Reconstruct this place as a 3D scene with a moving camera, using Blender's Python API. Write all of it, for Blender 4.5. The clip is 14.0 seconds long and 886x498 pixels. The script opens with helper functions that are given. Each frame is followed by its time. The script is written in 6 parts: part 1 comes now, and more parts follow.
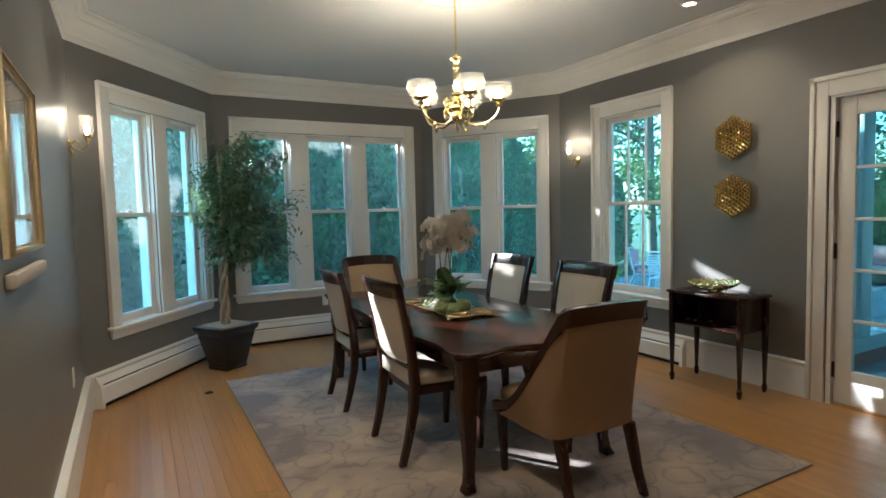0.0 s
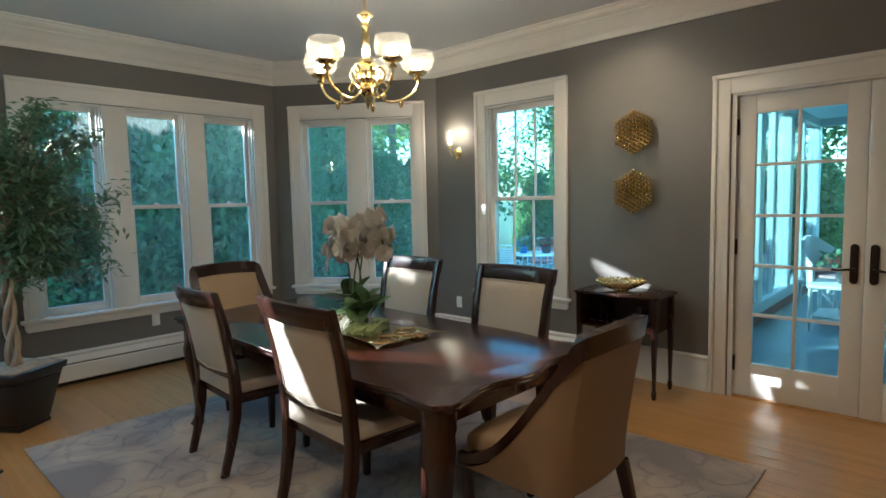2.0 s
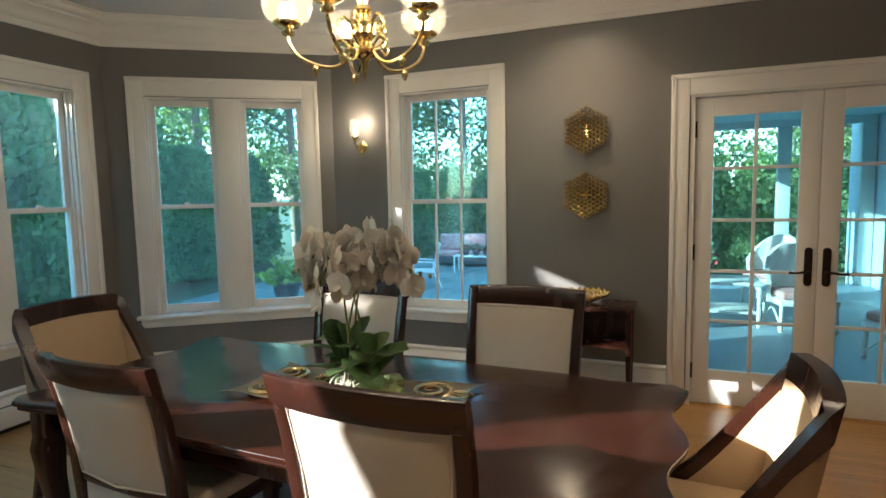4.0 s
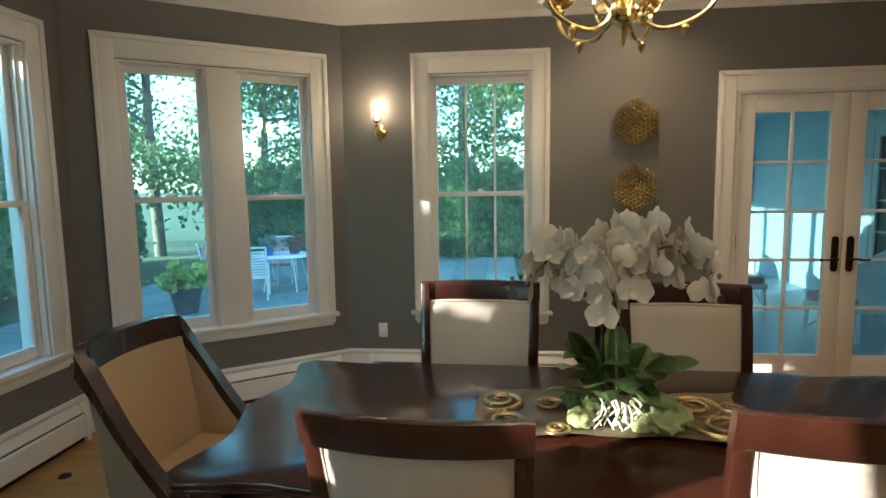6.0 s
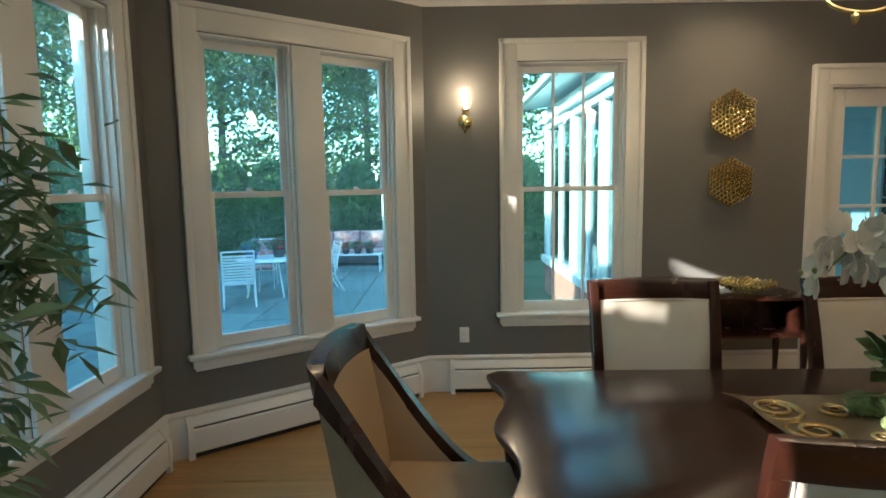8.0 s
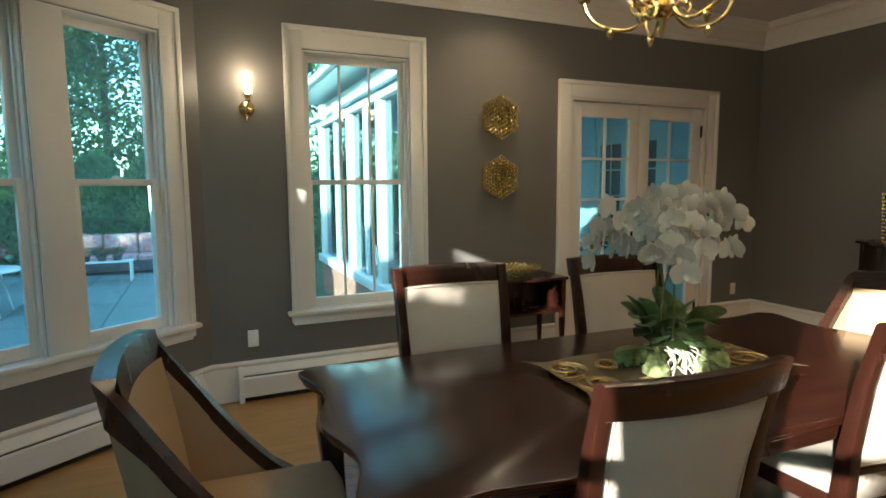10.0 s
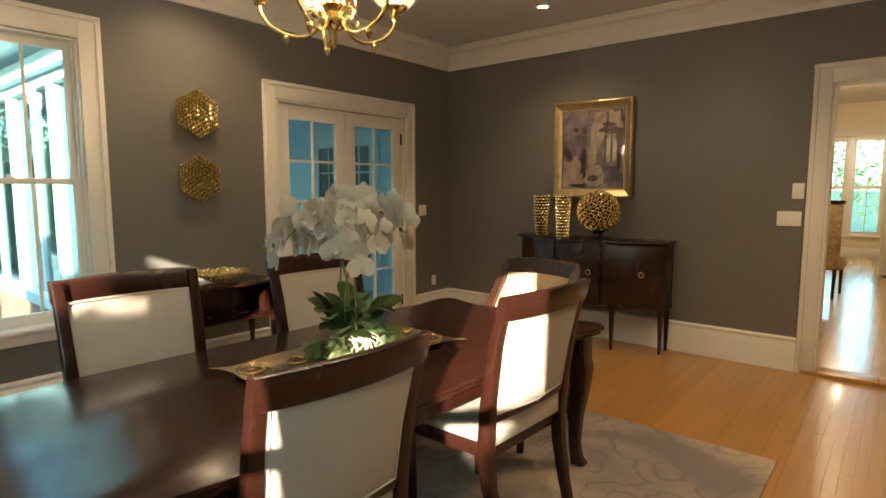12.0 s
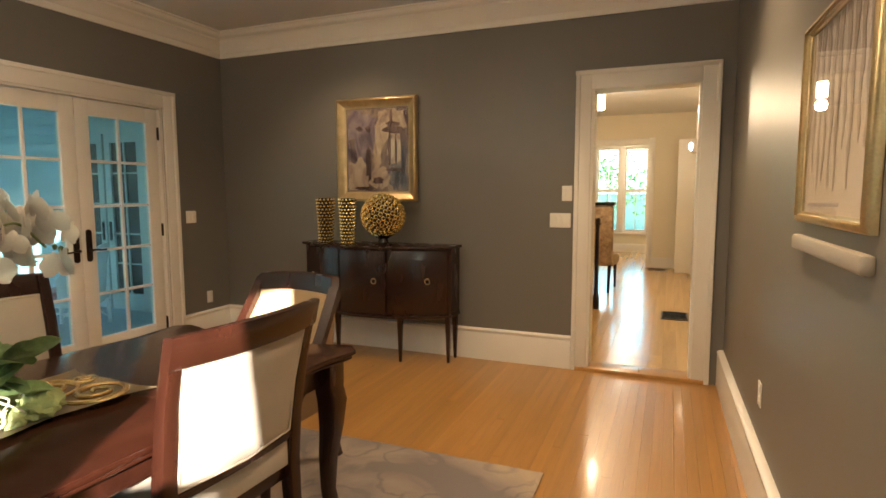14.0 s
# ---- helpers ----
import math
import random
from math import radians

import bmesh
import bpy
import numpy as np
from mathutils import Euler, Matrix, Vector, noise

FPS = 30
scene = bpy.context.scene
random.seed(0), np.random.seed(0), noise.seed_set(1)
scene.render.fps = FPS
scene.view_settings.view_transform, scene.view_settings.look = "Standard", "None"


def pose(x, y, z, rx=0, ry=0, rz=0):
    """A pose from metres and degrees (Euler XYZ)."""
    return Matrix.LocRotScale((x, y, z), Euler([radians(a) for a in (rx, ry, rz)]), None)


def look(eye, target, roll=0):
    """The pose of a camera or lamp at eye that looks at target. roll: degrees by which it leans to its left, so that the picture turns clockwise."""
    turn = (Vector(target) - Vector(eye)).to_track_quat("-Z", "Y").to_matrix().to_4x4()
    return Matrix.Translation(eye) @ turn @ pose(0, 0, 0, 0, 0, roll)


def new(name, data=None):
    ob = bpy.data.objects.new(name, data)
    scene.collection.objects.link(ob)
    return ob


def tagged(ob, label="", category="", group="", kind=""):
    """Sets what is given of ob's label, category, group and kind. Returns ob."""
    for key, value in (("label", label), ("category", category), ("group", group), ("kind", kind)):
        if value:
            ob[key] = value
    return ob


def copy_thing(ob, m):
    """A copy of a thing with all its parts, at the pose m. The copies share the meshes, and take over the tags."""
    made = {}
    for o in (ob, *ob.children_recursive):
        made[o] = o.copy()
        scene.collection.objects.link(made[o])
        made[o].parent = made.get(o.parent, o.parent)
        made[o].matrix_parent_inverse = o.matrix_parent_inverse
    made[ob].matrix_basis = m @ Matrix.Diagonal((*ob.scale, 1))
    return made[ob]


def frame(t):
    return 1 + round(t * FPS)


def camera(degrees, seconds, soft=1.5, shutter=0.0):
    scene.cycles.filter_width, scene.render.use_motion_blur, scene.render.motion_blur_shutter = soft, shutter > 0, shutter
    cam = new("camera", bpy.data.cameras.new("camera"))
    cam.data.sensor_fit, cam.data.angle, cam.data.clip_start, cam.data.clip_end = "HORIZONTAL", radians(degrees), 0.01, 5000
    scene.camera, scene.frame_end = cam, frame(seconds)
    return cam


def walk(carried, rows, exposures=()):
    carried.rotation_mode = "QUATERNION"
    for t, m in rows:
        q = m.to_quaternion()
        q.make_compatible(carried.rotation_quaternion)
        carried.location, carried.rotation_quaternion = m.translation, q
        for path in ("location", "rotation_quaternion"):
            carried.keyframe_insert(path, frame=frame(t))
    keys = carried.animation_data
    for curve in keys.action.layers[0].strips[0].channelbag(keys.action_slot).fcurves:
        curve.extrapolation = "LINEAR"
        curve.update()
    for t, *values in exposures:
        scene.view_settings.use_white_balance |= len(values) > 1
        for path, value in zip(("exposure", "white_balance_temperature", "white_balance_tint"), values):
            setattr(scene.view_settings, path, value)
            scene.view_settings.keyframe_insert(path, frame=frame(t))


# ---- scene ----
cam = camera(76.7, 14.0, 1.6)
PATH = [
    (0, (0.334, 0.124, 1.44), (1.287, 1.877, 1.309), -1.4),
    (0.5, (0.277, 0.346, 1.432), (1.344, 2.03, 1.27), -1.5),
    (1, (0.272, 0.561, 1.421), (1.466, 2.158, 1.263), -1.4),
    (1.5, (0.26, 0.801, 1.464), (1.568, 2.304, 1.291), -1.4),
    (2, (0.258, 1.1, 1.475), (1.726, 2.448, 1.305), -1.3),
    (2.5, (0.277, 1.421, 1.465), (1.866, 2.623, 1.287), -1.3),
    (3, (0.316, 1.736, 1.5), (2.011, 2.782, 1.317), -1.2),
    (5.5, (0.363, 3.611, 1.548), (2.326, 3.928, 1.332), -1.1),
    (6, (0.367, 3.973, 1.545), (2.344, 4.177, 1.323), -0.9),
    (6.5, (0.426, 4.374, 1.536), (2.41, 4.506, 1.317), -0.8),
    (7, (0.47, 4.68, 1.534), (2.455, 4.776, 1.314), -0.9),
    (9.5, (0.721, 5.241, 1.45), (2.644, 4.735, 1.235), -0.6),
    (10, (0.673, 5.205, 1.449), (2.494, 4.408, 1.227), -0.4),
    (10.5, (0.634, 5.171, 1.448), (2.306, 4.098, 1.225), -0.2),
    (11, (0.611, 5.136, 1.432), (2.141, 3.866, 1.214), -0.1),
    (11.5, (0.576, 5.107, 1.43), (1.985, 3.704, 1.215), -0.0),
    (12, (0.518, 5.088, 1.439), (1.783, 3.554, 1.224), 0.0),
    (12.5, (0.501, 5.04, 1.434), (1.566, 3.36, 1.224), 0.1),
    (13, (0.461, 4.937, 1.429), (1.357, 3.162, 1.22), -0.0),
    (13.5, (0.444, 4.77, 1.418), (1.237, 2.945, 1.213), 0.0),
    (14, (0.403, 4.504, 1.431), (1.15, 2.66, 1.229), -0.1),
]
EXPOSURES = [(0.0, 3.2, 4800, 5), (3.0, 3.25, 4950, 6), (5.5, 3.14, 5450, 8), (7.0, 3.1, 5450, 7), (9.5, 2.93, 5250, 4), (11.0, 3.0, 6000, 6), (12.0, 3.35, 6150, 9), (13.0, 3.66, 6150, 12), (14.0, 3.74, 6100, 12)]
walk(cam, [(t, look(eye, target, roll)) for t, eye, target, roll in PATH], EXPOSURES)

# ---- world, sun and the lamps' strengths ----
SUN_WAY = Vector((0.626, -1.0, -0.403)).normalized()
world = bpy.data.worlds.new("sky")
scene.world = world
world.use_nodes = True
sky = world.node_tree.nodes.new("ShaderNodeTexSky")
sky.sky_type = "NISHITA"
sky.sun_disc = False
sky.sun_elevation = math.asin(-SUN_WAY.z)
sky.sun_rotation = math.atan2(-SUN_WAY.x, -SUN_WAY.y)
world.node_tree.links.new(sky.outputs["Color"], world.node_tree.nodes["Background"].inputs["Color"])
world.node_tree.nodes["Background"].inputs["Strength"].default_value = 0.15
sun_data = bpy.data.lights.new("sun", "SUN")
sun_data.energy, sun_data.angle, sun_data.color = 3.4, radians(0.6), (1.0, 0.86, 0.68)
sun = new("sun", sun_data)
sun.matrix_world = look((0, 0, 20), Vector((0, 0, 20)) + SUN_WAY)
CHANDELIER_WATTS, SCONCE_WATTS, CAN_WATTS, HALL_WATTS = 0.88, 0.45, 5.4, 6.2
WARM = (1.0, 0.72, 0.42)


def lamp(name, kind, at, watts, radius, color=WARM, target=None, spot=60, blend=0.6):
    data = bpy.data.lights.new(name, kind)
    data.energy, data.color, data.shadow_soft_size = watts, color, radius
    if kind == "SPOT":
        data.spot_size, data.spot_blend = radians(spot), blend
    ob = new(name, data)
    ob.matrix_world = look(at, target) if target else Matrix.Translation(at)
    return ob


# ---- materials ----
def mat(name, base, rough=0.5, metal=0.0, vary=0.12, size=3.0, fine=60.0, bump=0.1, rand=0.0, stretch=(1, 1, 1), coat=0.0,
        trans=0.0, emit=0.0, emit_color=None, second=None, spec=0.5, rvar=0.2):
    """A procedural material: base colour varied at two scales, roughness variation and fine relief, in object coordinates."""
    m = bpy.data.materials.new(name)
    m.use_nodes = True
    nt = m.node_tree
    n, l = nt.nodes, nt.links
    b = n["Principled BSDF"]
    tc, mp = n.new("ShaderNodeTexCoord"), n.new("ShaderNodeMapping")
    mp.inputs["Scale"].default_value = stretch
    l.new(tc.outputs["Object"], mp.inputs["Vector"])
    if rand:
        shift, own = n.new("ShaderNodeVectorMath"), n.new("ShaderNodeObjectInfo")
        shift.operation = "MULTIPLY_ADD"
        shift.inputs[1].default_value, shift.inputs[2].default_value = (37, 53, 29), (0, 0, 0)
        l.new(own.outputs["Random"], shift.inputs[0])
        l.new(shift.outputs[0], mp.inputs["Location"])
    big, small = n.new("ShaderNodeTexNoise"), n.new("ShaderNodeTexNoise")
    big.inputs["Scale"].default_value, small.inputs["Scale"].default_value = size, fine
    big.inputs["Detail"].default_value, small.inputs["Detail"].default_value = 4, 6
    for x in (big, small):
        l.new(mp.outputs["Vector"], x.inputs["Vector"])
    mix = n.new("ShaderNodeMix")
    mix.data_type = "RGBA"
    lo = [c * (1 - vary) for c in base]
    hi = [min(1, c * (1 + vary)) for c in base] if second is None else second
    mix.inputs[6].default_value, mix.inputs[7].default_value = (*lo, 1), (*hi, 1)
    add = n.new("ShaderNodeMath")
    add.operation = "MULTIPLY_ADD"
    add.inputs[1].default_value = 0.65
    mul = n.new("ShaderNodeMath")
    mul.operation = "MULTIPLY"
    mul.inputs[1].default_value = 0.35
    l.new(small.outputs["Fac"], mul.inputs[0])
    l.new(big.outputs["Fac"], add.inputs[0])
    l.new(mul.outputs[0], add.inputs[2])
    ramp = n.new("ShaderNodeMapRange")
    ramp.inputs["From Min"].default_value, ramp.inputs["From Max"].default_value = 0.3, 0.7
    l.new(add.outputs[0], ramp.inputs["Value"])
    l.new(ramp.outputs[0], mix.inputs[0])
    out = mix.outputs[2]
    if rand:
        oi, hsv, mr = n.new("ShaderNodeObjectInfo"), n.new("ShaderNodeHueSaturation"), n.new("ShaderNodeMapRange")
        mr.inputs["To Min"].default_value, mr.inputs["To Max"].default_value = 1 - rand, 1 + rand
        l.new(oi.outputs["Random"], mr.inputs["Value"])
        l.new(mr.outputs[0], hsv.inputs["Value"])
        l.new(out, hsv.inputs["Color"])
        out = hsv.outputs["Color"]
    l.new(out, b.inputs["Base Color"])
    b.inputs["Metallic"].default_value = metal
    b.inputs["Specular IOR Level"].default_value = spec
    b.inputs["Coat Weight"].default_value = coat
    b.inputs["Coat Roughness"].default_value = 0.08
    b.inputs["Transmission Weight"].default_value = trans
    rr = n.new("ShaderNodeMapRange")
    rr.inputs["To Min"].default_value, rr.inputs["To Max"].default_value = rough * (1 - rvar), min(1, rough * (1 + rvar))
    l.new(big.outputs["Fac"], rr.inputs["Value"])
    l.new(rr.outputs[0], b.inputs["Roughness"])
    if bump:
        bp = n.new("ShaderNodeBump")
        bp.inputs["Strength"].default_value, bp.inputs["Distance"].default_value = bump, 0.01
        l.new(small.outputs["Fac"], bp.inputs["Height"])
        l.new(bp.outputs[0], b.inputs["Normal"])
    if emit:
        b.inputs["Emission Color"].default_value = (*(emit_color or base), 1)
        b.inputs["Emission Strength"].default_value = emit
    return m


def glass_mat(name, tint=(1, 1, 1), gloss=1.0, dust=0.0):
    """A thin pane: clear, with a mirror gloss that grows with the slant, and a film of dust that catches light."""
    m = bpy.data.materials.new(name)
    m.use_nodes = True
    n, l = m.node_tree.nodes, m.node_tree.links
    n.remove(n["Principled BSDF"])
    tr, gl, mx, fr = n.new("ShaderNodeBsdfTransparent"), n.new("ShaderNodeBsdfGlossy"), n.new("ShaderNodeMixShader"), n.new("ShaderNodeLayerWeight")
    tr.inputs["Color"].default_value = (*tint, 1)
    gl.inputs["Roughness"].default_value = 0.01
    fr.inputs["Blend"].default_value = 0.5
    steep, mu = n.new("ShaderNodeMath"), n.new("ShaderNodeMath")
    steep.operation, mu.operation = "POWER", "MULTIPLY_ADD"
    steep.inputs[1].default_value = 5.0
    mu.inputs[1].default_value, mu.inputs[2].default_value = 0.8 * gloss, 0.038 * gloss
    l.new(fr.outputs["Facing"], steep.inputs[0])
    l.new(steep.outputs[0], mu.inputs[0])
    l.new(mu.outputs[0], mx.inputs[0])
    clear = tr.outputs[0]
    if dust:
        film_, mixed = n.new("ShaderNodeBsdfTranslucent"), n.new("ShaderNodeMixShader")
        film_.inputs["Color"].default_value = (0.9, 0.95, 0.95, 1)
        mixed.inputs[0].default_value = dust
        l.new(clear, mixed.inputs[1])
        l.new(film_.outputs[0], mixed.inputs[2])
        clear = mixed.outputs[0]
    l.new(clear, mx.inputs[1])
    l.new(gl.outputs[0], mx.inputs[2])
    l.new(mx.outputs[0], n["Material Output"].inputs["Surface"])
    return m


M = {
    "wall": mat("grey_wall_paint", (0.154, 0.146, 0.133), 0.40, vary=0.05, size=0.9, fine=220, bump=0.06, spec=0.45),
    "white": mat("white_trim_paint", (0.74, 0.71, 0.66), 0.32, vary=0.04, size=2, fine=90, bump=0.05),
    "ceiling": mat("ceiling_paint", (0.62, 0.62, 0.62), 0.7, vary=0.03, size=0.8, fine=160, bump=0.08),
    "cream": mat("hall_wall_paint", (0.72, 0.65, 0.50), 0.55, vary=0.04, size=1.2, fine=160, bump=0.06),
    "oak": mat("oak_strip_floor", (0.39, 0.205, 0.06), 0.30, vary=0.18, size=2.2, fine=26, bump=0.03, rand=0.07, stretch=(9, 0.7, 1), coat=0.15),
    "pine": mat("hall_floor_boards", (0.60, 0.40, 0.17), 0.2, vary=0.2, size=2.0, fine=24, bump=0.05, rand=0.1, stretch=(7, 0.7, 1), coat=0.35),
    "dark": mat("dark_stained_wood", (0.022, 0.0066, 0.0036), 0.27, vary=0.25, size=4, fine=40, bump=0.0, stretch=(3, 3, 0.8), coat=0.12, rvar=0.06),
    "tabletop": mat("polished_mahogany", (0.024, 0.0068, 0.0036), 0.21, vary=0.35, size=3, fine=30, bump=0.0, stretch=(8, 0.8, 1), rvar=0.08, coat=0.08, spec=0.4),
    "linen": mat("cream_upholstery", (0.42, 0.365, 0.30), 0.8, vary=0.06, size=6, fine=420, bump=0.25, spec=0.25),
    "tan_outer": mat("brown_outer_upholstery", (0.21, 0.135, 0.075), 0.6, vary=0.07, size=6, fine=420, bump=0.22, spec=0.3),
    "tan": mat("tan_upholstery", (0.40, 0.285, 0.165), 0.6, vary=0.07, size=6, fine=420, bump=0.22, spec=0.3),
    "brass": mat("polished_brass", (0.82, 0.65, 0.29), 0.2, metal=1.0, vary=0.12, size=12, fine=90, bump=0.03),
    "gold": mat("gold_leaf", (0.85, 0.68, 0.30), 0.15, metal=1.0, vary=0.06, size=14, fine=120, bump=0.03),
    "gilt": mat("gilt_frame", (0.56, 0.44, 0.25), 0.36, metal=0.85, vary=0.2, size=14, fine=120, bump=0.12),
    "bronze": mat("oil_rubbed_bronze", (0.028, 0.018, 0.014), 0.4, metal=0.7, vary=0.3, size=10, fine=90, bump=0.04),
    "glass": glass_mat("window_glass", (0.76, 0.97, 0.955), 1.0, 0.035),
    "plate": mat("white_plastic", (0.78, 0.76, 0.71), 0.35, vary=0.02, size=4, fine=80, bump=0.0),
    # near-black that stands for the shade in the heaters' openings
    "black": mat("gap_shade", (0.012, 0.011, 0.010), 0.7, vary=0.2, bump=0.0),
    "rug": mat("mauve_wool_rug", (0.27, 0.235, 0.235), 0.95, vary=0.16, size=3.2, fine=240, bump=0.5, second=(0.34, 0.285, 0.265), spec=0.1),
    "ledge": mat("beige_ledge_paint", (0.36, 0.32, 0.27), 0.5, vary=0.05, size=4, fine=80, bump=0.05),
    "pot": mat("black_glazed_pot", (0.016, 0.014, 0.015), 0.3, vary=0.3, size=6, fine=60, bump=0.03),
    "bark": mat("pale_twisted_bark", (0.30, 0.22, 0.14), 0.85, vary=0.3, size=9, fine=60, bump=0.5, stretch=(1, 1, 0.3)),
    "leaf": mat("ficus_leaf", (0.14, 0.24, 0.13), 0.36, vary=0.35, size=5, fine=40, bump=0.1, second=(0.21, 0.31, 0.18)),
    "orchid_leaf": mat("orchid_leaf", (0.13, 0.23, 0.08), 0.35, vary=0.3, size=8, fine=50, bump=0.06, second=(0.34, 0.46, 0.21)),
    "pale_moss": mat("pale_green_bloom", (0.26, 0.31, 0.13), 0.9, vary=0.2, size=18, fine=90, bump=0.4),
    "clear": glass_mat("picture_glass", (0.99, 0.99, 0.98), 0.9),
    "petal": mat("white_petal", (0.72, 0.68, 0.61), 0.55, vary=0.05, size=20, fine=120, bump=0.1),
    "moss": mat("green_moss", (0.13, 0.16, 0.05), 0.95, vary=0.4, size=18, fine=90, bump=0.6),
    "root": mat("pale_root", (0.42, 0.40, 0.32), 0.7, vary=0.15, size=12, fine=80, bump=0.2),
    "stem": mat("green_stem", (0.16, 0.20, 0.06), 0.5, vary=0.2, size=12, fine=80, bump=0.1),
}



def leafy(m, share=0.35, tint=(1.0, 1.0, 0.7)):
    """Lets light pass through thin leaves: part of the surface is translucent, in its own colour."""
    n, l = m.node_tree.nodes, m.node_tree.links
    b, tr, mx, gain = n["Principled BSDF"], n.new("ShaderNodeBsdfTranslucent"), n.new("ShaderNodeMixShader"), n.new("ShaderNodeMix")
    gain.data_type, gain.blend_type = "RGBA", "MULTIPLY"
    gain.inputs[0].default_value, gain.inputs[7].default_value = 1.0, (*tint, 1)
    l.new(b.inputs["Base Color"].links[0].from_socket, gain.inputs[6])
    l.new(gain.outputs[2], tr.inputs["Color"])
    mx.inputs[0].default_value = share
    l.new(b.outputs[0], mx.inputs[1])
    l.new(tr.outputs[0], mx.inputs[2])
    l.new(mx.outputs[0], n["Material Output"].inputs["Surface"])
    return m


leafy(M["leaf"], 0.3)
leafy(M["petal"], 0.3, (1, 1, 1))
leafy(M["orchid_leaf"], 0.2)


def frosted(name, share):
    """Etched glass: part clear, part milky, with a little gloss."""
    m = glass_mat(name, (1.0, 0.98, 0.94), 0.5)
    n, l = m.node_tree.nodes, m.node_tree.links
    milk, soft, both, mx = n.new("ShaderNodeBsdfTranslucent"), n.new("ShaderNodeBsdfDiffuse"), n.new("ShaderNodeMixShader"), n.new("ShaderNodeMixShader")
    for x in (milk, soft):
        x.inputs["Color"].default_value = (0.95, 0.92, 0.86, 1)
    l.new(milk.outputs[0], both.inputs[1])
    l.new(soft.outputs[0], both.inputs[2])
    out = n["Material Output"].inputs["Surface"]
    clear = out.links[0].from_socket
    mx.inputs[0].default_value = share
    l.new(clear, mx.inputs[1])
    l.new(both.outputs[0], mx.inputs[2])
    l.new(mx.outputs[0], out)
    return m


def rug_pattern(m):
    """A worn medallion pattern: two pile colours mixed by broad blotches and faint scrolls, at the rug's own scale."""
    n, l = m.node_tree.nodes, m.node_tree.links
    tc, warp, big, wave, mixv, ramp = n.new("ShaderNodeTexCoord"), n.new("ShaderNodeTexNoise"), n.new("ShaderNodeTexNoise"), n.new("ShaderNodeTexVoronoi"), n.new("ShaderNodeMath"), n.new("ShaderNodeValToRGB")
    warp.inputs["Scale"].default_value, big.inputs["Scale"].default_value, wave.inputs["Scale"].default_value = 9.0, 1.7, 3.4
    big.inputs["Detail"].default_value, big.inputs["Distortion"].default_value = 7, 0.8
    add = n.new("ShaderNodeVectorMath")
    add.operation = "MULTIPLY_ADD"
    add.inputs[1].default_value = (0.12, 0.12, 0.0)
    l.new(warp.outputs["Color"], add.inputs[0])
    l.new(tc.outputs["Object"], add.inputs[2])
    l.new(tc.outputs["Object"], warp.inputs["Vector"])
    l.new(tc.outputs["Object"], big.inputs["Vector"])
    l.new(add.outputs[0], wave.inputs["Vector"])
    sine = n.new("ShaderNodeMath")
    sine.operation = "SINE"
    mul = n.new("ShaderNodeMath")
    mul.operation = "MULTIPLY"
    mul.inputs[1].default_value = 22.0
    l.new(wave.outputs["Distance"], mul.inputs[0])
    l.new(mul.outputs[0], sine.inputs[0])
    mixv.operation = "MULTIPLY_ADD"
    mixv.inputs[1].default_value = -0.10
    crest, line = n.new("ShaderNodeMath"), n.new("ShaderNodeMath")
    crest.operation, line.operation = "MAXIMUM", "POWER"
    crest.inputs[1].default_value, line.inputs[1].default_value = 0.0, 5.0
    l.new(sine.outputs[0], crest.inputs[0])
    l.new(crest.outputs[0], line.inputs[0])
    l.new(line.outputs[0], mixv.inputs[0])
    l.new(big.outputs["Fac"], mixv.inputs[2])
    e = ramp.color_ramp.elements
    e[0].position, e[1].position = 0.36, 0.66
    e[0].color, e[1].color = (0.22, 0.19, 0.19, 1), (0.47, 0.375, 0.28, 1)
    x = e.new(0.5)
    x.color = (0.33, 0.275, 0.245, 1)
    l.new(mixv.outputs[0], ramp.inputs["Fac"])
    l.new(ramp.outputs["Color"], n["Principled BSDF"].inputs["Base Color"])


rug_pattern(M["rug"])


# ---- mesh helpers ----
def mesh_of(bm, name, material, smooth=True):
    me = bpy.data.meshes.new(name)
    bm.normal_update()
    bm.to_mesh(me)
    bm.free()
    for p in me.polygons:
        p.use_smooth = smooth
    for x in (material if isinstance(material, (list, tuple)) else (material,)):
        me.materials.append(x)
    if smooth:
        me.set_sharp_from_angle(angle=radians(38))
    return me


def part(name, bm, material, parent=None, label="", m=None, smooth=True):
    """Links a bmesh as one mesh object, under a parent where one is given."""
    ob = new(name, mesh_of(bm, name, material, smooth))
    if parent:
        ob.parent = parent
    if m is not None:
        ob.matrix_basis = m
    if label:
        tagged(ob, label)
    return ob


def thing(name, m, label, category, group="", kind=""):
    """An Empty at a thing's base, to carry its parts."""
    ob = new(name)
    ob.empty_display_size = 0.1
    ob.matrix_basis = m
    return tagged(ob, label, category, group, kind)


def join(*bms):
    out = bmesh.new()
    for b in bms:
        me = bpy.data.meshes.new("tmp")
        b.to_mesh(me)
        b.free()
        out.from_mesh(me)
        bpy.data.meshes.remove(me)
    return out


def moved(bm, m):
    bmesh.ops.transform(bm, matrix=m, verts=bm.verts)
    return bm


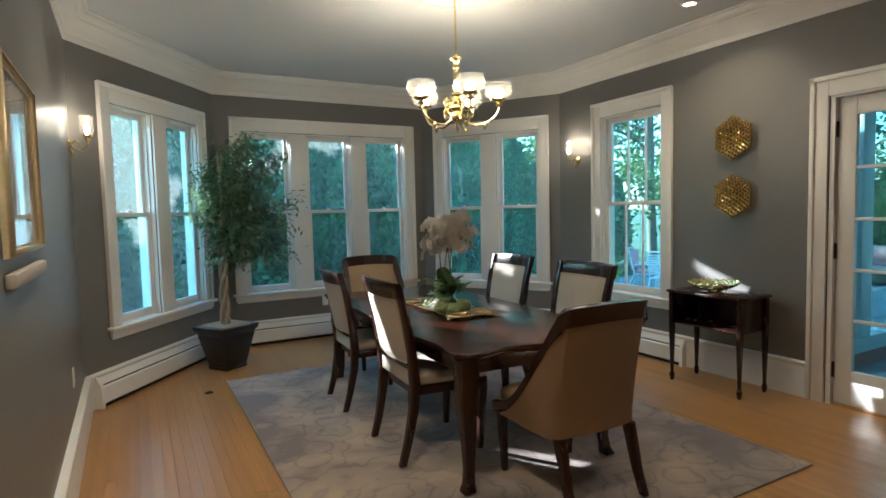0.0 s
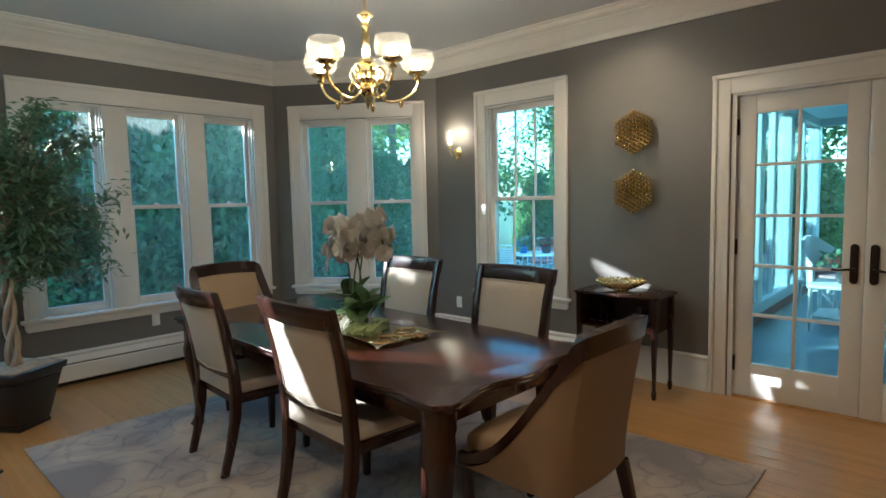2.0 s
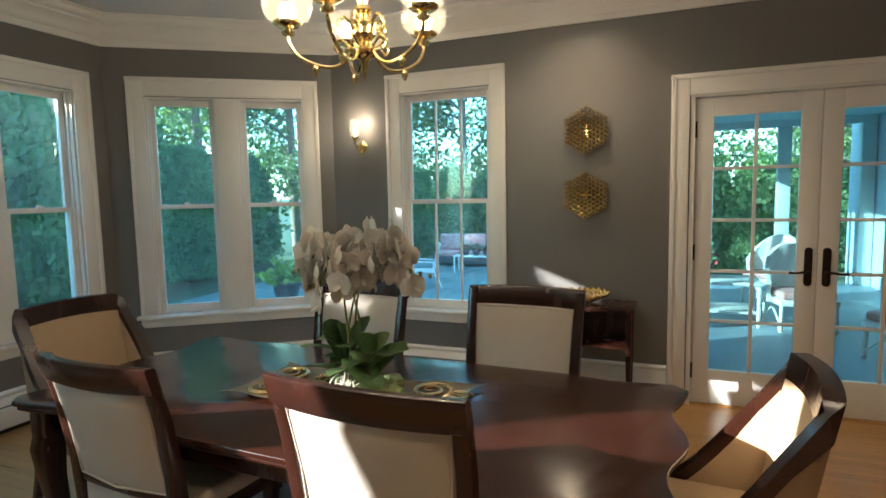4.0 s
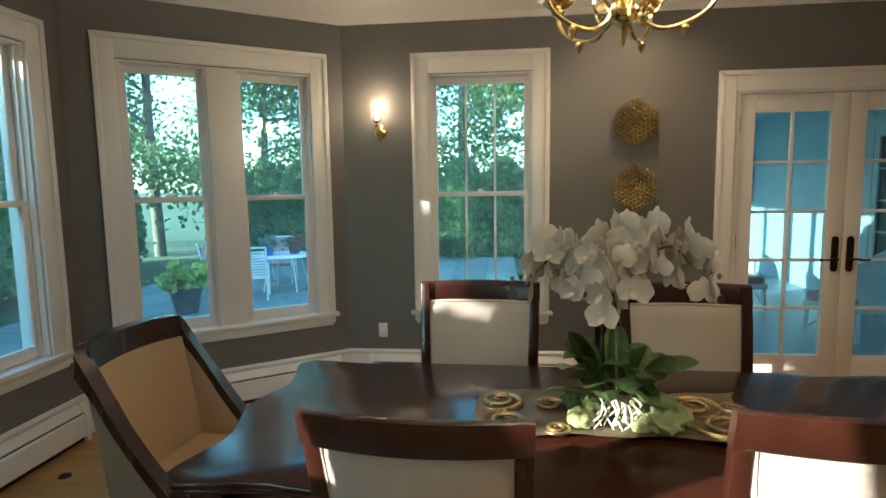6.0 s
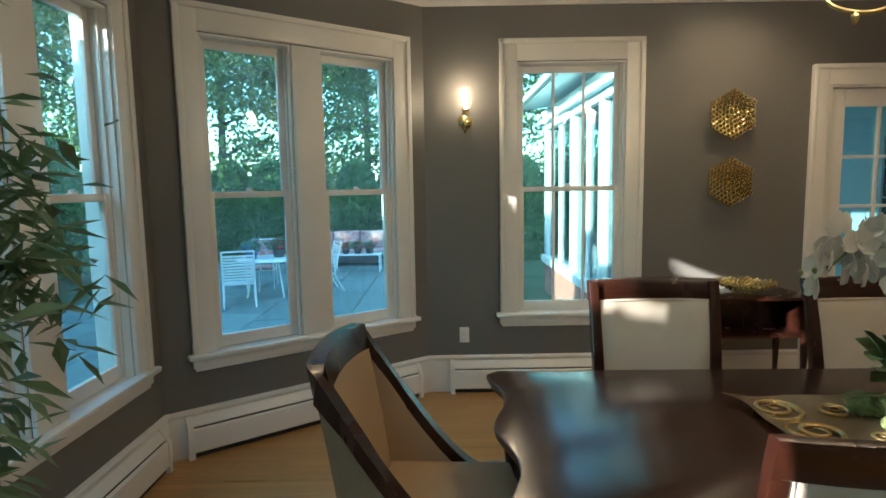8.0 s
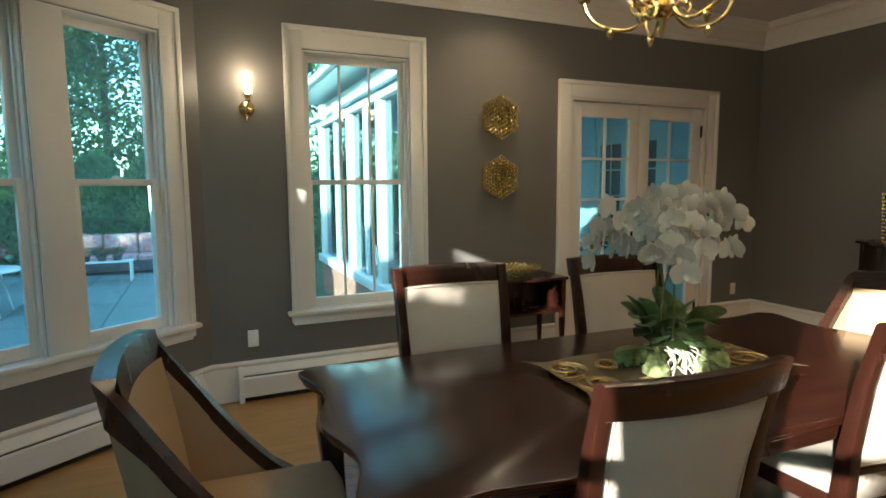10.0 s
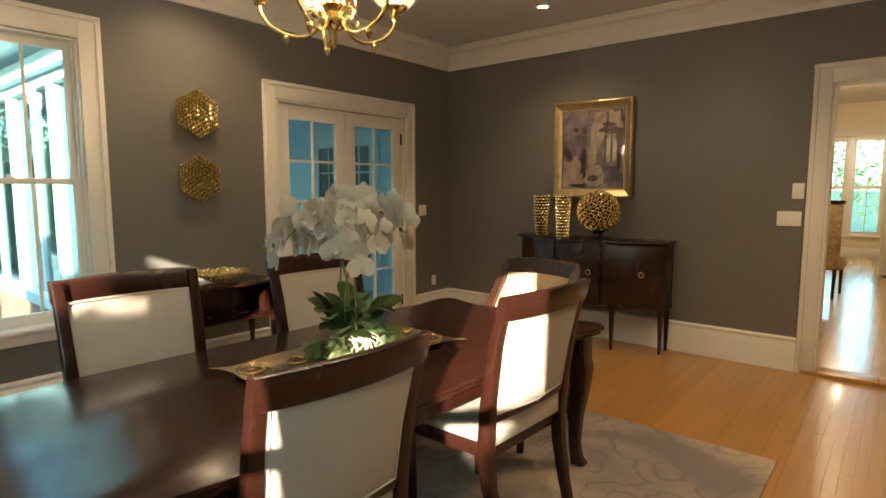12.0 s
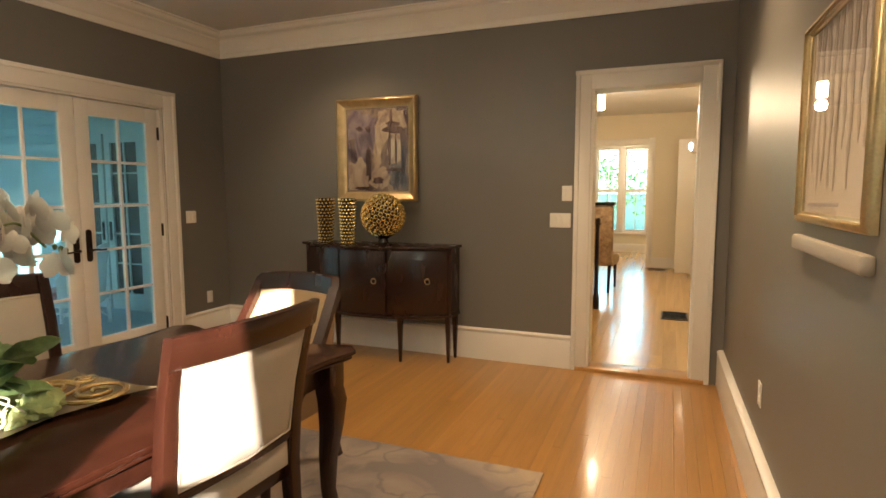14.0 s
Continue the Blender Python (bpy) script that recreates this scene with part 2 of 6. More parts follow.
def box(x0, x1, y0, y1, z0, z1, bevel=0.0, seg=2):
    bm = bmesh.new()
    bmesh.ops.create_cube(bm, size=1)
    bmesh.ops.transform(bm, matrix=Matrix.Translation(((x0 + x1) / 2, (y0 + y1) / 2, (z0 + z1) / 2)) @ Matrix.Diagonal((x1 - x0, y1 - y0, z1 - z0, 1)), verts=bm.verts)
    if bevel:
        bmesh.ops.bevel(bm, geom=bm.edges[:], offset=min(bevel, 0.45 * min(x1 - x0, y1 - y0, z1 - z0)), segments=seg, profile=0.5, affect="EDGES")
    return bm


def prism(outline, z0, z1, bevel=0.0, seg=2):
    """An extruded outline of (x, y) points."""
    bm = bmesh.new()
    lo = [bm.verts.new((x, y, z0)) for x, y in outline]
    hi = [bm.verts.new((x, y, z1)) for x, y in outline]
    bm.faces.new(lo[::-1])
    bm.faces.new(hi)
    for i in range(len(lo)):
        j = (i + 1) % len(lo)
        bm.faces.new((lo[i], lo[j], hi[j], hi[i]))
    bmesh.ops.recalc_face_normals(bm, faces=bm.faces)
    if bevel:
        rim = [e for e in bm.edges if abs(e.verts[0].co.z - e.verts[1].co.z) < 1e-6]
        bmesh.ops.bevel(bm, geom=rim, offset=bevel, segments=seg, profile=0.5, affect="EDGES")
    return bm


def lathe(profile, n=20, cap=True):
    """A turned body of (radius, z) points round the z axis."""
    bm = bmesh.new()
    rings = []
    for r, z in profile:
        if r < 1e-5:
            rings.append([bm.verts.new((0, 0, z))])
        else:
            rings.append([bm.verts.new((r * math.cos(2 * math.pi * i / n), r * math.sin(2 * math.pi * i / n), z)) for i in range(n)])
    for a, b in zip(rings, rings[1:]):
        for i in range(n):
            j = (i + 1) % n
            if len(a) == 1 and len(b) > 1:
                bm.faces.new((a[0], b[j], b[i]))
            elif len(b) == 1 and len(a) > 1:
                bm.faces.new((a[i], a[j], b[0]))
            elif len(a) > 1:
                bm.faces.new((a[i], a[j], b[j], b[i]))
    if cap:
        for r in (rings[0], rings[-1]):
            if len(r) > 1:
                bm.faces.new(r)
    bmesh.ops.recalc_face_normals(bm, faces=bm.faces)
    return bm


def tube(points, radii, n=8, cap=True):
    """A round bar along points, with a radius (or one for each point)."""
    pts = [Vector(p) for p in points]
    if not isinstance(radii, (list, tuple)):
        radii = [radii] * len(pts)
    bm, rings, side = bmesh.new(), [], None
    for i, p in enumerate(pts):
        d = (pts[min(i + 1, len(pts) - 1)] - pts[max(i - 1, 0)]).normalized()
        if side is None:
            side = d.orthogonal().normalized()
        side = (side - d * side.dot(d)).normalized()
        up = d.cross(side)
        rings.append([bm.verts.new(p + radii[i] * (math.cos(2 * math.pi * k / n) * side + math.sin(2 * math.pi * k / n) * up)) for k in range(n)])
    for a, b in zip(rings, rings[1:]):
        for k in range(n):
            bm.faces.new((a[k], a[(k + 1) % n], b[(k + 1) % n], b[k]))
    if cap:
        bm.faces.new(rings[0][::-1])
        bm.faces.new(rings[-1])
    return bm


def bar(stations, bevel=0.004):
    """A rectangular bar through stations (centre, width along x, depth along y): sections lie level."""
    bm, rings = bmesh.new(), []
    for (x, y, z), w, d in stations:
        rings.append([bm.verts.new((x + sx * w / 2, y + sy * d / 2, z)) for sx, sy in ((-1, -1), (1, -1), (1, 1), (-1, 1))])
    for a, b in zip(rings, rings[1:]):
        for k in range(4):
            bm.faces.new((a[k], a[(k + 1) % 4], b[(k + 1) % 4], b[k]))
    bm.faces.new(rings[0][::-1])
    bm.faces.new(rings[-1])
    bmesh.ops.recalc_face_normals(bm, faces=bm.faces)
    if bevel:
        longs = [e for e in bm.edges if abs(e.verts[0].co.z - e.verts[1].co.z) > 1e-5]
        bmesh.ops.bevel(bm, geom=longs, offset=bevel, segments=2, profile=0.5, affect="EDGES")
    return bm


def curve(points, steps=8):
    """A Catmull-Rom line through points, as Vectors."""
    p = [Vector(q) for q in points]
    p = [2 * p[0] - p[1], *p, 2 * p[-1] - p[-2]]
    out = []
    for i in range(1, len(p) - 2):
        for s in range(steps):
            t = s / steps
            out.append(0.5 * (2 * p[i] + (p[i + 1] - p[i - 1]) * t + (2 * p[i - 1] - 5 * p[i] + 4 * p[i + 1] - p[i + 2]) * t * t + (3 * p[i] - p[i - 1] - 3 * p[i + 1] + p[i + 2]) * t ** 3))
    return out + [p[-2]]


def sweep(path, profile, closed=False):
    """A profile of (inset, z) points run along a level path of (x, y), inset to the left of the way, with mitred corners."""
    pts = [Vector((x, y)) for x, y in path]
    n, bm, rings = len(pts), bmesh.new(), []
    for i, p in enumerate(pts):
        a = (p - pts[i - 1]).normalized() if closed or i else (pts[1] - p).normalized()
        b = (pts[(i + 1) % n] - p).normalized() if closed or i < n - 1 else a
        na, nb = Vector((-a.y, a.x)), Vector((-b.y, b.x))
        mit = (na + nb) / (1 + na.dot(nb))
        rings.append([bm.verts.new((p.x + mit.x * d, p.y + mit.y * d, z)) for d, z in profile])
    k = len(profile)
    for i in range(n if closed else n - 1):
        a, b = rings[i], rings[(i + 1) % n]
        for j in range(k):
            bm.faces.new((a[j], a[(j + 1) % k], b[(j + 1) % k], b[j]))
    if not closed:
        bm.faces.new(rings[0])
        bm.faces.new(rings[-1][::-1])
    bmesh.ops.recalc_face_normals(bm, faces=bm.faces)
    return bm


# ---- the room's shell ----
CORNERS = [(0.005, 0), (4.63, 0), (4.63, 5.165), (3.597, 6.615), (1.09, 6.615), (-0.07, 5.05)]
WALL_NAMES = ["wall_south", "wall_east", "wall_bay_east", "wall_bay_north", "wall_bay_west", "wall_west"]
CEIL, THICK = 2.97, 0.17


def wall_frame(i):
    """The pose of a wall: x along it, y outwards, z up; the room lies at y < 0."""
    p, q = Vector(CORNERS[i]), Vector(CORNERS[(i + 1) % 6])
    d = (q - p).normalized()
    return Matrix(((d.x, d.y, 0, p.x), (d.y, -d.x, 0, p.y), (0, 0, 1, 0), (0, 0, 0, 1)))


WF = [wall_frame(i) for i in range(6)]
# a frame with its handedness kept: x along the wall, y into the room
IN = []
for i in range(6):
    p, q = Vector(CORNERS[i]), Vector(CORNERS[(i + 1) % 6])
    IN.append(pose(p.x, p.y, 0, 0, 0, math.degrees(math.atan2(q.y - p.y, q.x - p.x))))
LENS = [(Vector(CORNERS[(i + 1) % 6]) - Vector(CORNERS[i])).length for i in range(6)]


def wall(i, openings):
    """A thick wall with openings (s0, s1, z0, z1) cut through; mitred outside at the corners. y runs into the room, so outside is y < 0."""
    length, bms = LENS[i], []
    turns = []
    for j in (i, (i + 1) % 6):
        p, q, r = Vector(CORNERS[j - 1]), Vector(CORNERS[j]), Vector(CORNERS[(j + 1) % 6])
        turns.append((q - p).angle_signed(r - q, 0) * -1)
    a0, a1 = THICK * math.tan(turns[0] / 2), THICK * math.tan(turns[1] / 2)
    spans, s = [], 0.0
    for o in sorted(openings):
        spans += [(s, o[0], -0.05, CEIL + 0.05), (o[0], o[1], -0.05, o[2]), (o[0], o[1], o[3], CEIL + 0.05)]
        s = o[1]
    spans.append((s, length, -0.05, CEIL + 0.05))
    for s0, s1, z0, z1 in spans:
        if z1 - z0 < 1e-3 or s1 - s0 < 1e-3:
            continue
        e0, e1 = (s0 - a0 if s0 == 0 else s0), (s1 + a1 if s1 == length else s1)
        bms.append(prism([(s0, 0), (s1, 0), (e1, -THICK), (e0, -THICK)], z0, z1))
    ob = part(WALL_NAMES[i], join(*bms), M["wall"], None, m=IN[i], smooth=False)
    return tagged(ob, "warm grey painted plaster wall with a soft sheen", "wall", kind="structure")


# windows: wall, start, width, number of lights, muntins
SILL, HEAD, CASE_TOP, MEET = 0.59, 2.375, 2.525, 1.485
CASE, MULL = 0.125, 0.185
WINDOWS = [("window_1", 1, 3.612, 1.02, 1, 2), ("window_2", 2, 0.126, 1.49, 2, 0), ("window_3", 3, 0.137, 2.21, 3, 0), ("window_4", 4, 0.185, 1.48, 2, 0)]


def lights_of(s, width, n):
    o = (width - 2 * CASE - (n - 1) * MULL) / n
    return [(s + CASE + k * (o + MULL), s + CASE + k * (o + MULL) + o) for k in range(n)]


FRENCH = (0.735, 2.30, 2.195)     # opening along the east wall, and its head
HALLWAY = (0.210, 0.985, 2.230)   # opening along the south wall, and its head
openings = [[] for _ in range(6)]
for _, i, s, w, n, _ in WINDOWS:
    openings[i] += [(a, b, SILL - 0.03, HEAD) for a, b in lights_of(s, w, n)]
openings[1].append((FRENCH[0], FRENCH[1], -0.05, FRENCH[2]))
openings[0].append((HALLWAY[0], HALLWAY[1], -0.05, HALLWAY[2]))
for i in range(6):
    wall(i, openings[i])


def casing_bm(s0, s1, z0, z1, width, legs_to=None, cap=True):
    """Two legs and a head of a moulded casing round an opening's outer line, y into the room."""
    bms = []
    for a, b in ((s0, s0 + width), (s1 - width, s1)):
        bms.append(box(a, b, 0, 0.022, z0, z1, 0.003))
    bms.append(box(s0 + width, s1 - width, 0, 0.022, z1 - width - 0.02, z1, 0.003))
    for a, b in ((s0, s0 + 0.03), (s1 - 0.03, s1)):
        bms.append(box(a - 0.004, b, 0.018, 0.036, z0, z1, 0.006))
    bms.append(box(s0 - 0.004, s1 + 0.004, 0.018, 0.036, z1 - 0.03, z1 + 0.004, 0.006))
    return join(*bms)


def window(name, i, s, width, n, munt, label):
    w = thing(name, IN[i], label, "window", kind="structure")
    part("casing", casing_bm(s, s + width, SILL, CASE_TOP, CASE), M["white"], w)
    part("window_sill", join(box(s - 0.03, s + width + 0.03, 0, 0.062, SILL - 0.03, SILL, 0.008), box(s + 0.12, s + width - 0.12, -0.13, 0.002, SILL - 0.028, SILL - 0.003)), M["white"], w)
    part("apron", join(box(s - 0.004, s + width + 0.004, 0, 0.028, SILL - 0.085, SILL - 0.031, 0.006), box(s + 0.01, s + width - 0.01, 0, 0.018, SILL - 0.105, SILL - 0.08, 0.005)), M["white"], w)
    for a, b in lights_of(s, width, n):
        if a > s + CASE + 0.01:
            part("mullion", box(a - MULL, a, 0.002, 0.024, SILL, HEAD - 0.005, 0.004), M["white"], w)
        lining = join(box(a, a + 0.012, -THICK, 0.0, SILL - 0.02, HEAD - 0.012), box(b - 0.012, b, -THICK, 0.0, SILL - 0.02, HEAD - 0.012), box(a, b, -THICK, 0.0, HEAD - 0.012, HEAD),
                      box(a + 0.012, a + 0.026, -0.052, -0.036, SILL, HEAD - 0.012, 0.002), box(b - 0.026, b - 0.012, -0.052, -0.036, SILL, HEAD - 0.012, 0.002))
        part("jamb_lining", lining, M["white"], w)
        a1, b1 = a + 0.013, b - 0.013
        for nm, z0, z1, y in (("upper_sash", MEET - 0.02, HEAD - 0.013, -0.10), ("lower_sash", SILL, MEET + 0.018, -0.062)):
            f, lo = 0.042, (0.07 if nm == "lower_sash" else 0.036)
            hi = 0.036 if nm == "lower_sash" else 0.05
            sash = part(nm, join(box(a1, a1 + f, y - 0.018, y + 0.016, z0, z1, 0.003), box(b1 - f, b1, y - 0.018, y + 0.016, z0, z1, 0.003),
                                 box(a1 + f, b1 - f, y - 0.017, y + 0.015, z0, z0 + lo, 0.003), box(a1 + f, b1 - f, y - 0.017, y + 0.015, z1 - hi, z1, 0.003)), M["white"], w)
            for k in range(munt):
                c = a1 + f + (b1 - a1 - 2 * f) * (k + 1) / (munt + 1)
                part("muntin", box(c - 0.009, c + 0.009, y - 0.012, y + 0.012, z0 + lo, z1 - hi, 0.004), M["white"], sash)
            for k in range(munt + 1):
                step = (b1 - a1 - 2 * f) / (munt + 1)
                g0, g1 = a1 + f + step * k, a1 + f + step * (k + 1)
                pane = part("pane", box(g0 - 0.004, g1 + 0.004, y - 0.003, y + 0.001, z0 + lo - 0.004, z1 - hi + 0.004), M["glass"], sash, smooth=False)
                pane.visible_shadow = False
            if nm == "lower_sash":
                c = (a1 + b1) / 2
                part("sash_lock", join(box(c - 0.022, c + 0.022, y - 0.012, y + 0.012, z1, z1 + 0.01, 0.003), box(c - 0.008, c + 0.02, y - 0.006, y + 0.006, z1 + 0.009, z1 + 0.02, 0.003)), M["plate"], sash)
    return w


for name, i, s, width, n, munt in WINDOWS:
    window(name, i, s, width, n, munt, "white double-hung window with three-light sashes" if munt else ("pair of" if n == 2 else "row of three") + " white-painted double-hung windows in moulded casing")

# floor slab under the boards, ceiling, crown moulding
floor = tagged(part("floor", prism(CORNERS, -0.05, -0.014), M["oak"], smooth=False), "honey-coloured oak strip floor with a satin varnish", "floor", kind="structure")
ceiling = tagged(part("ceiling", prism([(-0.15, -0.1), (4.73, -0.1), (4.73, 5.20), (3.65, 6.72), (1.03, 6.72), (-0.15, 5.10)], CEIL, CEIL + 0.15), M["ceiling"], smooth=False), "plain pale grey painted plaster ceiling", "ceiling", kind="structure")
crown = [(0.0, 2.755), (0.018, 2.755), (0.022, 2.775), (0.022, 2.80), (0.034, 2.812), (0.040, 2.83), (0.075, 2.875), (0.105, 2.895), (0.108, 2.908), (0.135, 2.918), (0.150, 2.935), (0.155, 2.955), (0.175, 2.958), (0.175, 2.97), (0.0, 2.97)]
tagged(part("crown_molding", sweep(CORNERS, crown, True), M["white"]), "deep white stepped crown moulding under the ceiling", "molding", kind="structure")

# baseboards, broken at the doors
base = [(0.0, 0.0), (0.022, 0.0), (0.022, 0.222), (0.018, 0.235), (0.025, 0.244), (0.025, 0.258), (0.012, 0.268), (0.0, 0.272)]
for k, path in enumerate(([(1.112, 0), CORNERS[1], (4.63, 0.608)], [(4.63, 2.43)] + CORNERS[2:])):
    tagged(part("baseboard", sweep(path, base), M["white"]), "tall white painted baseboard with a moulded cap", "baseboard", kind="structure")

deep = [(d + 0.016 if d else 0.0, z) for d, z in base]
tagged(part("baseboard", sweep([(CORNERS[5][0], CORNERS[5][1] - 0.03), CORNERS[0]], deep), M["white"]), "tall white painted baseboard with a moulded cap", "baseboard", kind="structure")


def heater(i, s0, s1):
    """A hydronic baseboard heater: a cover with a sloping front, and black strips painted as shade in its openings
    along the top and at the floor.
    """
    h = thing("baseboard_heater", IN[i], "long white enamelled baseboard heater along the skirting", "heater", "baseboard heaters")
    cover = bmesh.new()
    prof = [(0.024, 0.035), (0.070, 0.035), (0.076, 0.042), (0.074, 0.165), (0.064, 0.174), (0.024, 0.174)]
    cover = sweep([(s0 + 0.03, 0), (s1 - 0.03, 0)], prof)
    part("cover", cover, M["white"], h)
    part("back_plate", sweep([(s0 + 0.03, 0), (s1 - 0.03, 0)], [(0.024, 0.180), (0.056, 0.180), (0.064, 0.190), (0.032, 0.236), (0.024, 0.236)]), M["white"], h)
    # two black filler strips in place of the shade within the cover
    part("top_gap_shade", box(s0 + 0.03, s1 - 0.03, 0.024, 0.058, 0.173, 0.181), M["black"], h)
    part("floor_gap_shade", box(s0 + 0.03, s1 - 0.03, 0.024, 0.054, 0.004, 0.037), M["black"], h)
    for a in (s0, s1 - 0.032):
        part("end_cap", sweep([(a, 0), (a + 0.032, 0)], [(0.024, 0.0), (0.078, 0.0), (0.080, 0.165), (0.070, 0.188), (0.036, 0.242), (0.024, 0.242)]), M["white"], h)
    return h


heater(1, 3.45, LENS[1] - 0.16)
heater(2, 0.10, LENS[2] - 0.10)
heater(3, 0.10, LENS[3] - 0.10)
heater(4, 0.10, LENS[4] - 0.06)


# ---- French doors and the hall opening ----
def door_leaf(parent, s0, s1, hinge_left):
    z0, z1, y0, y1 = 0.012, FRENCH[2] - 0.035, -0.075, -0.03
    leaf = part("door_leaf", join(box(s0, s0 + 0.115, y0, y1, z0, z1, 0.003), box(s1 - 0.115, s1, y0, y1, z0, z1, 0.003),
                                  box(s0 + 0.115, s1 - 0.115, y0, y1, z0, z0 + 0.245, 0.003), box(s0 + 0.115, s1 - 0.115, y0, y1, z1 - 0.125, z1, 0.003)), M["white"], parent)
    a, b, lo, hi = s0 + 0.115, s1 - 0.115, z0 + 0.245, z1 - 0.125
    c = (a + b) / 2
    part("muntin", box(c - 0.011, c + 0.011, y0 + 0.008, y1 - 0.006, lo, hi, 0.004), M["white"], leaf)
    for k in range(1, 5):
        z = lo + (hi - lo) * k / 5
        for u, v in ((a, c - 0.011), (c + 0.011, b)):
            part("muntin", box(u, v, y0 + 0.008, y1 - 0.007, z - 0.011, z + 0.011, 0.004), M["white"], leaf)
    for k in range(5):
        for u, v in ((a, c), (c, b)):
            p = part("pane", box(u - 0.003, v + 0.003, -0.054, -0.050, lo + (hi - lo) * k / 5 - 0.003, lo + (hi - lo) * (k + 1) / 5 + 0.003), M["glass"], leaf, smooth=False)
            p.visible_shadow = False
    h = s1 - 0.05 if hinge_left else s0 + 0.05
    z = 1.015
    plate = part("handle_plate", prism([(h + 0.024 * math.cos(q), z + (0.105 if math.sin(q) > 0 else -0.105) + 0.024 * math.sin(q)) for q in [math.pi * 2 * k / 20 for k in range(20)]], 0, 0.012, 0.003), M["bronze"], leaf, "dark bronze handle plate",
                 m=Matrix(((1, 0, 0, 0), (0, 0, -1, y1 + 0.0125), (0, 1, 0, 0), (0, 0, 0, 1))) @ Matrix.Diagonal((1, 1, 1, 1)))
    sgn = -1 if hinge_left else 1
    part("lever", join(tube([(h, y1 + 0.005, z - 0.035), (h, y1 + 0.05, z - 0.035)], 0.011, 10), tube(curve([(h, y1 + 0.047, z - 0.035), (h + sgn * 0.03, y1 + 0.05, z - 0.033), (h + sgn * 0.075, y1 + 0.048, z - 0.04), (h + sgn * 0.115, y1 + 0.045, z - 0.038)], 4), [0.01, 0.009, 0.009, 0.008, 0.008, 0.008, 0.008, 0.007, 0.007, 0.007, 0.007, 0.008, 0.009], 8)), M["bronze"], leaf, "dark bronze lever")
    hs = s0 if hinge_left else s1
    for hz in (0.25, 1.10, 1.95):
        part("hinge", tube([(hs, y1 + 0.008, hz - 0.055), (hs, y1 + 0.008, hz + 0.055)], 0.011, 8), M["bronze"], leaf)
    return leaf


# in the wall's frame y runs into the room; the wall's own start is at its southern end
fd = thing("door_1", IN[1], "pair of white glazed French doors with bronze handles, shut", "door", kind="structure")
part("casing", casing_bm(0.611, 2.426, 0.0, 2.32, 0.118), M["white"], fd)
part("door_frame", join(box(FRENCH[0], FRENCH[0] + 0.03, -THICK, 0.004, 0, FRENCH[2]), box(FRENCH[1] - 0.03, FRENCH[1], -THICK, 0.004, 0, FRENCH[2]), box(FRENCH[0] + 0.03, FRENCH[1] - 0.03, -THICK, 0.004, FRENCH[2] - 0.03, FRENCH[2])), M["white"], fd)
part("threshold", box(FRENCH[0] + 0.03, FRENCH[1] - 0.03, -THICK, -0.005, -0.014, 0.008, 0.003), M["oak"], fd, "varnished oak threshold")
mid = (FRENCH[0] + FRENCH[1]) / 2
door_leaf(fd, FRENCH[0] + 0.033, mid - 0.002, True)
door_leaf(fd, mid + 0.002, FRENCH[1] - 0.033, False)
hd = thing("door_2", IN[0], "white cased opening without a door, leading to the hall", "doorway", kind="structure")
part("casing", casing_bm(0.093, 1.103, 0.0, 2.35, 0.118), M["white"], hd)
part("jamb", join(box(HALLWAY[0], HALLWAY[0] + 0.02, -THICK - 0.02, 0.004, 0, HALLWAY[2]), box(HALLWAY[1] - 0.02, HALLWAY[1], -THICK - 0.02, 0.004, 0, HALLWAY[2]), box(HALLWAY[0] + 0.02, HALLWAY[1] - 0.02, -THICK - 0.02, 0.004, HALLWAY[2] - 0.02, HALLWAY[2])), M["white"], hd)
part("threshold", box(0.093, 1.103, -0.17, 0.03, -0.014, 0.030, 0.008), M["oak"], hd, "varnished wooden threshold, a low step up")

# ---- dining table ----
TABLE = pose(2.238, 3.64, 0.012, 0, 0, -2.0)
TL, TW, TH = 1.265, 0.55, 0.740


def table_outline(inset=0.0, n=28):
    """The serpentine outline of the top: bulging corners, hollow beside them, a swelling at the middle of the ends."""
    pts = []
    hw, hl = TW - inset, TL - inset
    def end(u):
        return -0.055 * math.sin(2 * math.pi * u) ** 2
    def side(v):
        return -0.03 * math.exp(-((abs(v) - 0.80) / 0.10) ** 2)
    for k in range(n + 1):
        u = k / n
        pts.append(((u - 0.5) * 2 * (hw - 0.05), -hl - end(u)))
    for k in range(n + 1):
        v = -1 + 2 * k / n
        pts.append((hw + side(v), v * (hl - 0.05)))
    for k in range(n + 1):
        u = 1 - k / n
        pts.append(((u - 0.5) * 2 * (hw - 0.05), hl + end(u)))
    for k in range(n + 1):
        v = 1 - 2 * k / n
        pts.append((-hw - side(v), v * (hl - 0.05)))
    return pts


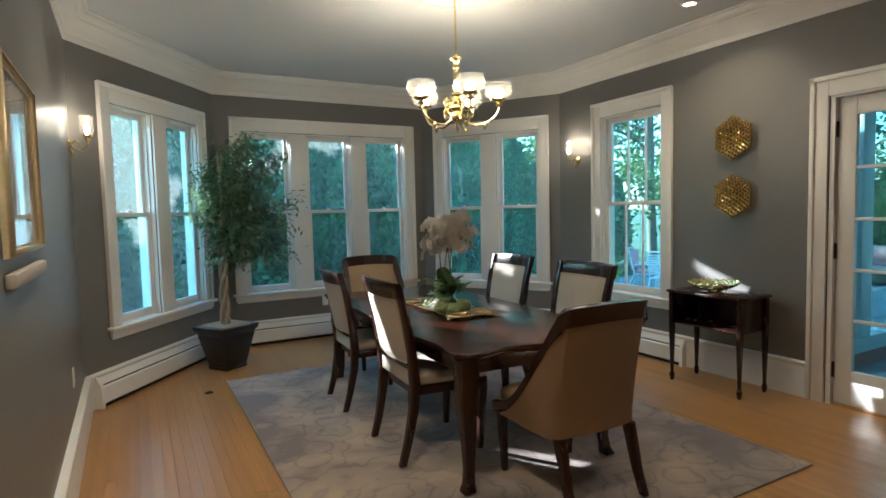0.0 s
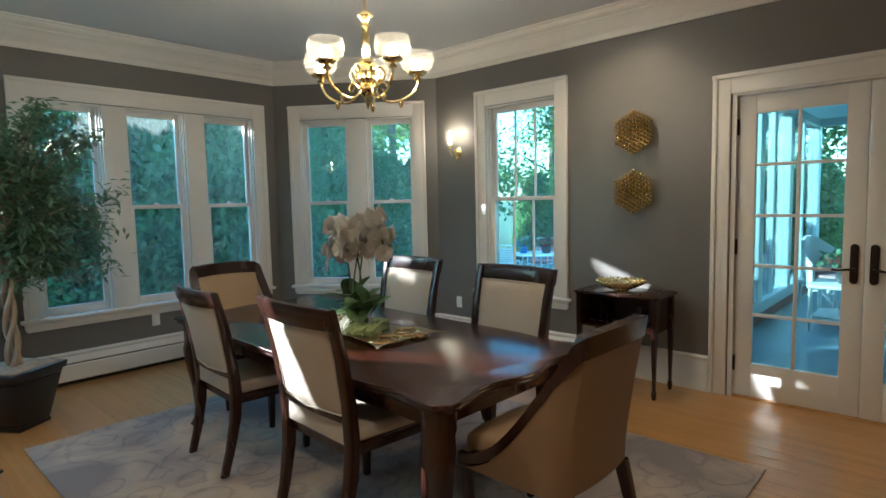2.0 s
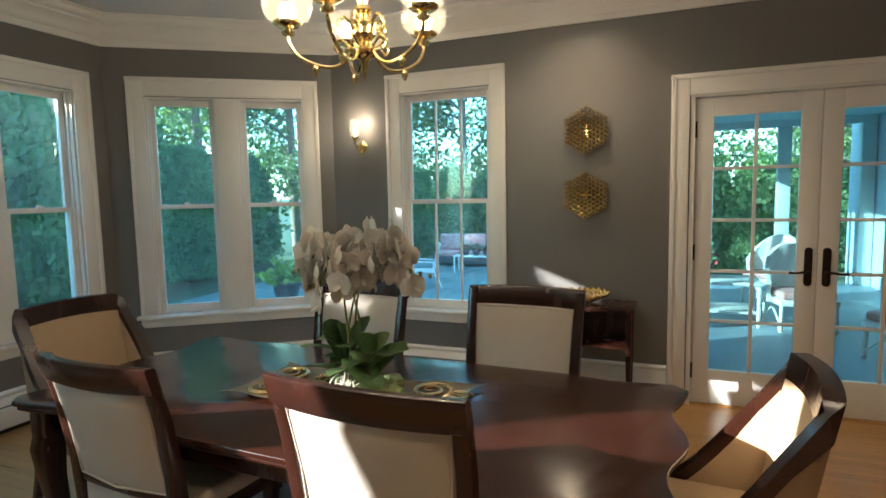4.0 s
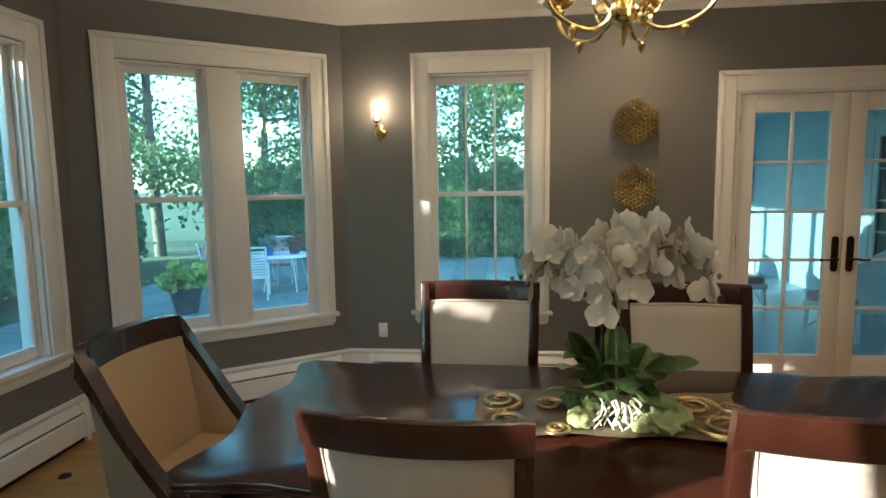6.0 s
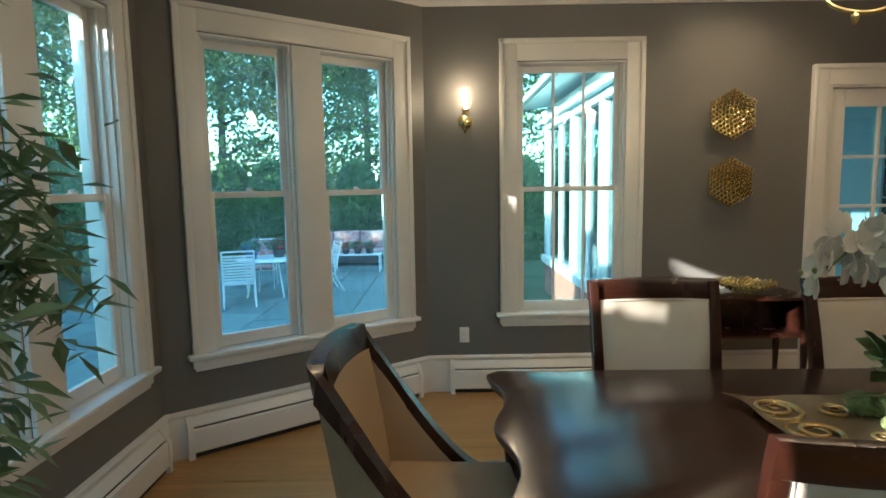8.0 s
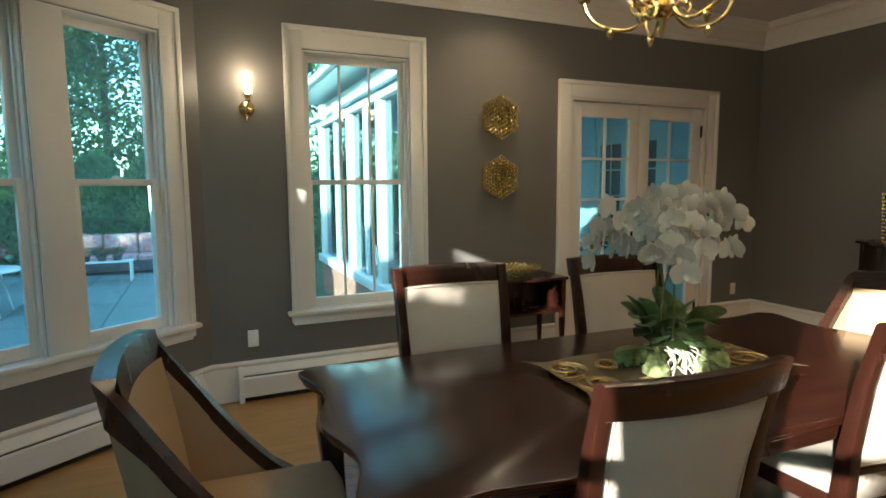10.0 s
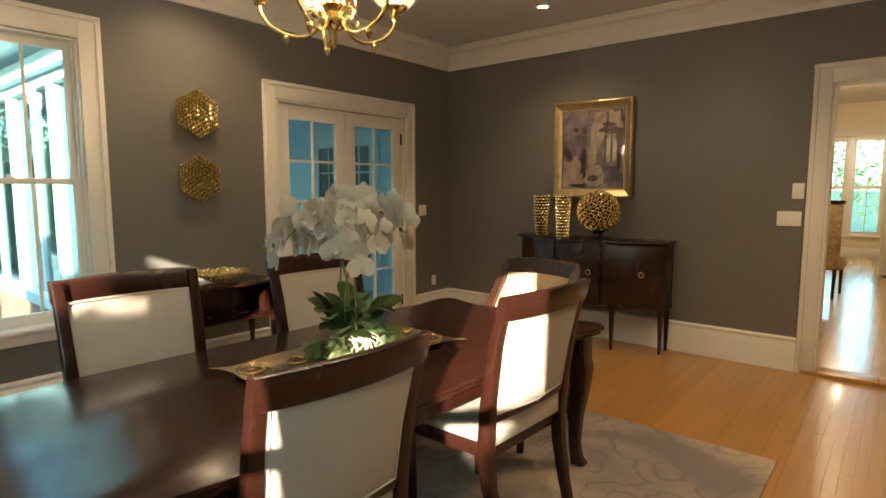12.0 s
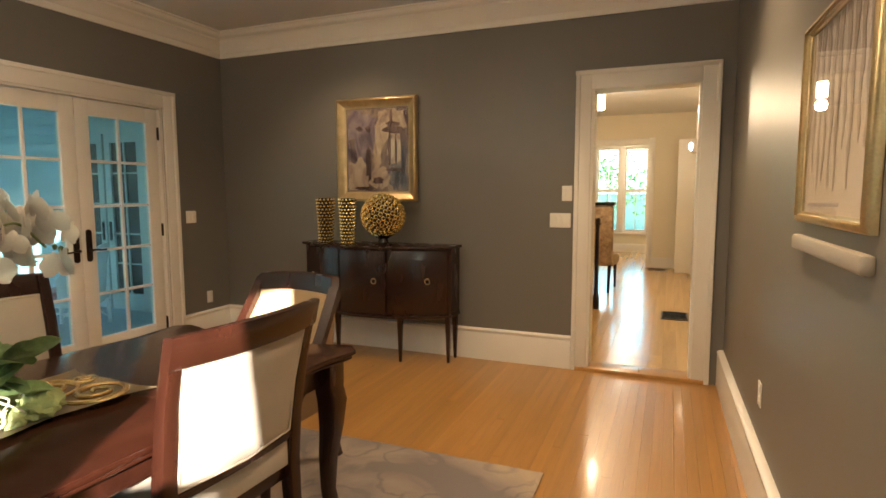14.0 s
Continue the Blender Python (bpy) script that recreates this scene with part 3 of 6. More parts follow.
table = thing("dining_table", TABLE, "dark mahogany dining table with a polished serpentine top", "table")
part("tabletop", join(prism(table_outline(), TH - 0.022, TH, 0.006, 3), prism(table_outline(0.012), TH - 0.042, TH - 0.0225, 0.008, 3)), M["tabletop"], table)
ap = [(-TW + 0.10, -TL + 0.13), (TW - 0.10, -TL + 0.13), (TW - 0.10, TL - 0.13), (-TW + 0.10, TL - 0.13)]
part("apron", join(box(-TW + 0.12, TW - 0.12, -TL + 0.12, -TL + 0.145, TH - 0.135, TH - 0.042, 0.004), box(-TW + 0.12, TW - 0.12, TL - 0.145, TL - 0.12, TH - 0.135, TH - 0.042, 0.004),
                   box(-TW + 0.085, -TW + 0.11, -TL + 0.15, TL - 0.15, TH - 0.135, TH - 0.042, 0.004), box(TW - 0.11, TW - 0.085, -TL + 0.15, TL - 0.15, TH - 0.135, TH - 0.042, 0.004)), M["dark"], table)
for sx in (-1, 1):
    for sy in (-1, 1):
        x, y = sx * (TW - 0.10), sy * (TL - 0.12)
        st = [((x, y, TH - 0.042), 0.105, 0.105), ((x, y, TH - 0.14), 0.105, 0.105), ((x + sx * 0.004, y + sy * 0.004, TH - 0.16), 0.095, 0.095), ((x + sx * 0.012, y + sy * 0.012, TH - 0.22), 0.098, 0.098),
              ((x + sx * 0.008, y + sy * 0.008, TH - 0.34), 0.082, 0.082), ((x - sx * 0.004, y - sy * 0.004, TH - 0.47), 0.066, 0.066), ((x - sx * 0.006, y - sy * 0.006, 0.12), 0.054, 0.054), ((x + sx * 0.002, y + sy * 0.002, 0.05), 0.056, 0.056), ((x + sx * 0.012, y + sy * 0.012, 0.012), 0.072, 0.072)]
        part("leg", bar(st, 0.012), M["dark"], table)


# ---- chairs ----
def side_chair(m):
    """Upright chair: x is its width, it faces +y."""
    c = thing("dining_chair", m, "dark-framed dining chair with cream upholstered back and seat, on the rug", "chair", "chairs round the table")
    hw = 0.245
    for sx in (-1, 1):
        st = [((sx * 0.205, -0.305, 0.012), 0.034, 0.040), ((sx * 0.208, -0.268, 0.14), 0.036, 0.044), ((sx * 0.214, -0.235, 0.30), 0.040, 0.052), ((sx * 0.218, -0.225, 0.44), 0.044, 0.056), ((sx * 0.222, -0.238, 0.60), 0.042, 0.050), ((sx * 0.228, -0.272, 0.80), 0.040, 0.044), ((sx * 0.232, -0.320, 0.985), 0.038, 0.036)]
        part("back_leg", bar(st, 0.006), M["dark"], c)
        st = [((sx * 0.195, 0.200, 0.012), 0.030, 0.030), ((sx * 0.200, 0.208, 0.20), 0.038, 0.038), ((sx * 0.208, 0.212, 0.36), 0.048, 0.048), ((sx * 0.208, 0.212, 0.425), 0.048, 0.048)]
        part("front_leg", bar(st, 0.005), M["dark"], c)
    # top rail, bowed backwards and slightly crested
    def rail(z0, z1, y_of, bow, d, half):
        bm, rings = bmesh.new(), []
        for k in range(11):
            x = half * (2 * k / 10 - 1)
            q = 1 - (x / half) ** 2
            rings.append([bm.verts.new((x, y_of(z) - bow * q + o, z + (0.004 * q if z == z1 else 0))) for z, o in ((z0, -d / 2), (z0, d / 2), (z1, d / 2), (z1, -d / 2))])
        for a, b in zip(rings, rings[1:]):
            for j in range(4):
                bm.faces.new((a[j], a[(j + 1) % 4], b[(j + 1) % 4], b[j]))
        bm.faces.new(rings[0][::-1])
        bm.faces.new(rings[-1])
        bmesh.ops.recalc_face_normals(bm, faces=bm.faces)
        longs = [e for e in bm.edges if abs(e.verts[0].co.x - e.verts[1].co.x) > 1e-3]
        bmesh.ops.bevel(bm, geom=longs, offset=0.006, segments=2, profile=0.5, affect="EDGES")
        return bm
    lean = lambda z: -0.225 - 0.10 * max(0, (z - 0.44) / 0.54) ** 1.5
    part("top_rail", rail(0.905, 0.992, lean, 0.042, 0.036, 0.252), M["dark"], c)
    part("lower_rail", rail(0.520, 0.548, lean, 0.012, 0.040, 0.205), M["dark"], c)
    # upholstered panel between the stiles, padded on both faces
    bm, front, back, nx, nz = bmesh.new(), [], [], 12, 12
    for k in range(nz + 1):
        z = 0.545 + (0.908 - 0.545) * k / nz
        rf, rb = [], []
        for j in range(nx + 1):
            u = 2 * j / nx - 1
            half = 0.200 + 0.014 * (z - 0.545) / 0.36
            e = (1 - abs(u) ** 6) ** 0.5 * (1 - abs(2 * k / nz - 1) ** 6) ** 0.5
            y = lean(z) - 0.034 * (1 - u * u) * (0.6 + 0.4 * (z - 0.545) / 0.36)
            rf.append(bm.verts.new((u * half, y + 0.008 + 0.026 * e, z)))
            rb.append(bm.verts.new((u * half, y - 0.008 - 0.014 * e, z)))
        front.append(rf)
        back.append(rb)
    for k in range(nz):
        for j in range(nx):
            bm.faces.new((front[k][j + 1], front[k][j], front[k + 1][j], front[k + 1][j + 1]))
            bm.faces.new((back[k][j], back[k][j + 1], back[k + 1][j + 1], back[k + 1][j]))
    for k in range(nz):
        bm.faces.new((front[k][0], back[k][0], back[k + 1][0], front[k + 1][0]))
        bm.faces.new((back[k][nx], front[k][nx], front[k + 1][nx], back[k + 1][nx]))
    bmesh.ops.recalc_face_normals(bm, faces=bm.faces)
    pad = part("backrest", bm, M["linen"], c, "cream linen padded back panel")
    rim = [(u * 0.196, v) for u, v in ((-1, 0.552), (-1, 0.73), (-1.06, 0.902), (0, 0.902), (1.06, 0.902), (1, 0.73), (1, 0.552), (0, 0.552), (-1, 0.552))]
    for off in (-0.011, 0.012):
        part("piping", tube([(x, lean(z) + off - 0.032 * (1 - min(1, (x / 0.21) ** 2)), z) for x, z in rim], 0.004, 6), M["linen"], pad)
    # seat: dark frame and cream cushion
    seat_line = [(-0.235, 0.235), (-0.225, -0.215), (0.225, -0.215), (0.235, 0.235)]
    part("seat_frame", prism([(-0.205, -0.225), (0.205, -0.225), (0.225, 0.222), (0.12, 0.236), (-0.12, 0.236), (-0.225, 0.222)], 0.375, 0.425, 0.004), M["dark"], c)
    cush = prism([(-0.21, -0.2), (0.21, -0.2), (0.235, 0.225), (0.13, 0.245), (-0.13, 0.245), (-0.235, 0.225)], 0.4255, 0.492, 0.024, 4)
    part("seat", cush, M["linen"], c, "cream linen padded seat")
    part("lower_panel", box(-0.195, 0.195, -0.243, -0.215, 0.428, 0.518, 0.006), M["linen"], c)
    return c


def host_chair(m):
    """End chair with a tall back whose sides sweep down to the seat; it faces +y."""
    c = thing("host_chair", m, "tan upholstered slipper chair with a dark wooden rim", "chair", "chairs at the ends of the table")
    for sx in (-1, 1):
        st = [((sx * 0.215, -0.335, 0.012), 0.034, 0.040), ((sx * 0.214, -0.29, 0.13), 0.038, 0.044), ((sx * 0.212, -0.255, 0.27), 0.044, 0.052), ((sx * 0.212, -0.235, 0.345), 0.046, 0.055)]
        part("back_leg", bar(st, 0.006), M["dark"], c)
        st = [((sx * 0.215, 0.235, 0.012), 0.030, 0.030), ((sx * 0.220, 0.240, 0.20), 0.040, 0.040), ((sx * 0.222, 0.240, 0.345), 0.046, 0.046)]
        part("front_leg", bar(st, 0.005), M["dark"], c)
    # the shell: a U in plan whose rim falls from the back's top to the seat's front
    n = 36
    def plan(u, z):
        """u from -1 (front of one side) over 0 (middle of the back) to 1; the back leans with height."""
        lean = -0.10 * max(0.0, (z - 0.40) / 0.6) ** 1.25
        a = abs(u)
        hw = 0.255
        if a < 0.42:
            x, y = math.copysign(1, u) * hw * (a / 0.42) * 0.94, -0.225 - 0.025 * (1 - (a / 0.42) ** 2)
        else:
            q = (a - 0.42) / 0.58
            x, y = math.copysign(1, u) * (hw * 0.94 + 0.016 * min(1, q * 4)), -0.225 + 0.47 * q
        return x, y + lean * (1 if a < 0.42 else max(0, 1 - (a - 0.42) / 0.58))
    def rim_z(u):
        a = abs(u)
        if a < 0.42:
            return 0.955 + 0.012 * (1 - (a / 0.42) ** 2)
        q = (a - 0.42) / 0.58
        return 0.40 + 0.555 * max(0.0, 1 - q) ** 2.1
    def shell(offset, z_low, drop, thick, name, material, u0=-1, u1=1, label="", rows=8):
        bm, outer, inner = bmesh.new(), [], []
        for k in range(n + 1):
            u = u0 + (u1 - u0) * k / n
            top = rim_z(u) - drop
            ro, ri = [], []
            for j in range(rows + 1):
                z = z_low + (max(top, z_low + 0.004) - z_low) * j / rows
                x, y = plan(u, z)
                e = 1e-3
                xa, ya = plan(max(-1, u - e), z)
                xb, yb = plan(min(1, u + e), z)
                t = Vector((xb - xa, yb - ya))
                nrm = Vector((t.y, -t.x)).normalized() if t.length > 1e-9 else Vector((0, -1))
                ro.append(bm.verts.new((x + nrm.x * offset, y + nrm.y * offset, z)))
                ri.append(bm.verts.new((x + nrm.x * (offset - thick), y + nrm.y * (offset - thick), z)))
            outer.append(ro)
            inner.append(ri)
        for k in range(n):
            for j in range(rows):
                bm.faces.new((outer[k][j], outer[k + 1][j], outer[k + 1][j + 1], outer[k][j + 1]))
                bm.faces.new((inner[k + 1][j], inner[k][j], inner[k][j + 1], inner[k + 1][j + 1]))
            bm.faces.new((outer[k][rows], outer[k + 1][rows], inner[k + 1][rows], inner[k][rows]))
            bm.faces.new((outer[k + 1][0], outer[k][0], inner[k][0], inner[k + 1][0]))
        for k in (0, n):
            for j in range(rows):
                bm.faces.new((outer[k][j], inner[k][j], inner[k][j + 1], outer[k][j + 1]))
        bmesh.ops.recalc_face_normals(bm, faces=bm.faces)
        return part(name, bm, material, c, label)
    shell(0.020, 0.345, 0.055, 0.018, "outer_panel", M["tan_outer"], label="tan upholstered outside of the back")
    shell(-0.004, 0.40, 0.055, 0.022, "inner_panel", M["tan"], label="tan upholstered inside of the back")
    # dark wooden rim along the shell's top edge, widest across the back
    bm, rings = bmesh.new(), []
    for k in range(61):
        u = -1 + 2 * k / 60
        z = rim_z(u)
        a = abs(u)
        h = 0.085 if a < 0.40 else 0.085 - 0.045 * min(1, (a - 0.40) / 0.10)
        x, y = plan(u, z)
        x2, y2 = plan(u, z - h)
        xa, ya = plan(max(-1, u - 1e-3), z)
        xb, yb = plan(min(1, u + 1e-3), z)
        t = Vector((xb - xa, yb - ya))
        nr = Vector((t.y, -t.x)).normalized()
        if a >= 0.42:
            x2, y2 = x, y - (0.012 if a < 0.9 else 0)
        rings.append([bm.verts.new((x + nr.x * 0.024, y + nr.y * 0.024, z)), bm.verts.new((x - nr.x * 0.028, y - nr.y * 0.028, z)), bm.verts.new((x2 - nr.x * 0.028, y2 - nr.y * 0.028, z - h)), bm.verts.new((x2 + nr.x * 0.024, y2 + nr.y * 0.024, z - h))])
    for a, b in zip(rings, rings[1:]):
        for j in range(4):
            bm.faces.new((a[j], a[(j + 1) % 4], b[(j + 1) % 4], b[j]))
    bm.faces.new(rings[0][::-1])
    bm.faces.new(rings[-1])
    bmesh.ops.recalc_face_normals(bm, faces=bm.faces)
    part("rim", bm, M["dark"], c, "dark polished wooden rim")
    part("seat_frame", prism([(-0.235, -0.23), (0.235, -0.23), (0.258, 0.25), (0.13, 0.268), (-0.13, 0.268), (-0.258, 0.25)], 0.335, 0.385, 0.005), M["dark"], c)
    part("seat", prism([(-0.215, -0.215), (0.215, -0.215), (0.232, 0.235), (0.12, 0.258), (-0.12, 0.258), (-0.232, 0.235)], 0.386, 0.475, 0.028, 4), M["tan"], c)
    return c


# the backs stand outwards: x along the back, facing the table
RUG_TOP = 0.012
CHAIR_SIZE = Matrix.Diagonal((1.09, 1.0, 1.029, 1))
HOST_SIZE = Matrix.Diagonal((1.03, 1.0, 1.025, 1))
first = side_chair(pose(1.898, 4.155, RUG_TOP, 0, 0, -93) @ CHAIR_SIZE)
for x, y, turn in ((1.886, 3.16, -92.9), (2.84, 4.09, 87.9), (2.778, 3.125, 86.6)):
    copy_thing(first, pose(x, y, RUG_TOP, 0, 0, turn) @ CHAIR_SIZE)
head = host_chair(pose(2.247, 2.358, RUG_TOP, 0, 0, -1.6) @ HOST_SIZE)
copy_thing(head, pose(2.323, 5.08, RUG_TOP, 0, 0, 173.8) @ HOST_SIZE)

# ---- rug ----
rug = tagged(part("rug", prism([(0.95, 1.795), (3.52, 1.795), (3.52, 5.285), (0.95, 5.285)], 0.001, RUG_TOP, 0.004), M["rug"]), "faded mauve and beige wool rug under the table", "rug")


# ---- chandelier ----
def acorn(r=0.014):
    return [(0.003, 0.012), (r * 0.5, 0.010), (r, 0.0), (r * 0.95, -0.012), (r * 0.55, -0.028), (0.0, -0.036)]


M["shade_glass"] = frosted("etched_shade_glass", 0.025)
M["chimney_glass"] = frosted("clear_chimney_glass", 0.02)
M["bulb"] = mat("lit_bulb", (1.0, 0.80, 0.50), 0.4, vary=0.0, bump=0.0, emit=6.0, emit_color=(1.0, 0.76, 0.46))
M["can_glow"] = mat("lit_reflector", (1.0, 0.85, 0.6), 0.5, vary=0.0, bump=0.0, emit=5.0, emit_color=(1.0, 0.80, 0.54))
CH = (2.345, 3.565)
ch = thing("chandelier", pose(CH[0], CH[1], 0), "polished brass chandelier with five clear glass globe shades, lit", "chandelier")
part("canopy", lathe([(0.0, 2.97), (0.066, 2.97), (0.066, 2.962), (0.05, 2.945), (0.018, 2.93), (0.012, 2.905), (0.0, 2.905)], 28), M["brass"], ch)
part("stem", tube([(0, 0, 2.92), (0, 0, 2.52)], 0.007, 12), M["brass"], ch)
part("collar", lathe([(0.007, 2.535), (0.018, 2.53), (0.042, 2.515), (0.046, 2.505), (0.030, 2.495), (0.018, 2.47), (0.026, 2.455), (0.026, 2.445), (0.018, 2.43), (0.022, 2.40), (0.024, 2.30), (0.018, 2.285), (0.018, 2.27)], 24), M["brass"], ch)
part("urn", lathe([(0.018, 2.28), (0.034, 2.272), (0.040, 2.255), (0.028, 2.24), (0.036, 2.225), (0.052, 2.205), (0.046, 2.18), (0.050, 2.165), (0.030, 2.14), (0.040, 2.125), (0.058, 2.105), (0.048, 2.085), (0.022, 2.07), (0.014, 2.05), (0.010, 2.02), (0.006, 2.005), (0.0, 1.995)], 28), M["brass"], ch)
shade_profile = [(0.036, 0.0), (0.062, 0.010), (0.088, 0.036), (0.098, 0.068), (0.095, 0.094), (0.086, 0.112), (0.088, 0.117), (0.086, 0.118), (0.082, 0.112), (0.091, 0.094), (0.094, 0.068), (0.085, 0.038), (0.060, 0.013), (0.036, 0.004)]
for k in range(5):
    q = radians(41 + 72 * k)
    R = Matrix.Rotation(q, 4, "Z")
    arm_line = curve([(0.04, 0, 2.125), (0.065, 0, 2.075), (0.12, 0, 2.045), (0.19, 0, 2.055), (0.255, 0, 2.09), (0.288, 0, 2.14), (0.292, 0, 2.175)], 6)
    arm = part("arm", moved(join(tube(arm_line, 0.0075, 8), tube(curve([(0.04, 0, 2.20), (0.075, 0, 2.235), (0.105, 0, 2.20), (0.09, 0, 2.165), (0.068, 0, 2.185), (0.08, 0, 2.205)], 6), 0.006, 6), tube(curve([(0.05, 0, 2.12), (0.09, 0, 2.15), (0.115, 0, 2.125), (0.10, 0, 2.10), (0.082, 0, 2.115)], 6), 0.005, 6)), R), M["brass"], ch)
    part("pendant", moved(lathe(acorn(), 12), R @ Matrix.Translation((0.19, 0, 2.045))), M["brass"], arm)
    part("gallery", moved(join(lathe([(0.006, 0.0), (0.022, 0.004), (0.026, 0.016), (0.012, 0.022), (0.014, 0.03), (0.040, 0.034), (0.054, 0.044), (0.056, 0.052), (0.050, 0.05), (0.038, 0.04), (0.0, 0.038)], 20)), R @ Matrix.Translation((0.292, 0, 2.165))), M["brass"], arm)
    globe = part("shade", moved(lathe(shade_profile, 28, False), R @ Matrix.Translation((0.292, 0, 2.206))), M["shade_glass"], arm, "clear glass globe shade, open at the top")
    globe.visible_shadow = False
    part("bulb", moved(lathe([(0.0, 0.086), (0.016, 0.082), (0.030, 0.071), (0.036, 0.054), (0.031, 0.036), (0.018, 0.018), (0.013, 0.0)], 18), R @ Matrix.Translation((0.292, 0, 2.205))), M["bulb"], arm, "lit electric bulb")
    lamp("chandelier_lamp", "POINT", (CH[0] + 0.292 * math.cos(q), CH[1] + 0.292 * math.sin(q), 2.335), CHANDELIER_WATTS, 0.04)
med = []
for r0, r1, z in ((0.0, 0.30, 2.963), (0.20, 0.225, 2.956), (0.285, 0.315, 2.954)):
    med.append(lathe([(r0, 2.97), (r0, z), (r1, z), (r1 + 0.006, 2.97)], 48, False) if r0 else lathe([(0.0, z), (r1, z), (r1 + 0.008, 2.97)], 48, False))
tagged(part("ceiling_medallion", moved(join(*med), Matrix.Translation((CH[0], CH[1], 0))), M["ceiling"]), "round moulded plaster medallion above the chandelier", "medallion", kind="structure")


# ---- recessed ceiling lights ----
def can_light(x, y, watts, target, spot):
    c = thing("recessed_light", pose(x, y, CEIL), "small round recessed ceiling light with a white trim, lit", "light", "recessed ceiling lights")
    part("trim_ring", lathe([(0.040, -0.004), (0.046, -0.009), (0.062, -0.006), (0.066, 0.0), (0.040, 0.0)], 28, False), M["plate"], c)
    part("reflector", lathe([(0.0, -0.0015), (0.040, -0.0015), (0.040, -0.0005), (0.0, -0.0005)], 24, False), M["can_glow"], c, "glowing lamp face")
    lamp("recessed_lamp", "SPOT", (x, y, CEIL - 0.02), watts, 0.035, (1.0, 0.68, 0.36), target, spot, 0.8)


can_light(4.09, 3.03, CAN_WATTS * 1.0, (4.35, 3.0, 0.0), 125)
can_light(0.62, 1.55, CAN_WATTS * 2.3, (0.55, 1.5, 0.0), 125)
can_light(3.0, 0.75, CAN_WATTS * 0.8, (3.0, 0.55, 0.0), 120)
can_light(0.62, 3.6, CAN_WATTS * 1.5, (0.7, 3.6, 0.0), 120)


# ---- wall lights ----
def sconce(i, s, z):
    c = thing("wall_sconce", IN[i] @ pose(s, 0, z), "brass wall sconce with a clear glass chimney and a lit bulb", "sconce", "wall sconces")
    turn = Matrix.Rotation(radians(-90), 4, "X")
    part("back_plate", moved(lathe([(0.0, 0.022), (0.016, 0.020), (0.030, 0.014), (0.046, 0.010), (0.052, 0.004), (0.052, 0.0), (0.0, 0.0)], 28), turn), M["brass"], c)
    arm = curve([(0, 0.015, -0.004), (0, 0.045, -0.03), (0, 0.085, -0.035), (0, 0.115, -0.005), (0, 0.118, 0.035)], 6)
    part("arm", join(tube(arm, 0.006, 8), tube(curve([(0, 0.02, 0.01), (0, 0.05, 0.03), (0, 0.065, 0.01), (0, 0.05, -0.006)], 5), 0.0045, 6), moved(lathe(acorn(0.011), 10), Matrix.Translation((0, 0.02, -0.052)))), M["brass"], c)
    part("cup", moved(lathe([(0.007, 0.0), (0.020, 0.008), (0.017, 0.022), (0.022, 0.030), (0.034, 0.038), (0.034, 0.043), (0.0, 0.040)], 20), Matrix.Translation((0, 0.118, 0.03))), M["brass"], c)
    sh = part("shade", moved(lathe([(0.030, 0.0), (0.042, 0.02), (0.046, 0.06), (0.042, 0.11), (0.046, 0.14), (0.045, 0.14), (0.041, 0.11), (0.045, 0.06), (0.041, 0.022), (0.030, 0.002)], 24, False), Matrix.Translation((0, 0.118, 0.071))), M["chimney_glass"], c, "clear glass chimney shade")
    sh.visible_shadow = False
    part("bulb", moved(lathe([(0.0, 0.110), (0.005, 0.096), (0.013, 0.074), (0.018, 0.052), (0.016, 0.032), (0.011, 0.015), (0.011, 0.0)], 14), Matrix.Translation((0, 0.118, 0.072))), M["bulb"], c, "lit candle bulb")
    at = IN[i] @ Vector((s, 0.118, z + 0.215))
    lamp("sconce_lamp", "POINT", at, SCONCE_WATTS, 0.02)


sconce(1, 4.875, 1.965)
sconce(5, LENS[5] - 4.935 - 0.0, 1.985)


# ---- plates on the walls ----
def plate(i, s, z, w, h, kind):
    c = thing("wall_outlet" if kind == "outlet" else "light_switch", IN[i] @ pose(s, 0, z), "white plastic " + ("power outlet" if kind == "outlet" else "light switch plate") + " on the grey wall", kind, "wall plates")
    part("cover_plate", box(-w / 2, w / 2, 0, 0.006, -h / 2, h / 2, 0.003), M["plate"], c)
    n = 1 if kind == "outlet" else max(1, round(w / 0.05) - 0)
    for k in range(2 if kind == "outlet" else n):
        if kind == "outlet":
            z0 = -0.024 + 0.048 * k
            part("socket", box(-0.016, 0.016, 0.005, 0.0085, z0 - 0.014, z0 + 0.014, 0.003), M["plate"], c)
        else:
            x0 = (k - (n - 1) / 2) * 0.046
            part("rocker", box(x0 - 0.016, x0 + 0.016, 0.005, 0.010, -0.033, 0.033, 0.003), M["plate"], c)


plate(1, 4.898, 0.424, 0.07, 0.115, "outlet")
plate(1, 0.27, 0.40, 0.07, 0.115, "outlet")
plate(3, 3.597 - 2.25, 0.43, 0.07, 0.115, "outlet")
plate(5, LENS[5] - 1.60, 0.49, 0.07, 0.115, "outlet")
plate(5, LENS[5] - 4.12, 0.50, 0.07, 0.115, "outlet")
plate(1, 0.46, 1.20, 0.12, 0.115, "switch")
plate(0, 1.210, 1.205, 0.165, 0.115, "switch")
plate(0, 1.160, 1.42, 0.08, 0.12, "switch")


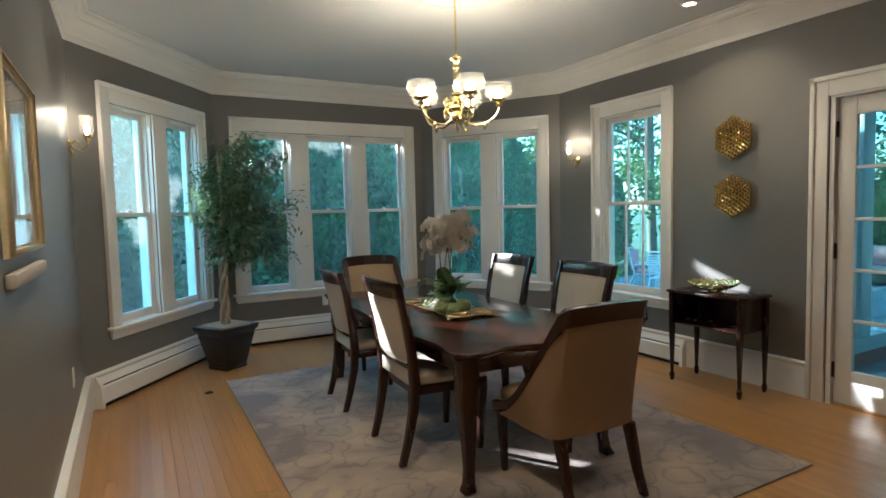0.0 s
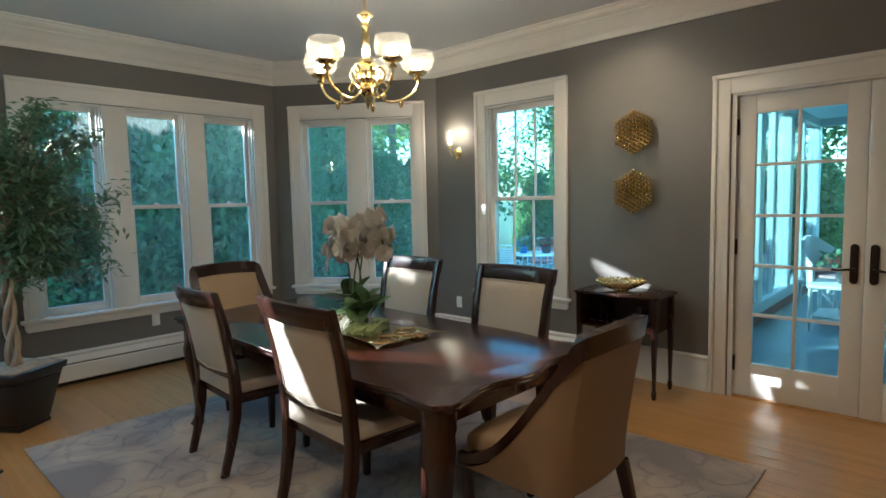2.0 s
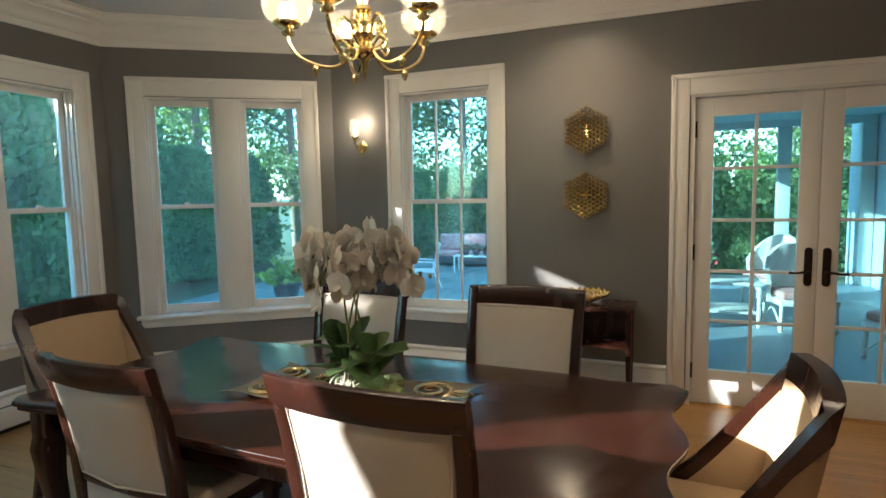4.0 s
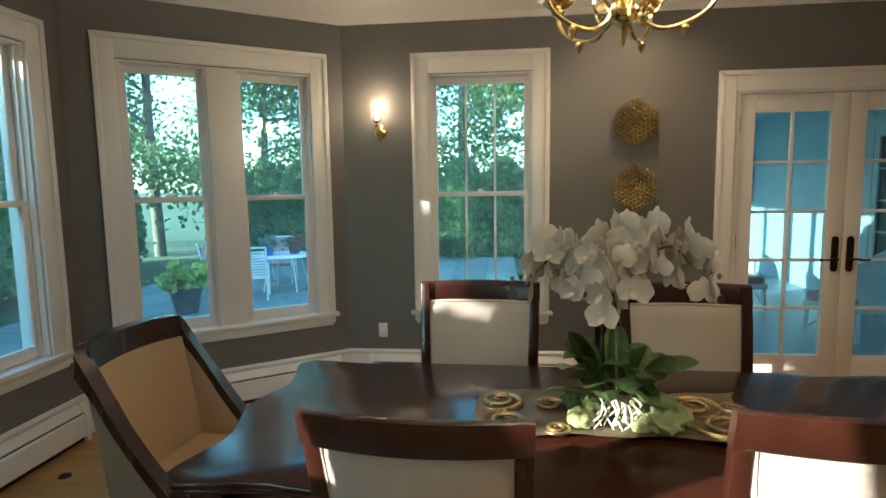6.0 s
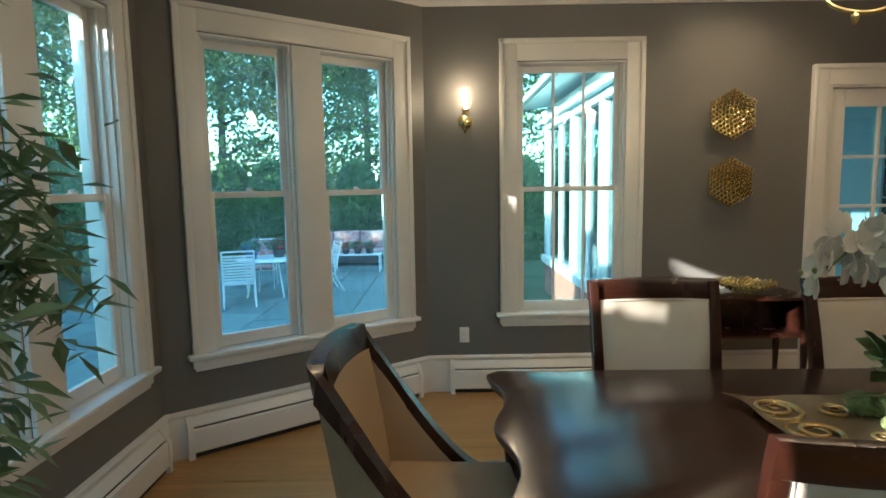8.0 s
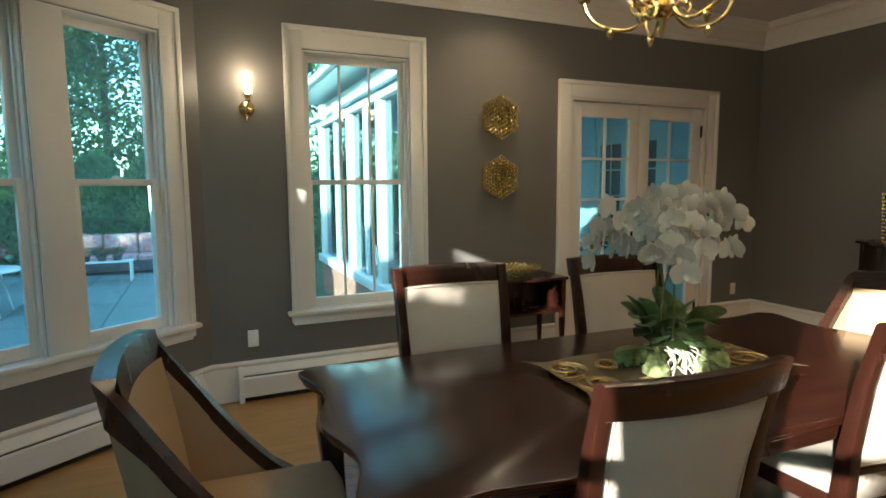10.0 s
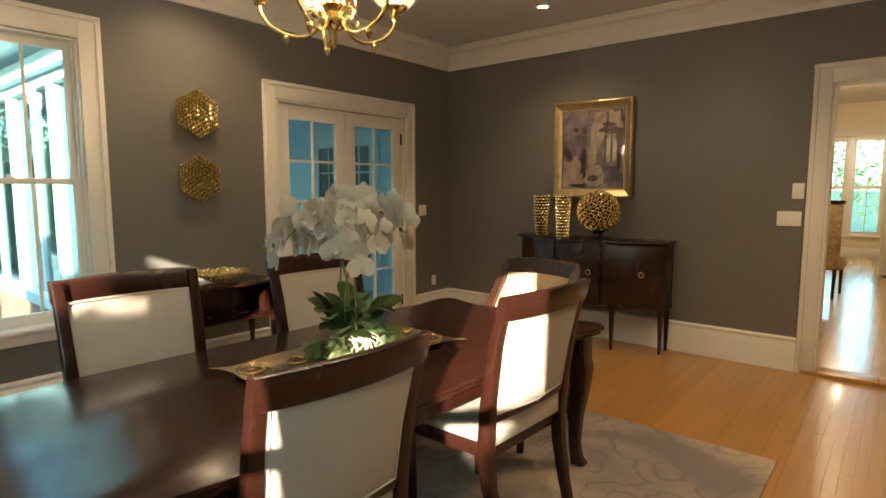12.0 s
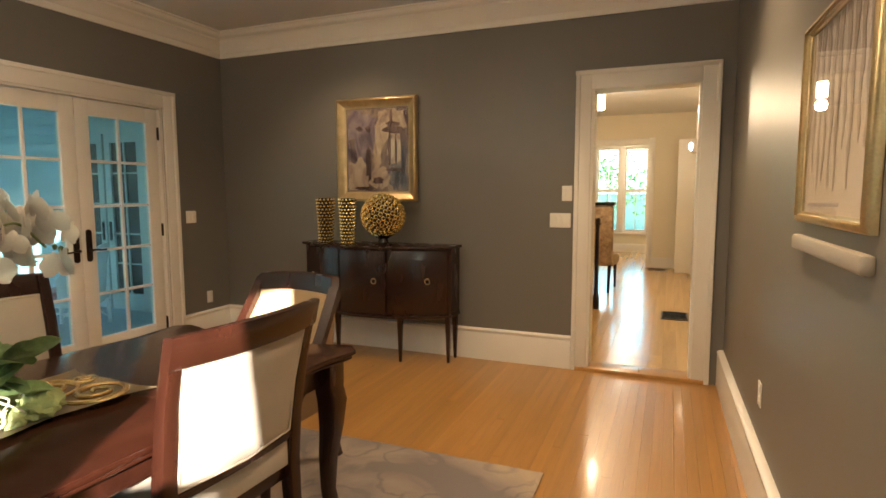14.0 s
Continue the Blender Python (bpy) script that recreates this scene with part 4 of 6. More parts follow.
# ---- honeycomb wall pieces ----
def honeycomb(z):
    c = thing("wall_art", IN[1] @ pose(3.0, 0, z), "gold honeycomb dish of hexagonal shape hung on the wall", "wall art", "gold honeycomb wall pieces")
    rows, ring, step = 6, 0.0162, 0.0322
    bms = []
    for a in range(-rows + 1, rows):
        for b in range(-rows + 1, rows):
            if abs(a + b) >= rows:
                continue
            x, y = step * (a * 0.866), step * (b + a / 2)
            r = math.hypot(x, y)
            depth = 0.030 + 0.045 * (r / 0.17) ** 2 + (0.002 if (a + 2 * b) % 3 else 0.0)
            bm = bmesh.new()
            prof = ((ring - 0.0042, depth - 0.032), (ring - 0.0006, depth - 0.030), (ring, depth - 0.006), (ring - 0.0008, depth + 0.0005), (ring - 0.0028, depth + 0.002), (ring - 0.0046, depth + 0.0002), (ring - 0.0044, depth - 0.031))
            n, loops = 12, []
            for rr, d in prof:
                loops.append([bm.verts.new((x + rr * math.cos(2 * math.pi * k / n), d, y + rr * math.sin(2 * math.pi * k / n))) for k in range(n)])
            for p, q in zip(loops, loops[1:]):
                for k in range(n):
                    bm.faces.new((p[k], q[k], q[(k + 1) % n], p[(k + 1) % n]))
            me = bpy.data.meshes.new("tmp")
            bm.to_mesh(me)
            bm.free()
            bms.append(me)
    out = bmesh.new()
    for me in bms:
        out.from_mesh(me)
        bpy.data.meshes.remove(me)
    bmesh.ops.recalc_face_normals(out, faces=out.faces)
    part("lattice", out, M["gold"], c, "open gold rings soldered side by side")
    part("hanger", join(box(-0.04, 0.04, 0.0, 0.012, -0.006, 0.006), box(-0.006, 0.006, 0.0, 0.012, -0.03, 0.03)), M["gold"], c)


honeycomb(1.985)
honeycomb(1.515)

# ---- console table with its bowl ----
con = thing("console_table", pose(4.345, 2.965, 0), "small dark wooden console table with an open shelf, against the wall", "table")
part("top", box(-0.185, 0.185, -0.335, 0.335, 0.735, 0.757, 0.006), M["dark"], con)
part("side_panel", box(-0.155, 0.155, -0.302, -0.285, 0.48, 0.735, 0.002), M["dark"], con)
part("side_panel", box(-0.155, 0.155, 0.285, 0.302, 0.48, 0.735, 0.002), M["dark"], con)
part("back_panel", box(0.140, 0.155, -0.285, 0.285, 0.48, 0.735), M["dark"], con)
part("shelf", box(-0.150, 0.14, -0.285, 0.285, 0.48, 0.498, 0.002), M["dark"], con)
for sx in (-1, 1):
    for sy in (-1, 1):
        x, y = sx * 0.155, sy * 0.298
        part("leg", bar([((x, y, 0.0), 0.020, 0.020), ((x, y, 0.035), 0.030, 0.030), ((x, y, 0.06), 0.030, 0.030), ((x, y, 0.066), 0.020, 0.020), ((x, y, 0.40), 0.036, 0.036), ((x, y, 0.735), 0.040, 0.040)], 0.003), M["dark"], con)
bowl = thing("decorative_bowl", pose(4.345, 2.99, 0.757), "shallow gold bowl made of beads, on the console table", "bowl")
rng = random.Random(5)
bb = bmesh.new()
for k in range(150):
    f_ = k / 150
    r = 0.045 + 0.14 * math.sqrt(f_)
    q = k * 2.39996
    zz = 0.018 + 0.062 * ((r - 0.045) / 0.14) ** 1.6
    bmesh.ops.create_icosphere(bb, subdivisions=1, radius=0.0125 + 0.003 * rng.random(), matrix=Matrix.Translation((r * math.cos(q), r * math.sin(q), zz)))
part("beadwork", bb, M["gold"], bowl)
part("foot", lathe([(0.05, 0.0), (0.052, 0.008), (0.042, 0.016), (0.0, 0.016)], 24), M["gold"], bowl)

# ---- sideboard ----
def bow(x0, x1, d0, d1, n=24):
    """The front line of a bow-fronted case from x0 to x1: depth d0 at the ends, d1 at the middle."""
    return [(x0 + (x1 - x0) * k / n, d0 + (d1 - d0) * (1 - (2 * k / n - 1) ** 2)) for k in range(n + 1)]


SB0, SB1, SBH = 2.06, 3.49, 0.985
sb = thing("sideboard", pose(0, 0.002, 0), "dark mahogany bow-fronted sideboard with three doors and ring pulls", "sideboard")
part("top", prism([(SB0 - 0.02, 0.03)] + [(SB1 + 0.02, 0.03)] + bow(SB0 - 0.02, SB1 + 0.02, 0.26, 0.50)[::-1], SBH - 0.022, SBH, 0.005), M["dark"], sb)
part("body", prism([(SB0, 0.035), (SB1, 0.035)] + bow(SB0, SB1, 0.225, 0.455)[::-1], 0.40, SBH - 0.0225, 0.0), M["dark"], sb)
part("bottom_rail", prism([(SB0 - 0.006, 0.035), (SB1 + 0.006, 0.035)] + bow(SB0 - 0.006, SB1 + 0.006, 0.238, 0.470)[::-1], 0.385, 0.415, 0.004), M["dark"], sb)
front = bow(SB0, SB1, 0.225, 0.455, 60)
for a, b in ((1, 20), (21, 39), (40, 59)):
    seg = front[a:b + 1]
    leaf = part("door", prism([(x, y + 0.001) for x, y in seg] + [(x, y + 0.016) for x, y in seg[::-1]], 0.425, SBH - 0.035, 0.002), M["dark"], sb)
    x, y = front[{1: 7, 21: 25, 40: 54}[a]]
    ring_pts = [(x + 0.022 * math.cos(2 * math.pi * j / 20), y + 0.028, 0.70 + 0.022 * math.sin(2 * math.pi * j / 20)) for j in range(21)]
    part("ring_pull", join(tube(ring_pts, 0.004, 8, False), tube([(x, y + 0.012, 0.722), (x, y + 0.034, 0.722)], 0.006, 8)), M["gilt"], leaf, "aged brass ring pull")
for x, y in ((SB0 + 0.03, 0.06), (SB1 - 0.03, 0.06), (SB0 + 0.03, 0.225), (SB1 - 0.03, 0.225), (2.48, 0.34), (3.09, 0.34)):
    part("leg", bar([((x, y, 0.0), 0.022, 0.022), ((x, y, 0.20), 0.034, 0.034), ((x, y, 0.388), 0.046, 0.046)], 0.004), M["dark"], sb)


def studded_vase(x, y, h, r):
    v = thing("studded_vase", pose(x, y, SBH), "tall gold vase covered with small studs, on the sideboard", "vase", "gold studded vases")
    part("body", lathe([(0.0, 0.0), (r * 0.72, 0.0), (r * 0.80, 0.03), (r, h * 0.8), (r * 1.02, h), (r * 0.90, h), (r * 0.88, h - 0.02), (0.0, h - 0.02)], 28), M["bronze"], v)
    bm = bmesh.new()
    rows = 14
    for j in range(rows):
        z = 0.014 + (h - 0.028) * j / (rows - 1)
        rr = r * (0.78 + 0.24 * z / h)
        for k in range(14):
            q = 2 * math.pi * (k + 0.5 * (j % 2)) / 14
            bmesh.ops.create_icosphere(bm, subdivisions=1, radius=0.0125, matrix=Matrix.Translation((rr * math.cos(q), rr * math.sin(q), z)))
    part("studs", bm, M["gold"], v)


studded_vase(3.237, 0.28, 0.395, 0.074)
studded_vase(3.0, 0.30, 0.395, 0.070)
gv = thing("globe_vase", pose(2.648, 0.31, SBH), "round gold honeycomb vase on a dark stand, on the sideboard", "vase")
part("stand", lathe([(0.0, 0.0), (0.075, 0.0), (0.075, 0.012), (0.045, 0.022), (0.04, 0.055), (0.085, 0.085), (0.0, 0.085)], 28), M["dark"], gv)
bm = bmesh.new()
bmesh.ops.create_uvsphere(bm, u_segments=32, v_segments=20, radius=0.178, matrix=Matrix.Translation((0, 0, 0.250)) @ Matrix.Diagonal((1.08, 0.72, 1, 1)))
# The near-black colour of this core paints the shade in the lattice holes
part("body", bm, M["bronze"], gv, "dark core standing for the shade inside the rings")
bm = bmesh.new()
for k in range(210):
    zz = 1 - 2 * (k + 0.5) / 210
    rr, q = math.sqrt(1 - zz * zz), k * 2.39996
    nrm = Vector((rr * math.cos(q), rr * math.sin(q), zz))
    p = Vector((0.192 * nrm.x, 0.128 * nrm.y, 0.250 + 0.178 * nrm.z))
    rot = nrm.to_track_quat("Z", "Y").to_matrix().to_4x4()
    loops = []
    for r, d in ((0.0215, -0.006), (0.0205, 0.006), (0.014, 0.009), (0.0095, 0.004), (0.009, -0.004)):
        loops.append([bm.verts.new(p + rot.to_3x3() @ Vector((r * math.cos(2 * math.pi * j / 8), r * math.sin(2 * math.pi * j / 8), d))) for j in range(8)])
    for a, b in zip(loops, loops[1:]):
        for j in range(8):
            bm.faces.new((a[j], a[(j + 1) % 8], b[(j + 1) % 8], b[j]))
part("lattice", bm, M["gold"], gv, "gold rings over the whole body")


# ---- pictures ----
def art_material(name, colors, scale, stretch, distort):
    m = mat(name, colors[0], 0.22, vary=0.1, bump=0.05)
    n, l = m.node_tree.nodes, m.node_tree.links
    tc, mp, no, rp = n.new("ShaderNodeTexCoord"), n.new("ShaderNodeMapping"), n.new("ShaderNodeTexNoise"), n.new("ShaderNodeValToRGB")
    mp.inputs["Scale"].default_value = stretch
    no.inputs["Scale"].default_value, no.inputs["Detail"].default_value, no.inputs["Distortion"].default_value = scale, 5, distort
    l.new(tc.outputs["Object"], mp.inputs["Vector"])
    l.new(mp.outputs["Vector"], no.inputs["Vector"])
    l.new(no.outputs["Fac"], rp.inputs["Fac"])
    e = rp.color_ramp.elements
    e[0].position, e[1].position = 0.32, 0.68
    e[0].color, e[1].color = (*colors[0], 1), (*colors[-1], 1)
    for k, c in enumerate(colors[1:-1]):
        x = e.new(0.32 + 0.36 * (k + 1) / (len(colors) - 1))
        x.color = (*c, 1)
    l.new(rp.outputs["Color"], n["Principled BSDF"].inputs["Base Color"])
    return m


def framed(name, i, s0, s1, z0, z1, face, material, label, mat_width=0.0):
    c = thing(name, IN[i], label, "picture")
    deep = 0.022 if face > 0.05 else 0.0
    prof = [(0.0, 0.002), (0.0, 0.018 + deep), (0.008, 0.030 + deep), (0.020, 0.034 + deep), (face * 0.5, 0.024 + 0.6 * deep), (face * 0.7, 0.026), (face - 0.008, 0.016), (face, 0.014), (face, 0.002)]
    loop = [(s0, z0), (s1, z0), (s1, z1), (s0, z1)]
    bm = sweep(loop, prof, True)
    # the sweep lies flat: stand it up against the wall
    part("picture_frame", moved(bm, Matrix(((1, 0, 0, 0), (0, 0, 1, 0), (0, 1, 0, 0), (0, 0, 0, 1)))), M["gilt"], c, "moulded gilt frame")
    bmesh_box = box(s0 + face - 0.004, s1 - face + 0.004, 0.003, 0.008, z0 + face - 0.004, z1 - face + 0.004)
    part("canvas", bmesh_box, material, c, smooth=False)
    g = part("glazing", box(s0 + face - 0.003, s1 - face + 0.003, 0.0125, 0.0145, z0 + face - 0.003, z1 - face + 0.003), M["clear"], c, smooth=False)
    g.visible_shadow = False
    return c


M["painting"] = art_material("abstract_painting", [(0.06, 0.042, 0.06), (0.115, 0.085, 0.10), (0.18, 0.14, 0.13), (0.26, 0.205, 0.165), (0.36, 0.295, 0.22)], 4.2, (1.0, 1.0, 0.6), 1.4)
pa = framed("painting", 0, 2.46 - 0.005, 3.26 - 0.005, 1.352, 2.265, 0.085, M["painting"], "abstract painting in mauve, brown and cream in a gilt frame")
M["cream_paint"] = art_material("cream_oil_paint", [(0.24, 0.175, 0.16), (0.38, 0.30, 0.24), (0.50, 0.42, 0.33)], 9, (1, 1, 0.6), 1.2)
M["plum_paint"] = art_material("plum_oil_paint", [(0.035, 0.022, 0.028), (0.085, 0.055, 0.06), (0.19, 0.13, 0.12)], 9, (1, 1, 0.5), 1.4)
M["slate_paint"] = art_material("slate_oil_paint", [(0.06, 0.065, 0.085), (0.13, 0.125, 0.15), (0.26, 0.22, 0.21)], 8, (1, 1, 0.6), 1.2)
M["mauve_paint"] = art_material("mauve_oil_paint", [(0.10, 0.08, 0.115), (0.20, 0.16, 0.20), (0.30, 0.25, 0.26)], 8, (1, 1, 0.5), 1.2)


def dab(u, v, w, h, material, layer, seed):
    """A dab of paint on the canvas, u and v from its lower corner on the viewer's left."""
    pts = []
    for k in range(28):
        q = 2 * math.pi * k / 28
        r = 1 + 0.55 * noise.noise(Vector((2.3 * math.cos(q), 2.3 * math.sin(q), 7.7 * seed)))
        x = min(0.98, max(0.02, u + w * r * math.cos(q)))
        z = min(0.98, max(0.02, v + h * r * math.sin(q)))
        pts.append((3.255 - 0.085 - 0.63 * x, 1.352 + 0.085 + 0.743 * z))
    part("brush_stroke", moved(prism(pts, 0, 0.0006), Matrix(((1, 0, 0, 0), (0, 0, 1, 0.0083 + 0.00018 * layer), (0, 1, 0, 0), (0, 0, 0, 1)))), material, pa)


DABS = ((0.24, 0.78, 0.22, 0.20, "mauve_paint"), (0.68, 0.80, 0.25, 0.21, "cream_paint"), (0.25, 0.56, 0.10, 0.26, "mauve_paint"), (0.42, 0.60, 0.05, 0.20, "mauve_paint"), (0.20, 0.20, 0.19, 0.19, "cream_paint"), (0.50, 0.46, 0.07, 0.17, "cream_paint"), (0.79, 0.50, 0.10, 0.20, "cream_paint"),
        (0.83, 0.16, 0.16, 0.14, "slate_paint"), (0.52, 0.18, 0.15, 0.15, "cream_paint"), (0.78, 0.73, 0.19, 0.045, "plum_paint"), (0.76, 0.80, 0.10, 0.035, "plum_paint"), (0.73, 0.90, 0.022, 0.09, "plum_paint"), (0.70, 0.50, 0.022, 0.22, "plum_paint"), (0.80, 0.52, 0.018, 0.20, "plum_paint"), (0.92, 0.48, 0.04, 0.24, "plum_paint"),
        (0.36, 0.34, 0.05, 0.19, "plum_paint"), (0.21, 0.24, 0.07, 0.13, "cream_paint"), (0.22, 0.76, 0.05, 0.03, "plum_paint"), (0.36, 0.75, 0.04, 0.035, "plum_paint"), (0.80, 0.26, 0.16, 0.02, "plum_paint"), (0.52, 0.13, 0.08, 0.04, "plum_paint"), (0.28, 0.04, 0.15, 0.02, "plum_paint"))
for k, (u, v, w, h, paint) in enumerate(DABS):
    dab(u, v, w, h, M[paint], 0.8 * k, k + 1)
M["print_paper"] = mat("grey_print_paper", (0.60, 0.53, 0.49), 0.6, vary=0.05, size=6, fine=60, bump=0.02)
M["print_ink"] = mat("brown_print_ink", (0.27, 0.205, 0.175), 0.6, vary=0.35, size=10, fine=60, bump=0.02, second=(0.46, 0.38, 0.33), stretch=(1, 1, 0.25))
pb = framed("framed_print", 5, LENS[5] - 2.96, LENS[5] - 2.23, 1.33, 1.975, 0.035, M["print_paper"], "print of hanging bamboo-like stalks in a thin gold frame")
rng = random.Random(4)
for k in range(11):
    x0 = LENS[5] - 2.91 + 0.063 * k
    low = 1.43 + 0.13 * rng.random()
    st = []
    for j in range(15):
        t = j / 14
        w = 0.006 + 0.013 * t * (0.6 + 0.4 * rng.random()) + (0.006 if j % 5 == k % 5 else 0)
        st.append((x0 + 0.006 * math.sin(0.9 * j + 2 * k), low + (1.937 - low) * t, w if j else 0.003))
    out = [(x - w, z) for x, z, w in st] + [(x + w, z) for x, z, w in st[::-1]]
    part("stalk", moved(prism(out, 0, 0.001), Matrix(((1, 0, 0, 0), (0, 0, 1, 0.0085 + 0.0011 * (k % 2)), (0, 1, 0, 0), (0, 0, 0, 1)))), M["print_ink"], pb)
lg = thing("picture_ledge", IN[5], "pale painted ledge under the framed print", "ledge")
part("ledge_board", box(LENS[5] - 2.96, LENS[5] - 2.23, 0, 0.034, 1.235, 1.285, 0.010), M["ledge"], lg)

# ---- tray and orchid on the table ----
TT = TABLE @ Matrix.Translation((0.005, -0.03, TH))
M["swirl"] = mat("aged_bronze_gold", (0.50, 0.31, 0.10), 0.26, metal=0.85, vary=0.35, size=14, fine=70, bump=0.15, second=(0.72, 0.55, 0.27))
tray = thing("serving_tray", TT, "long hammered gold tray with raised swirls, on the table", "tray")
M["antique_gold"] = mat("antique_gold_metal", (0.38, 0.31, 0.20), 0.38, metal=0.45, vary=0.15, size=9, fine=70, bump=0.25)
bm = bmesh.new()
nx, ny, grid = 12, 28, []
for i_ in range(ny + 1):
    row = []
    for j_ in range(nx + 1):
        u, v = 2 * j_ / nx - 1, 2 * i_ / ny - 1
        w = 0.185 + 0.045 * abs(v) ** 4 + 0.012 * math.sin(5 * v) + 0.010 * math.cos(11 * v)
        lift = 0.006 + 0.016 * max(abs(u) ** 5, abs(v) ** 9) + 0.004 * math.sin(7 * v) * abs(u) ** 3
        row.append(bm.verts.new((u * w, v * (0.445 + 0.05 * abs(u) ** 3 + 0.010 * math.cos(4 * u)), lift)))
    grid.append(row)
for i_ in range(ny):
    for j_ in range(nx):
        bm.faces.new((grid[i_][j_], grid[i_][j_ + 1], grid[i_ + 1][j_ + 1], grid[i_ + 1][j_]))
bmesh.ops.solidify(bm, geom=bm.faces[:], thickness=0.004)
part("plate", bm, M["antique_gold"], tray)
for cx, cy, rad, turn, thick in ((-0.09, 0.345, 0.088, 0, 0.014), (0.09, 0.37, 0.085, 2.4, 0.013), (0.07, 0.19, 0.06, 4, 0.010), (-0.07, -0.36, 0.105, 1, 0.015), (0.10, -0.30, 0.095, 3, 0.014), (0.09, -0.43, 0.05, 5, 0.010), (-0.13, 0.18, 0.045, 2, 0.009)):
    pts = []
    for k in range(40):
        q = turn + k * 0.34
        r = rad * (1 - k / 44)
        pts.append((cx + r * math.cos(q), cy + r * math.sin(q), 0.012 + 0.010 * k / 40))
    part("swirl", tube(pts, [thick * min(1, 0.25 + k / 8) * (1 - k / 55) for k in range(40)], 8), M["swirl"], tray)

orc = thing("orchid_arrangement", TT @ Matrix.Translation((0, -0.02, 0.008)), "arrangement of white orchids with green leaves, moss and roots", "flowers")
rng = random.Random(21)


def leaf_bm(length, width, droop, lift, n=9):
    """A broad strap leaf along +x, folded along its rib."""
    bm, rows = bmesh.new(), []
    for k in range(n + 1):
        t = k / n
        w = width * (math.sin(math.pi * min(1, t ** 1.25 * 0.97 + 0.03)) ** 0.55)
        x, z = length * t, lift * t - droop * t * t
        rows.append([bm.verts.new((x, -w, z + 0.18 * w)), bm.verts.new((x, -w * 0.5, z + 0.04 * w)), bm.verts.new((x, 0, z - 0.1 * w)), bm.verts.new((x, w * 0.5, z + 0.04 * w)), bm.verts.new((x, w, z + 0.18 * w))])
    for a, b in zip(rows, rows[1:]):
        for j in range(4):
            bm.faces.new((a[j], b[j], b[j + 1], a[j + 1]))
    bmesh.ops.solidify(bm, geom=bm.faces[:], thickness=0.0025)
    return bm


leaf_sizes = [part("leaf", leaf_bm(0.125, 0.046, 0.06, 0.08), M["orchid_leaf"], orc), part("leaf", leaf_bm(0.165, 0.040, 0.06, 0.07), M["orchid_leaf"], orc), part("leaf", leaf_bm(0.115, 0.052, 0.09, 0.08), M["orchid_leaf"], orc)]
for k, ob in enumerate(leaf_sizes):
    ob.matrix_basis = pose(0.02, 0, 0.12, 0, 0, 100 * k)
for k in range(30):
    ob = new("leaf", leaf_sizes[k % 3].data)
    ob.parent = orc
    y = 0.22 * (rng.random() - 0.5)
    ob.matrix_basis = pose(0.06 * (rng.random() - 0.5), y, 0.07 + 0.11 * rng.random(), 40 * (rng.random() - 0.5), -55 + 75 * rng.random(), (90 if y > 0 else -90) + 260 * (rng.random() - 0.5))


def moss_ball(x, y, r):
    bm = bmesh.new()
    bmesh.ops.create_icosphere(bm, subdivisions=4, radius=r)
    for v in bm.verts:
        v.co *= 1 + 0.30 * noise.noise(v.co * 45 / 1.0 + Vector((x * 9, y * 9, 0))) + 0.10 * noise.noise(v.co * 130)
        v.co.z *= 0.75
    return moved(bm, Matrix.Translation((x, y, r * 0.5)))


for x, y, r in ((-0.09, -0.14, 0.058), (-0.05, -0.19, 0.05), (-0.10, -0.07, 0.035), (-0.04, -0.05, 0.045), (0.03, 0.05, 0.06), (-0.08, 0.12, 0.045), (0.06, -0.12, 0.055), (0.07, 0.12, 0.05)):
    part("moss", moss_ball(x, y, r), M["pale_moss"] if y < 0 or x < -0.07 else M["moss"], orc)
for k in range(16):
    x, y = -0.11 + 0.05 * rng.random(), -0.12 + 0.24 * rng.random()
    pts = [(x * 0.5, y * 0.5, 0.075 + 0.02 * rng.random()), (x * 0.9, y * 0.6 + 0.05 * (rng.random() - 0.5), 0.06 + 0.02 * rng.random()), (x - 0.015, y * 0.8 + 0.06 * (rng.random() - 0.5), 0.03 + 0.02 * rng.random()), (x - 0.05 * rng.random(), y + 0.08 * (rng.random() - 0.5), 0.008)]
    part("root", tube(curve(pts, 5), 0.0032, 6), M["root"], orc)


def petal_bm(length, width, cup):
    bm, rows, n = bmesh.new(), [], 5
    for k in range(n + 1):
        t = k / n
        w = width * math.sin(math.pi * (0.08 + 0.90 * t)) ** 0.7
        rows.append([bm.verts.new((length * t, s * w, cup * (t * t) + 0.25 * cup * s * s)) for s in (-1, -0.5, 0, 0.5, 1)])
    for a, b in zip(rows, rows[1:]):
        for j in range(4):
            bm.faces.new((a[j], b[j], b[j + 1], a[j + 1]))
    return bm


def blossom_bm():
    """Five petals and a lip, facing +z."""
    bms = []
    for q, l, w in ((90, 0.045, 0.017), (215, 0.045, 0.016), (325, 0.045, 0.016), (5, 0.048, 0.031), (175, 0.048, 0.031)):
        bms.append(moved(petal_bm(l, w, 0.010), Matrix.Rotation(radians(q), 4, "Z")))
    bms.append(moved(petal_bm(0.020, 0.009, 0.02), Matrix.Rotation(radians(270), 4, "Z")))
    bm = join(*bms)
    bmesh.ops.solidify(bm, geom=bm.faces[:], thickness=0.0012)
    return bm


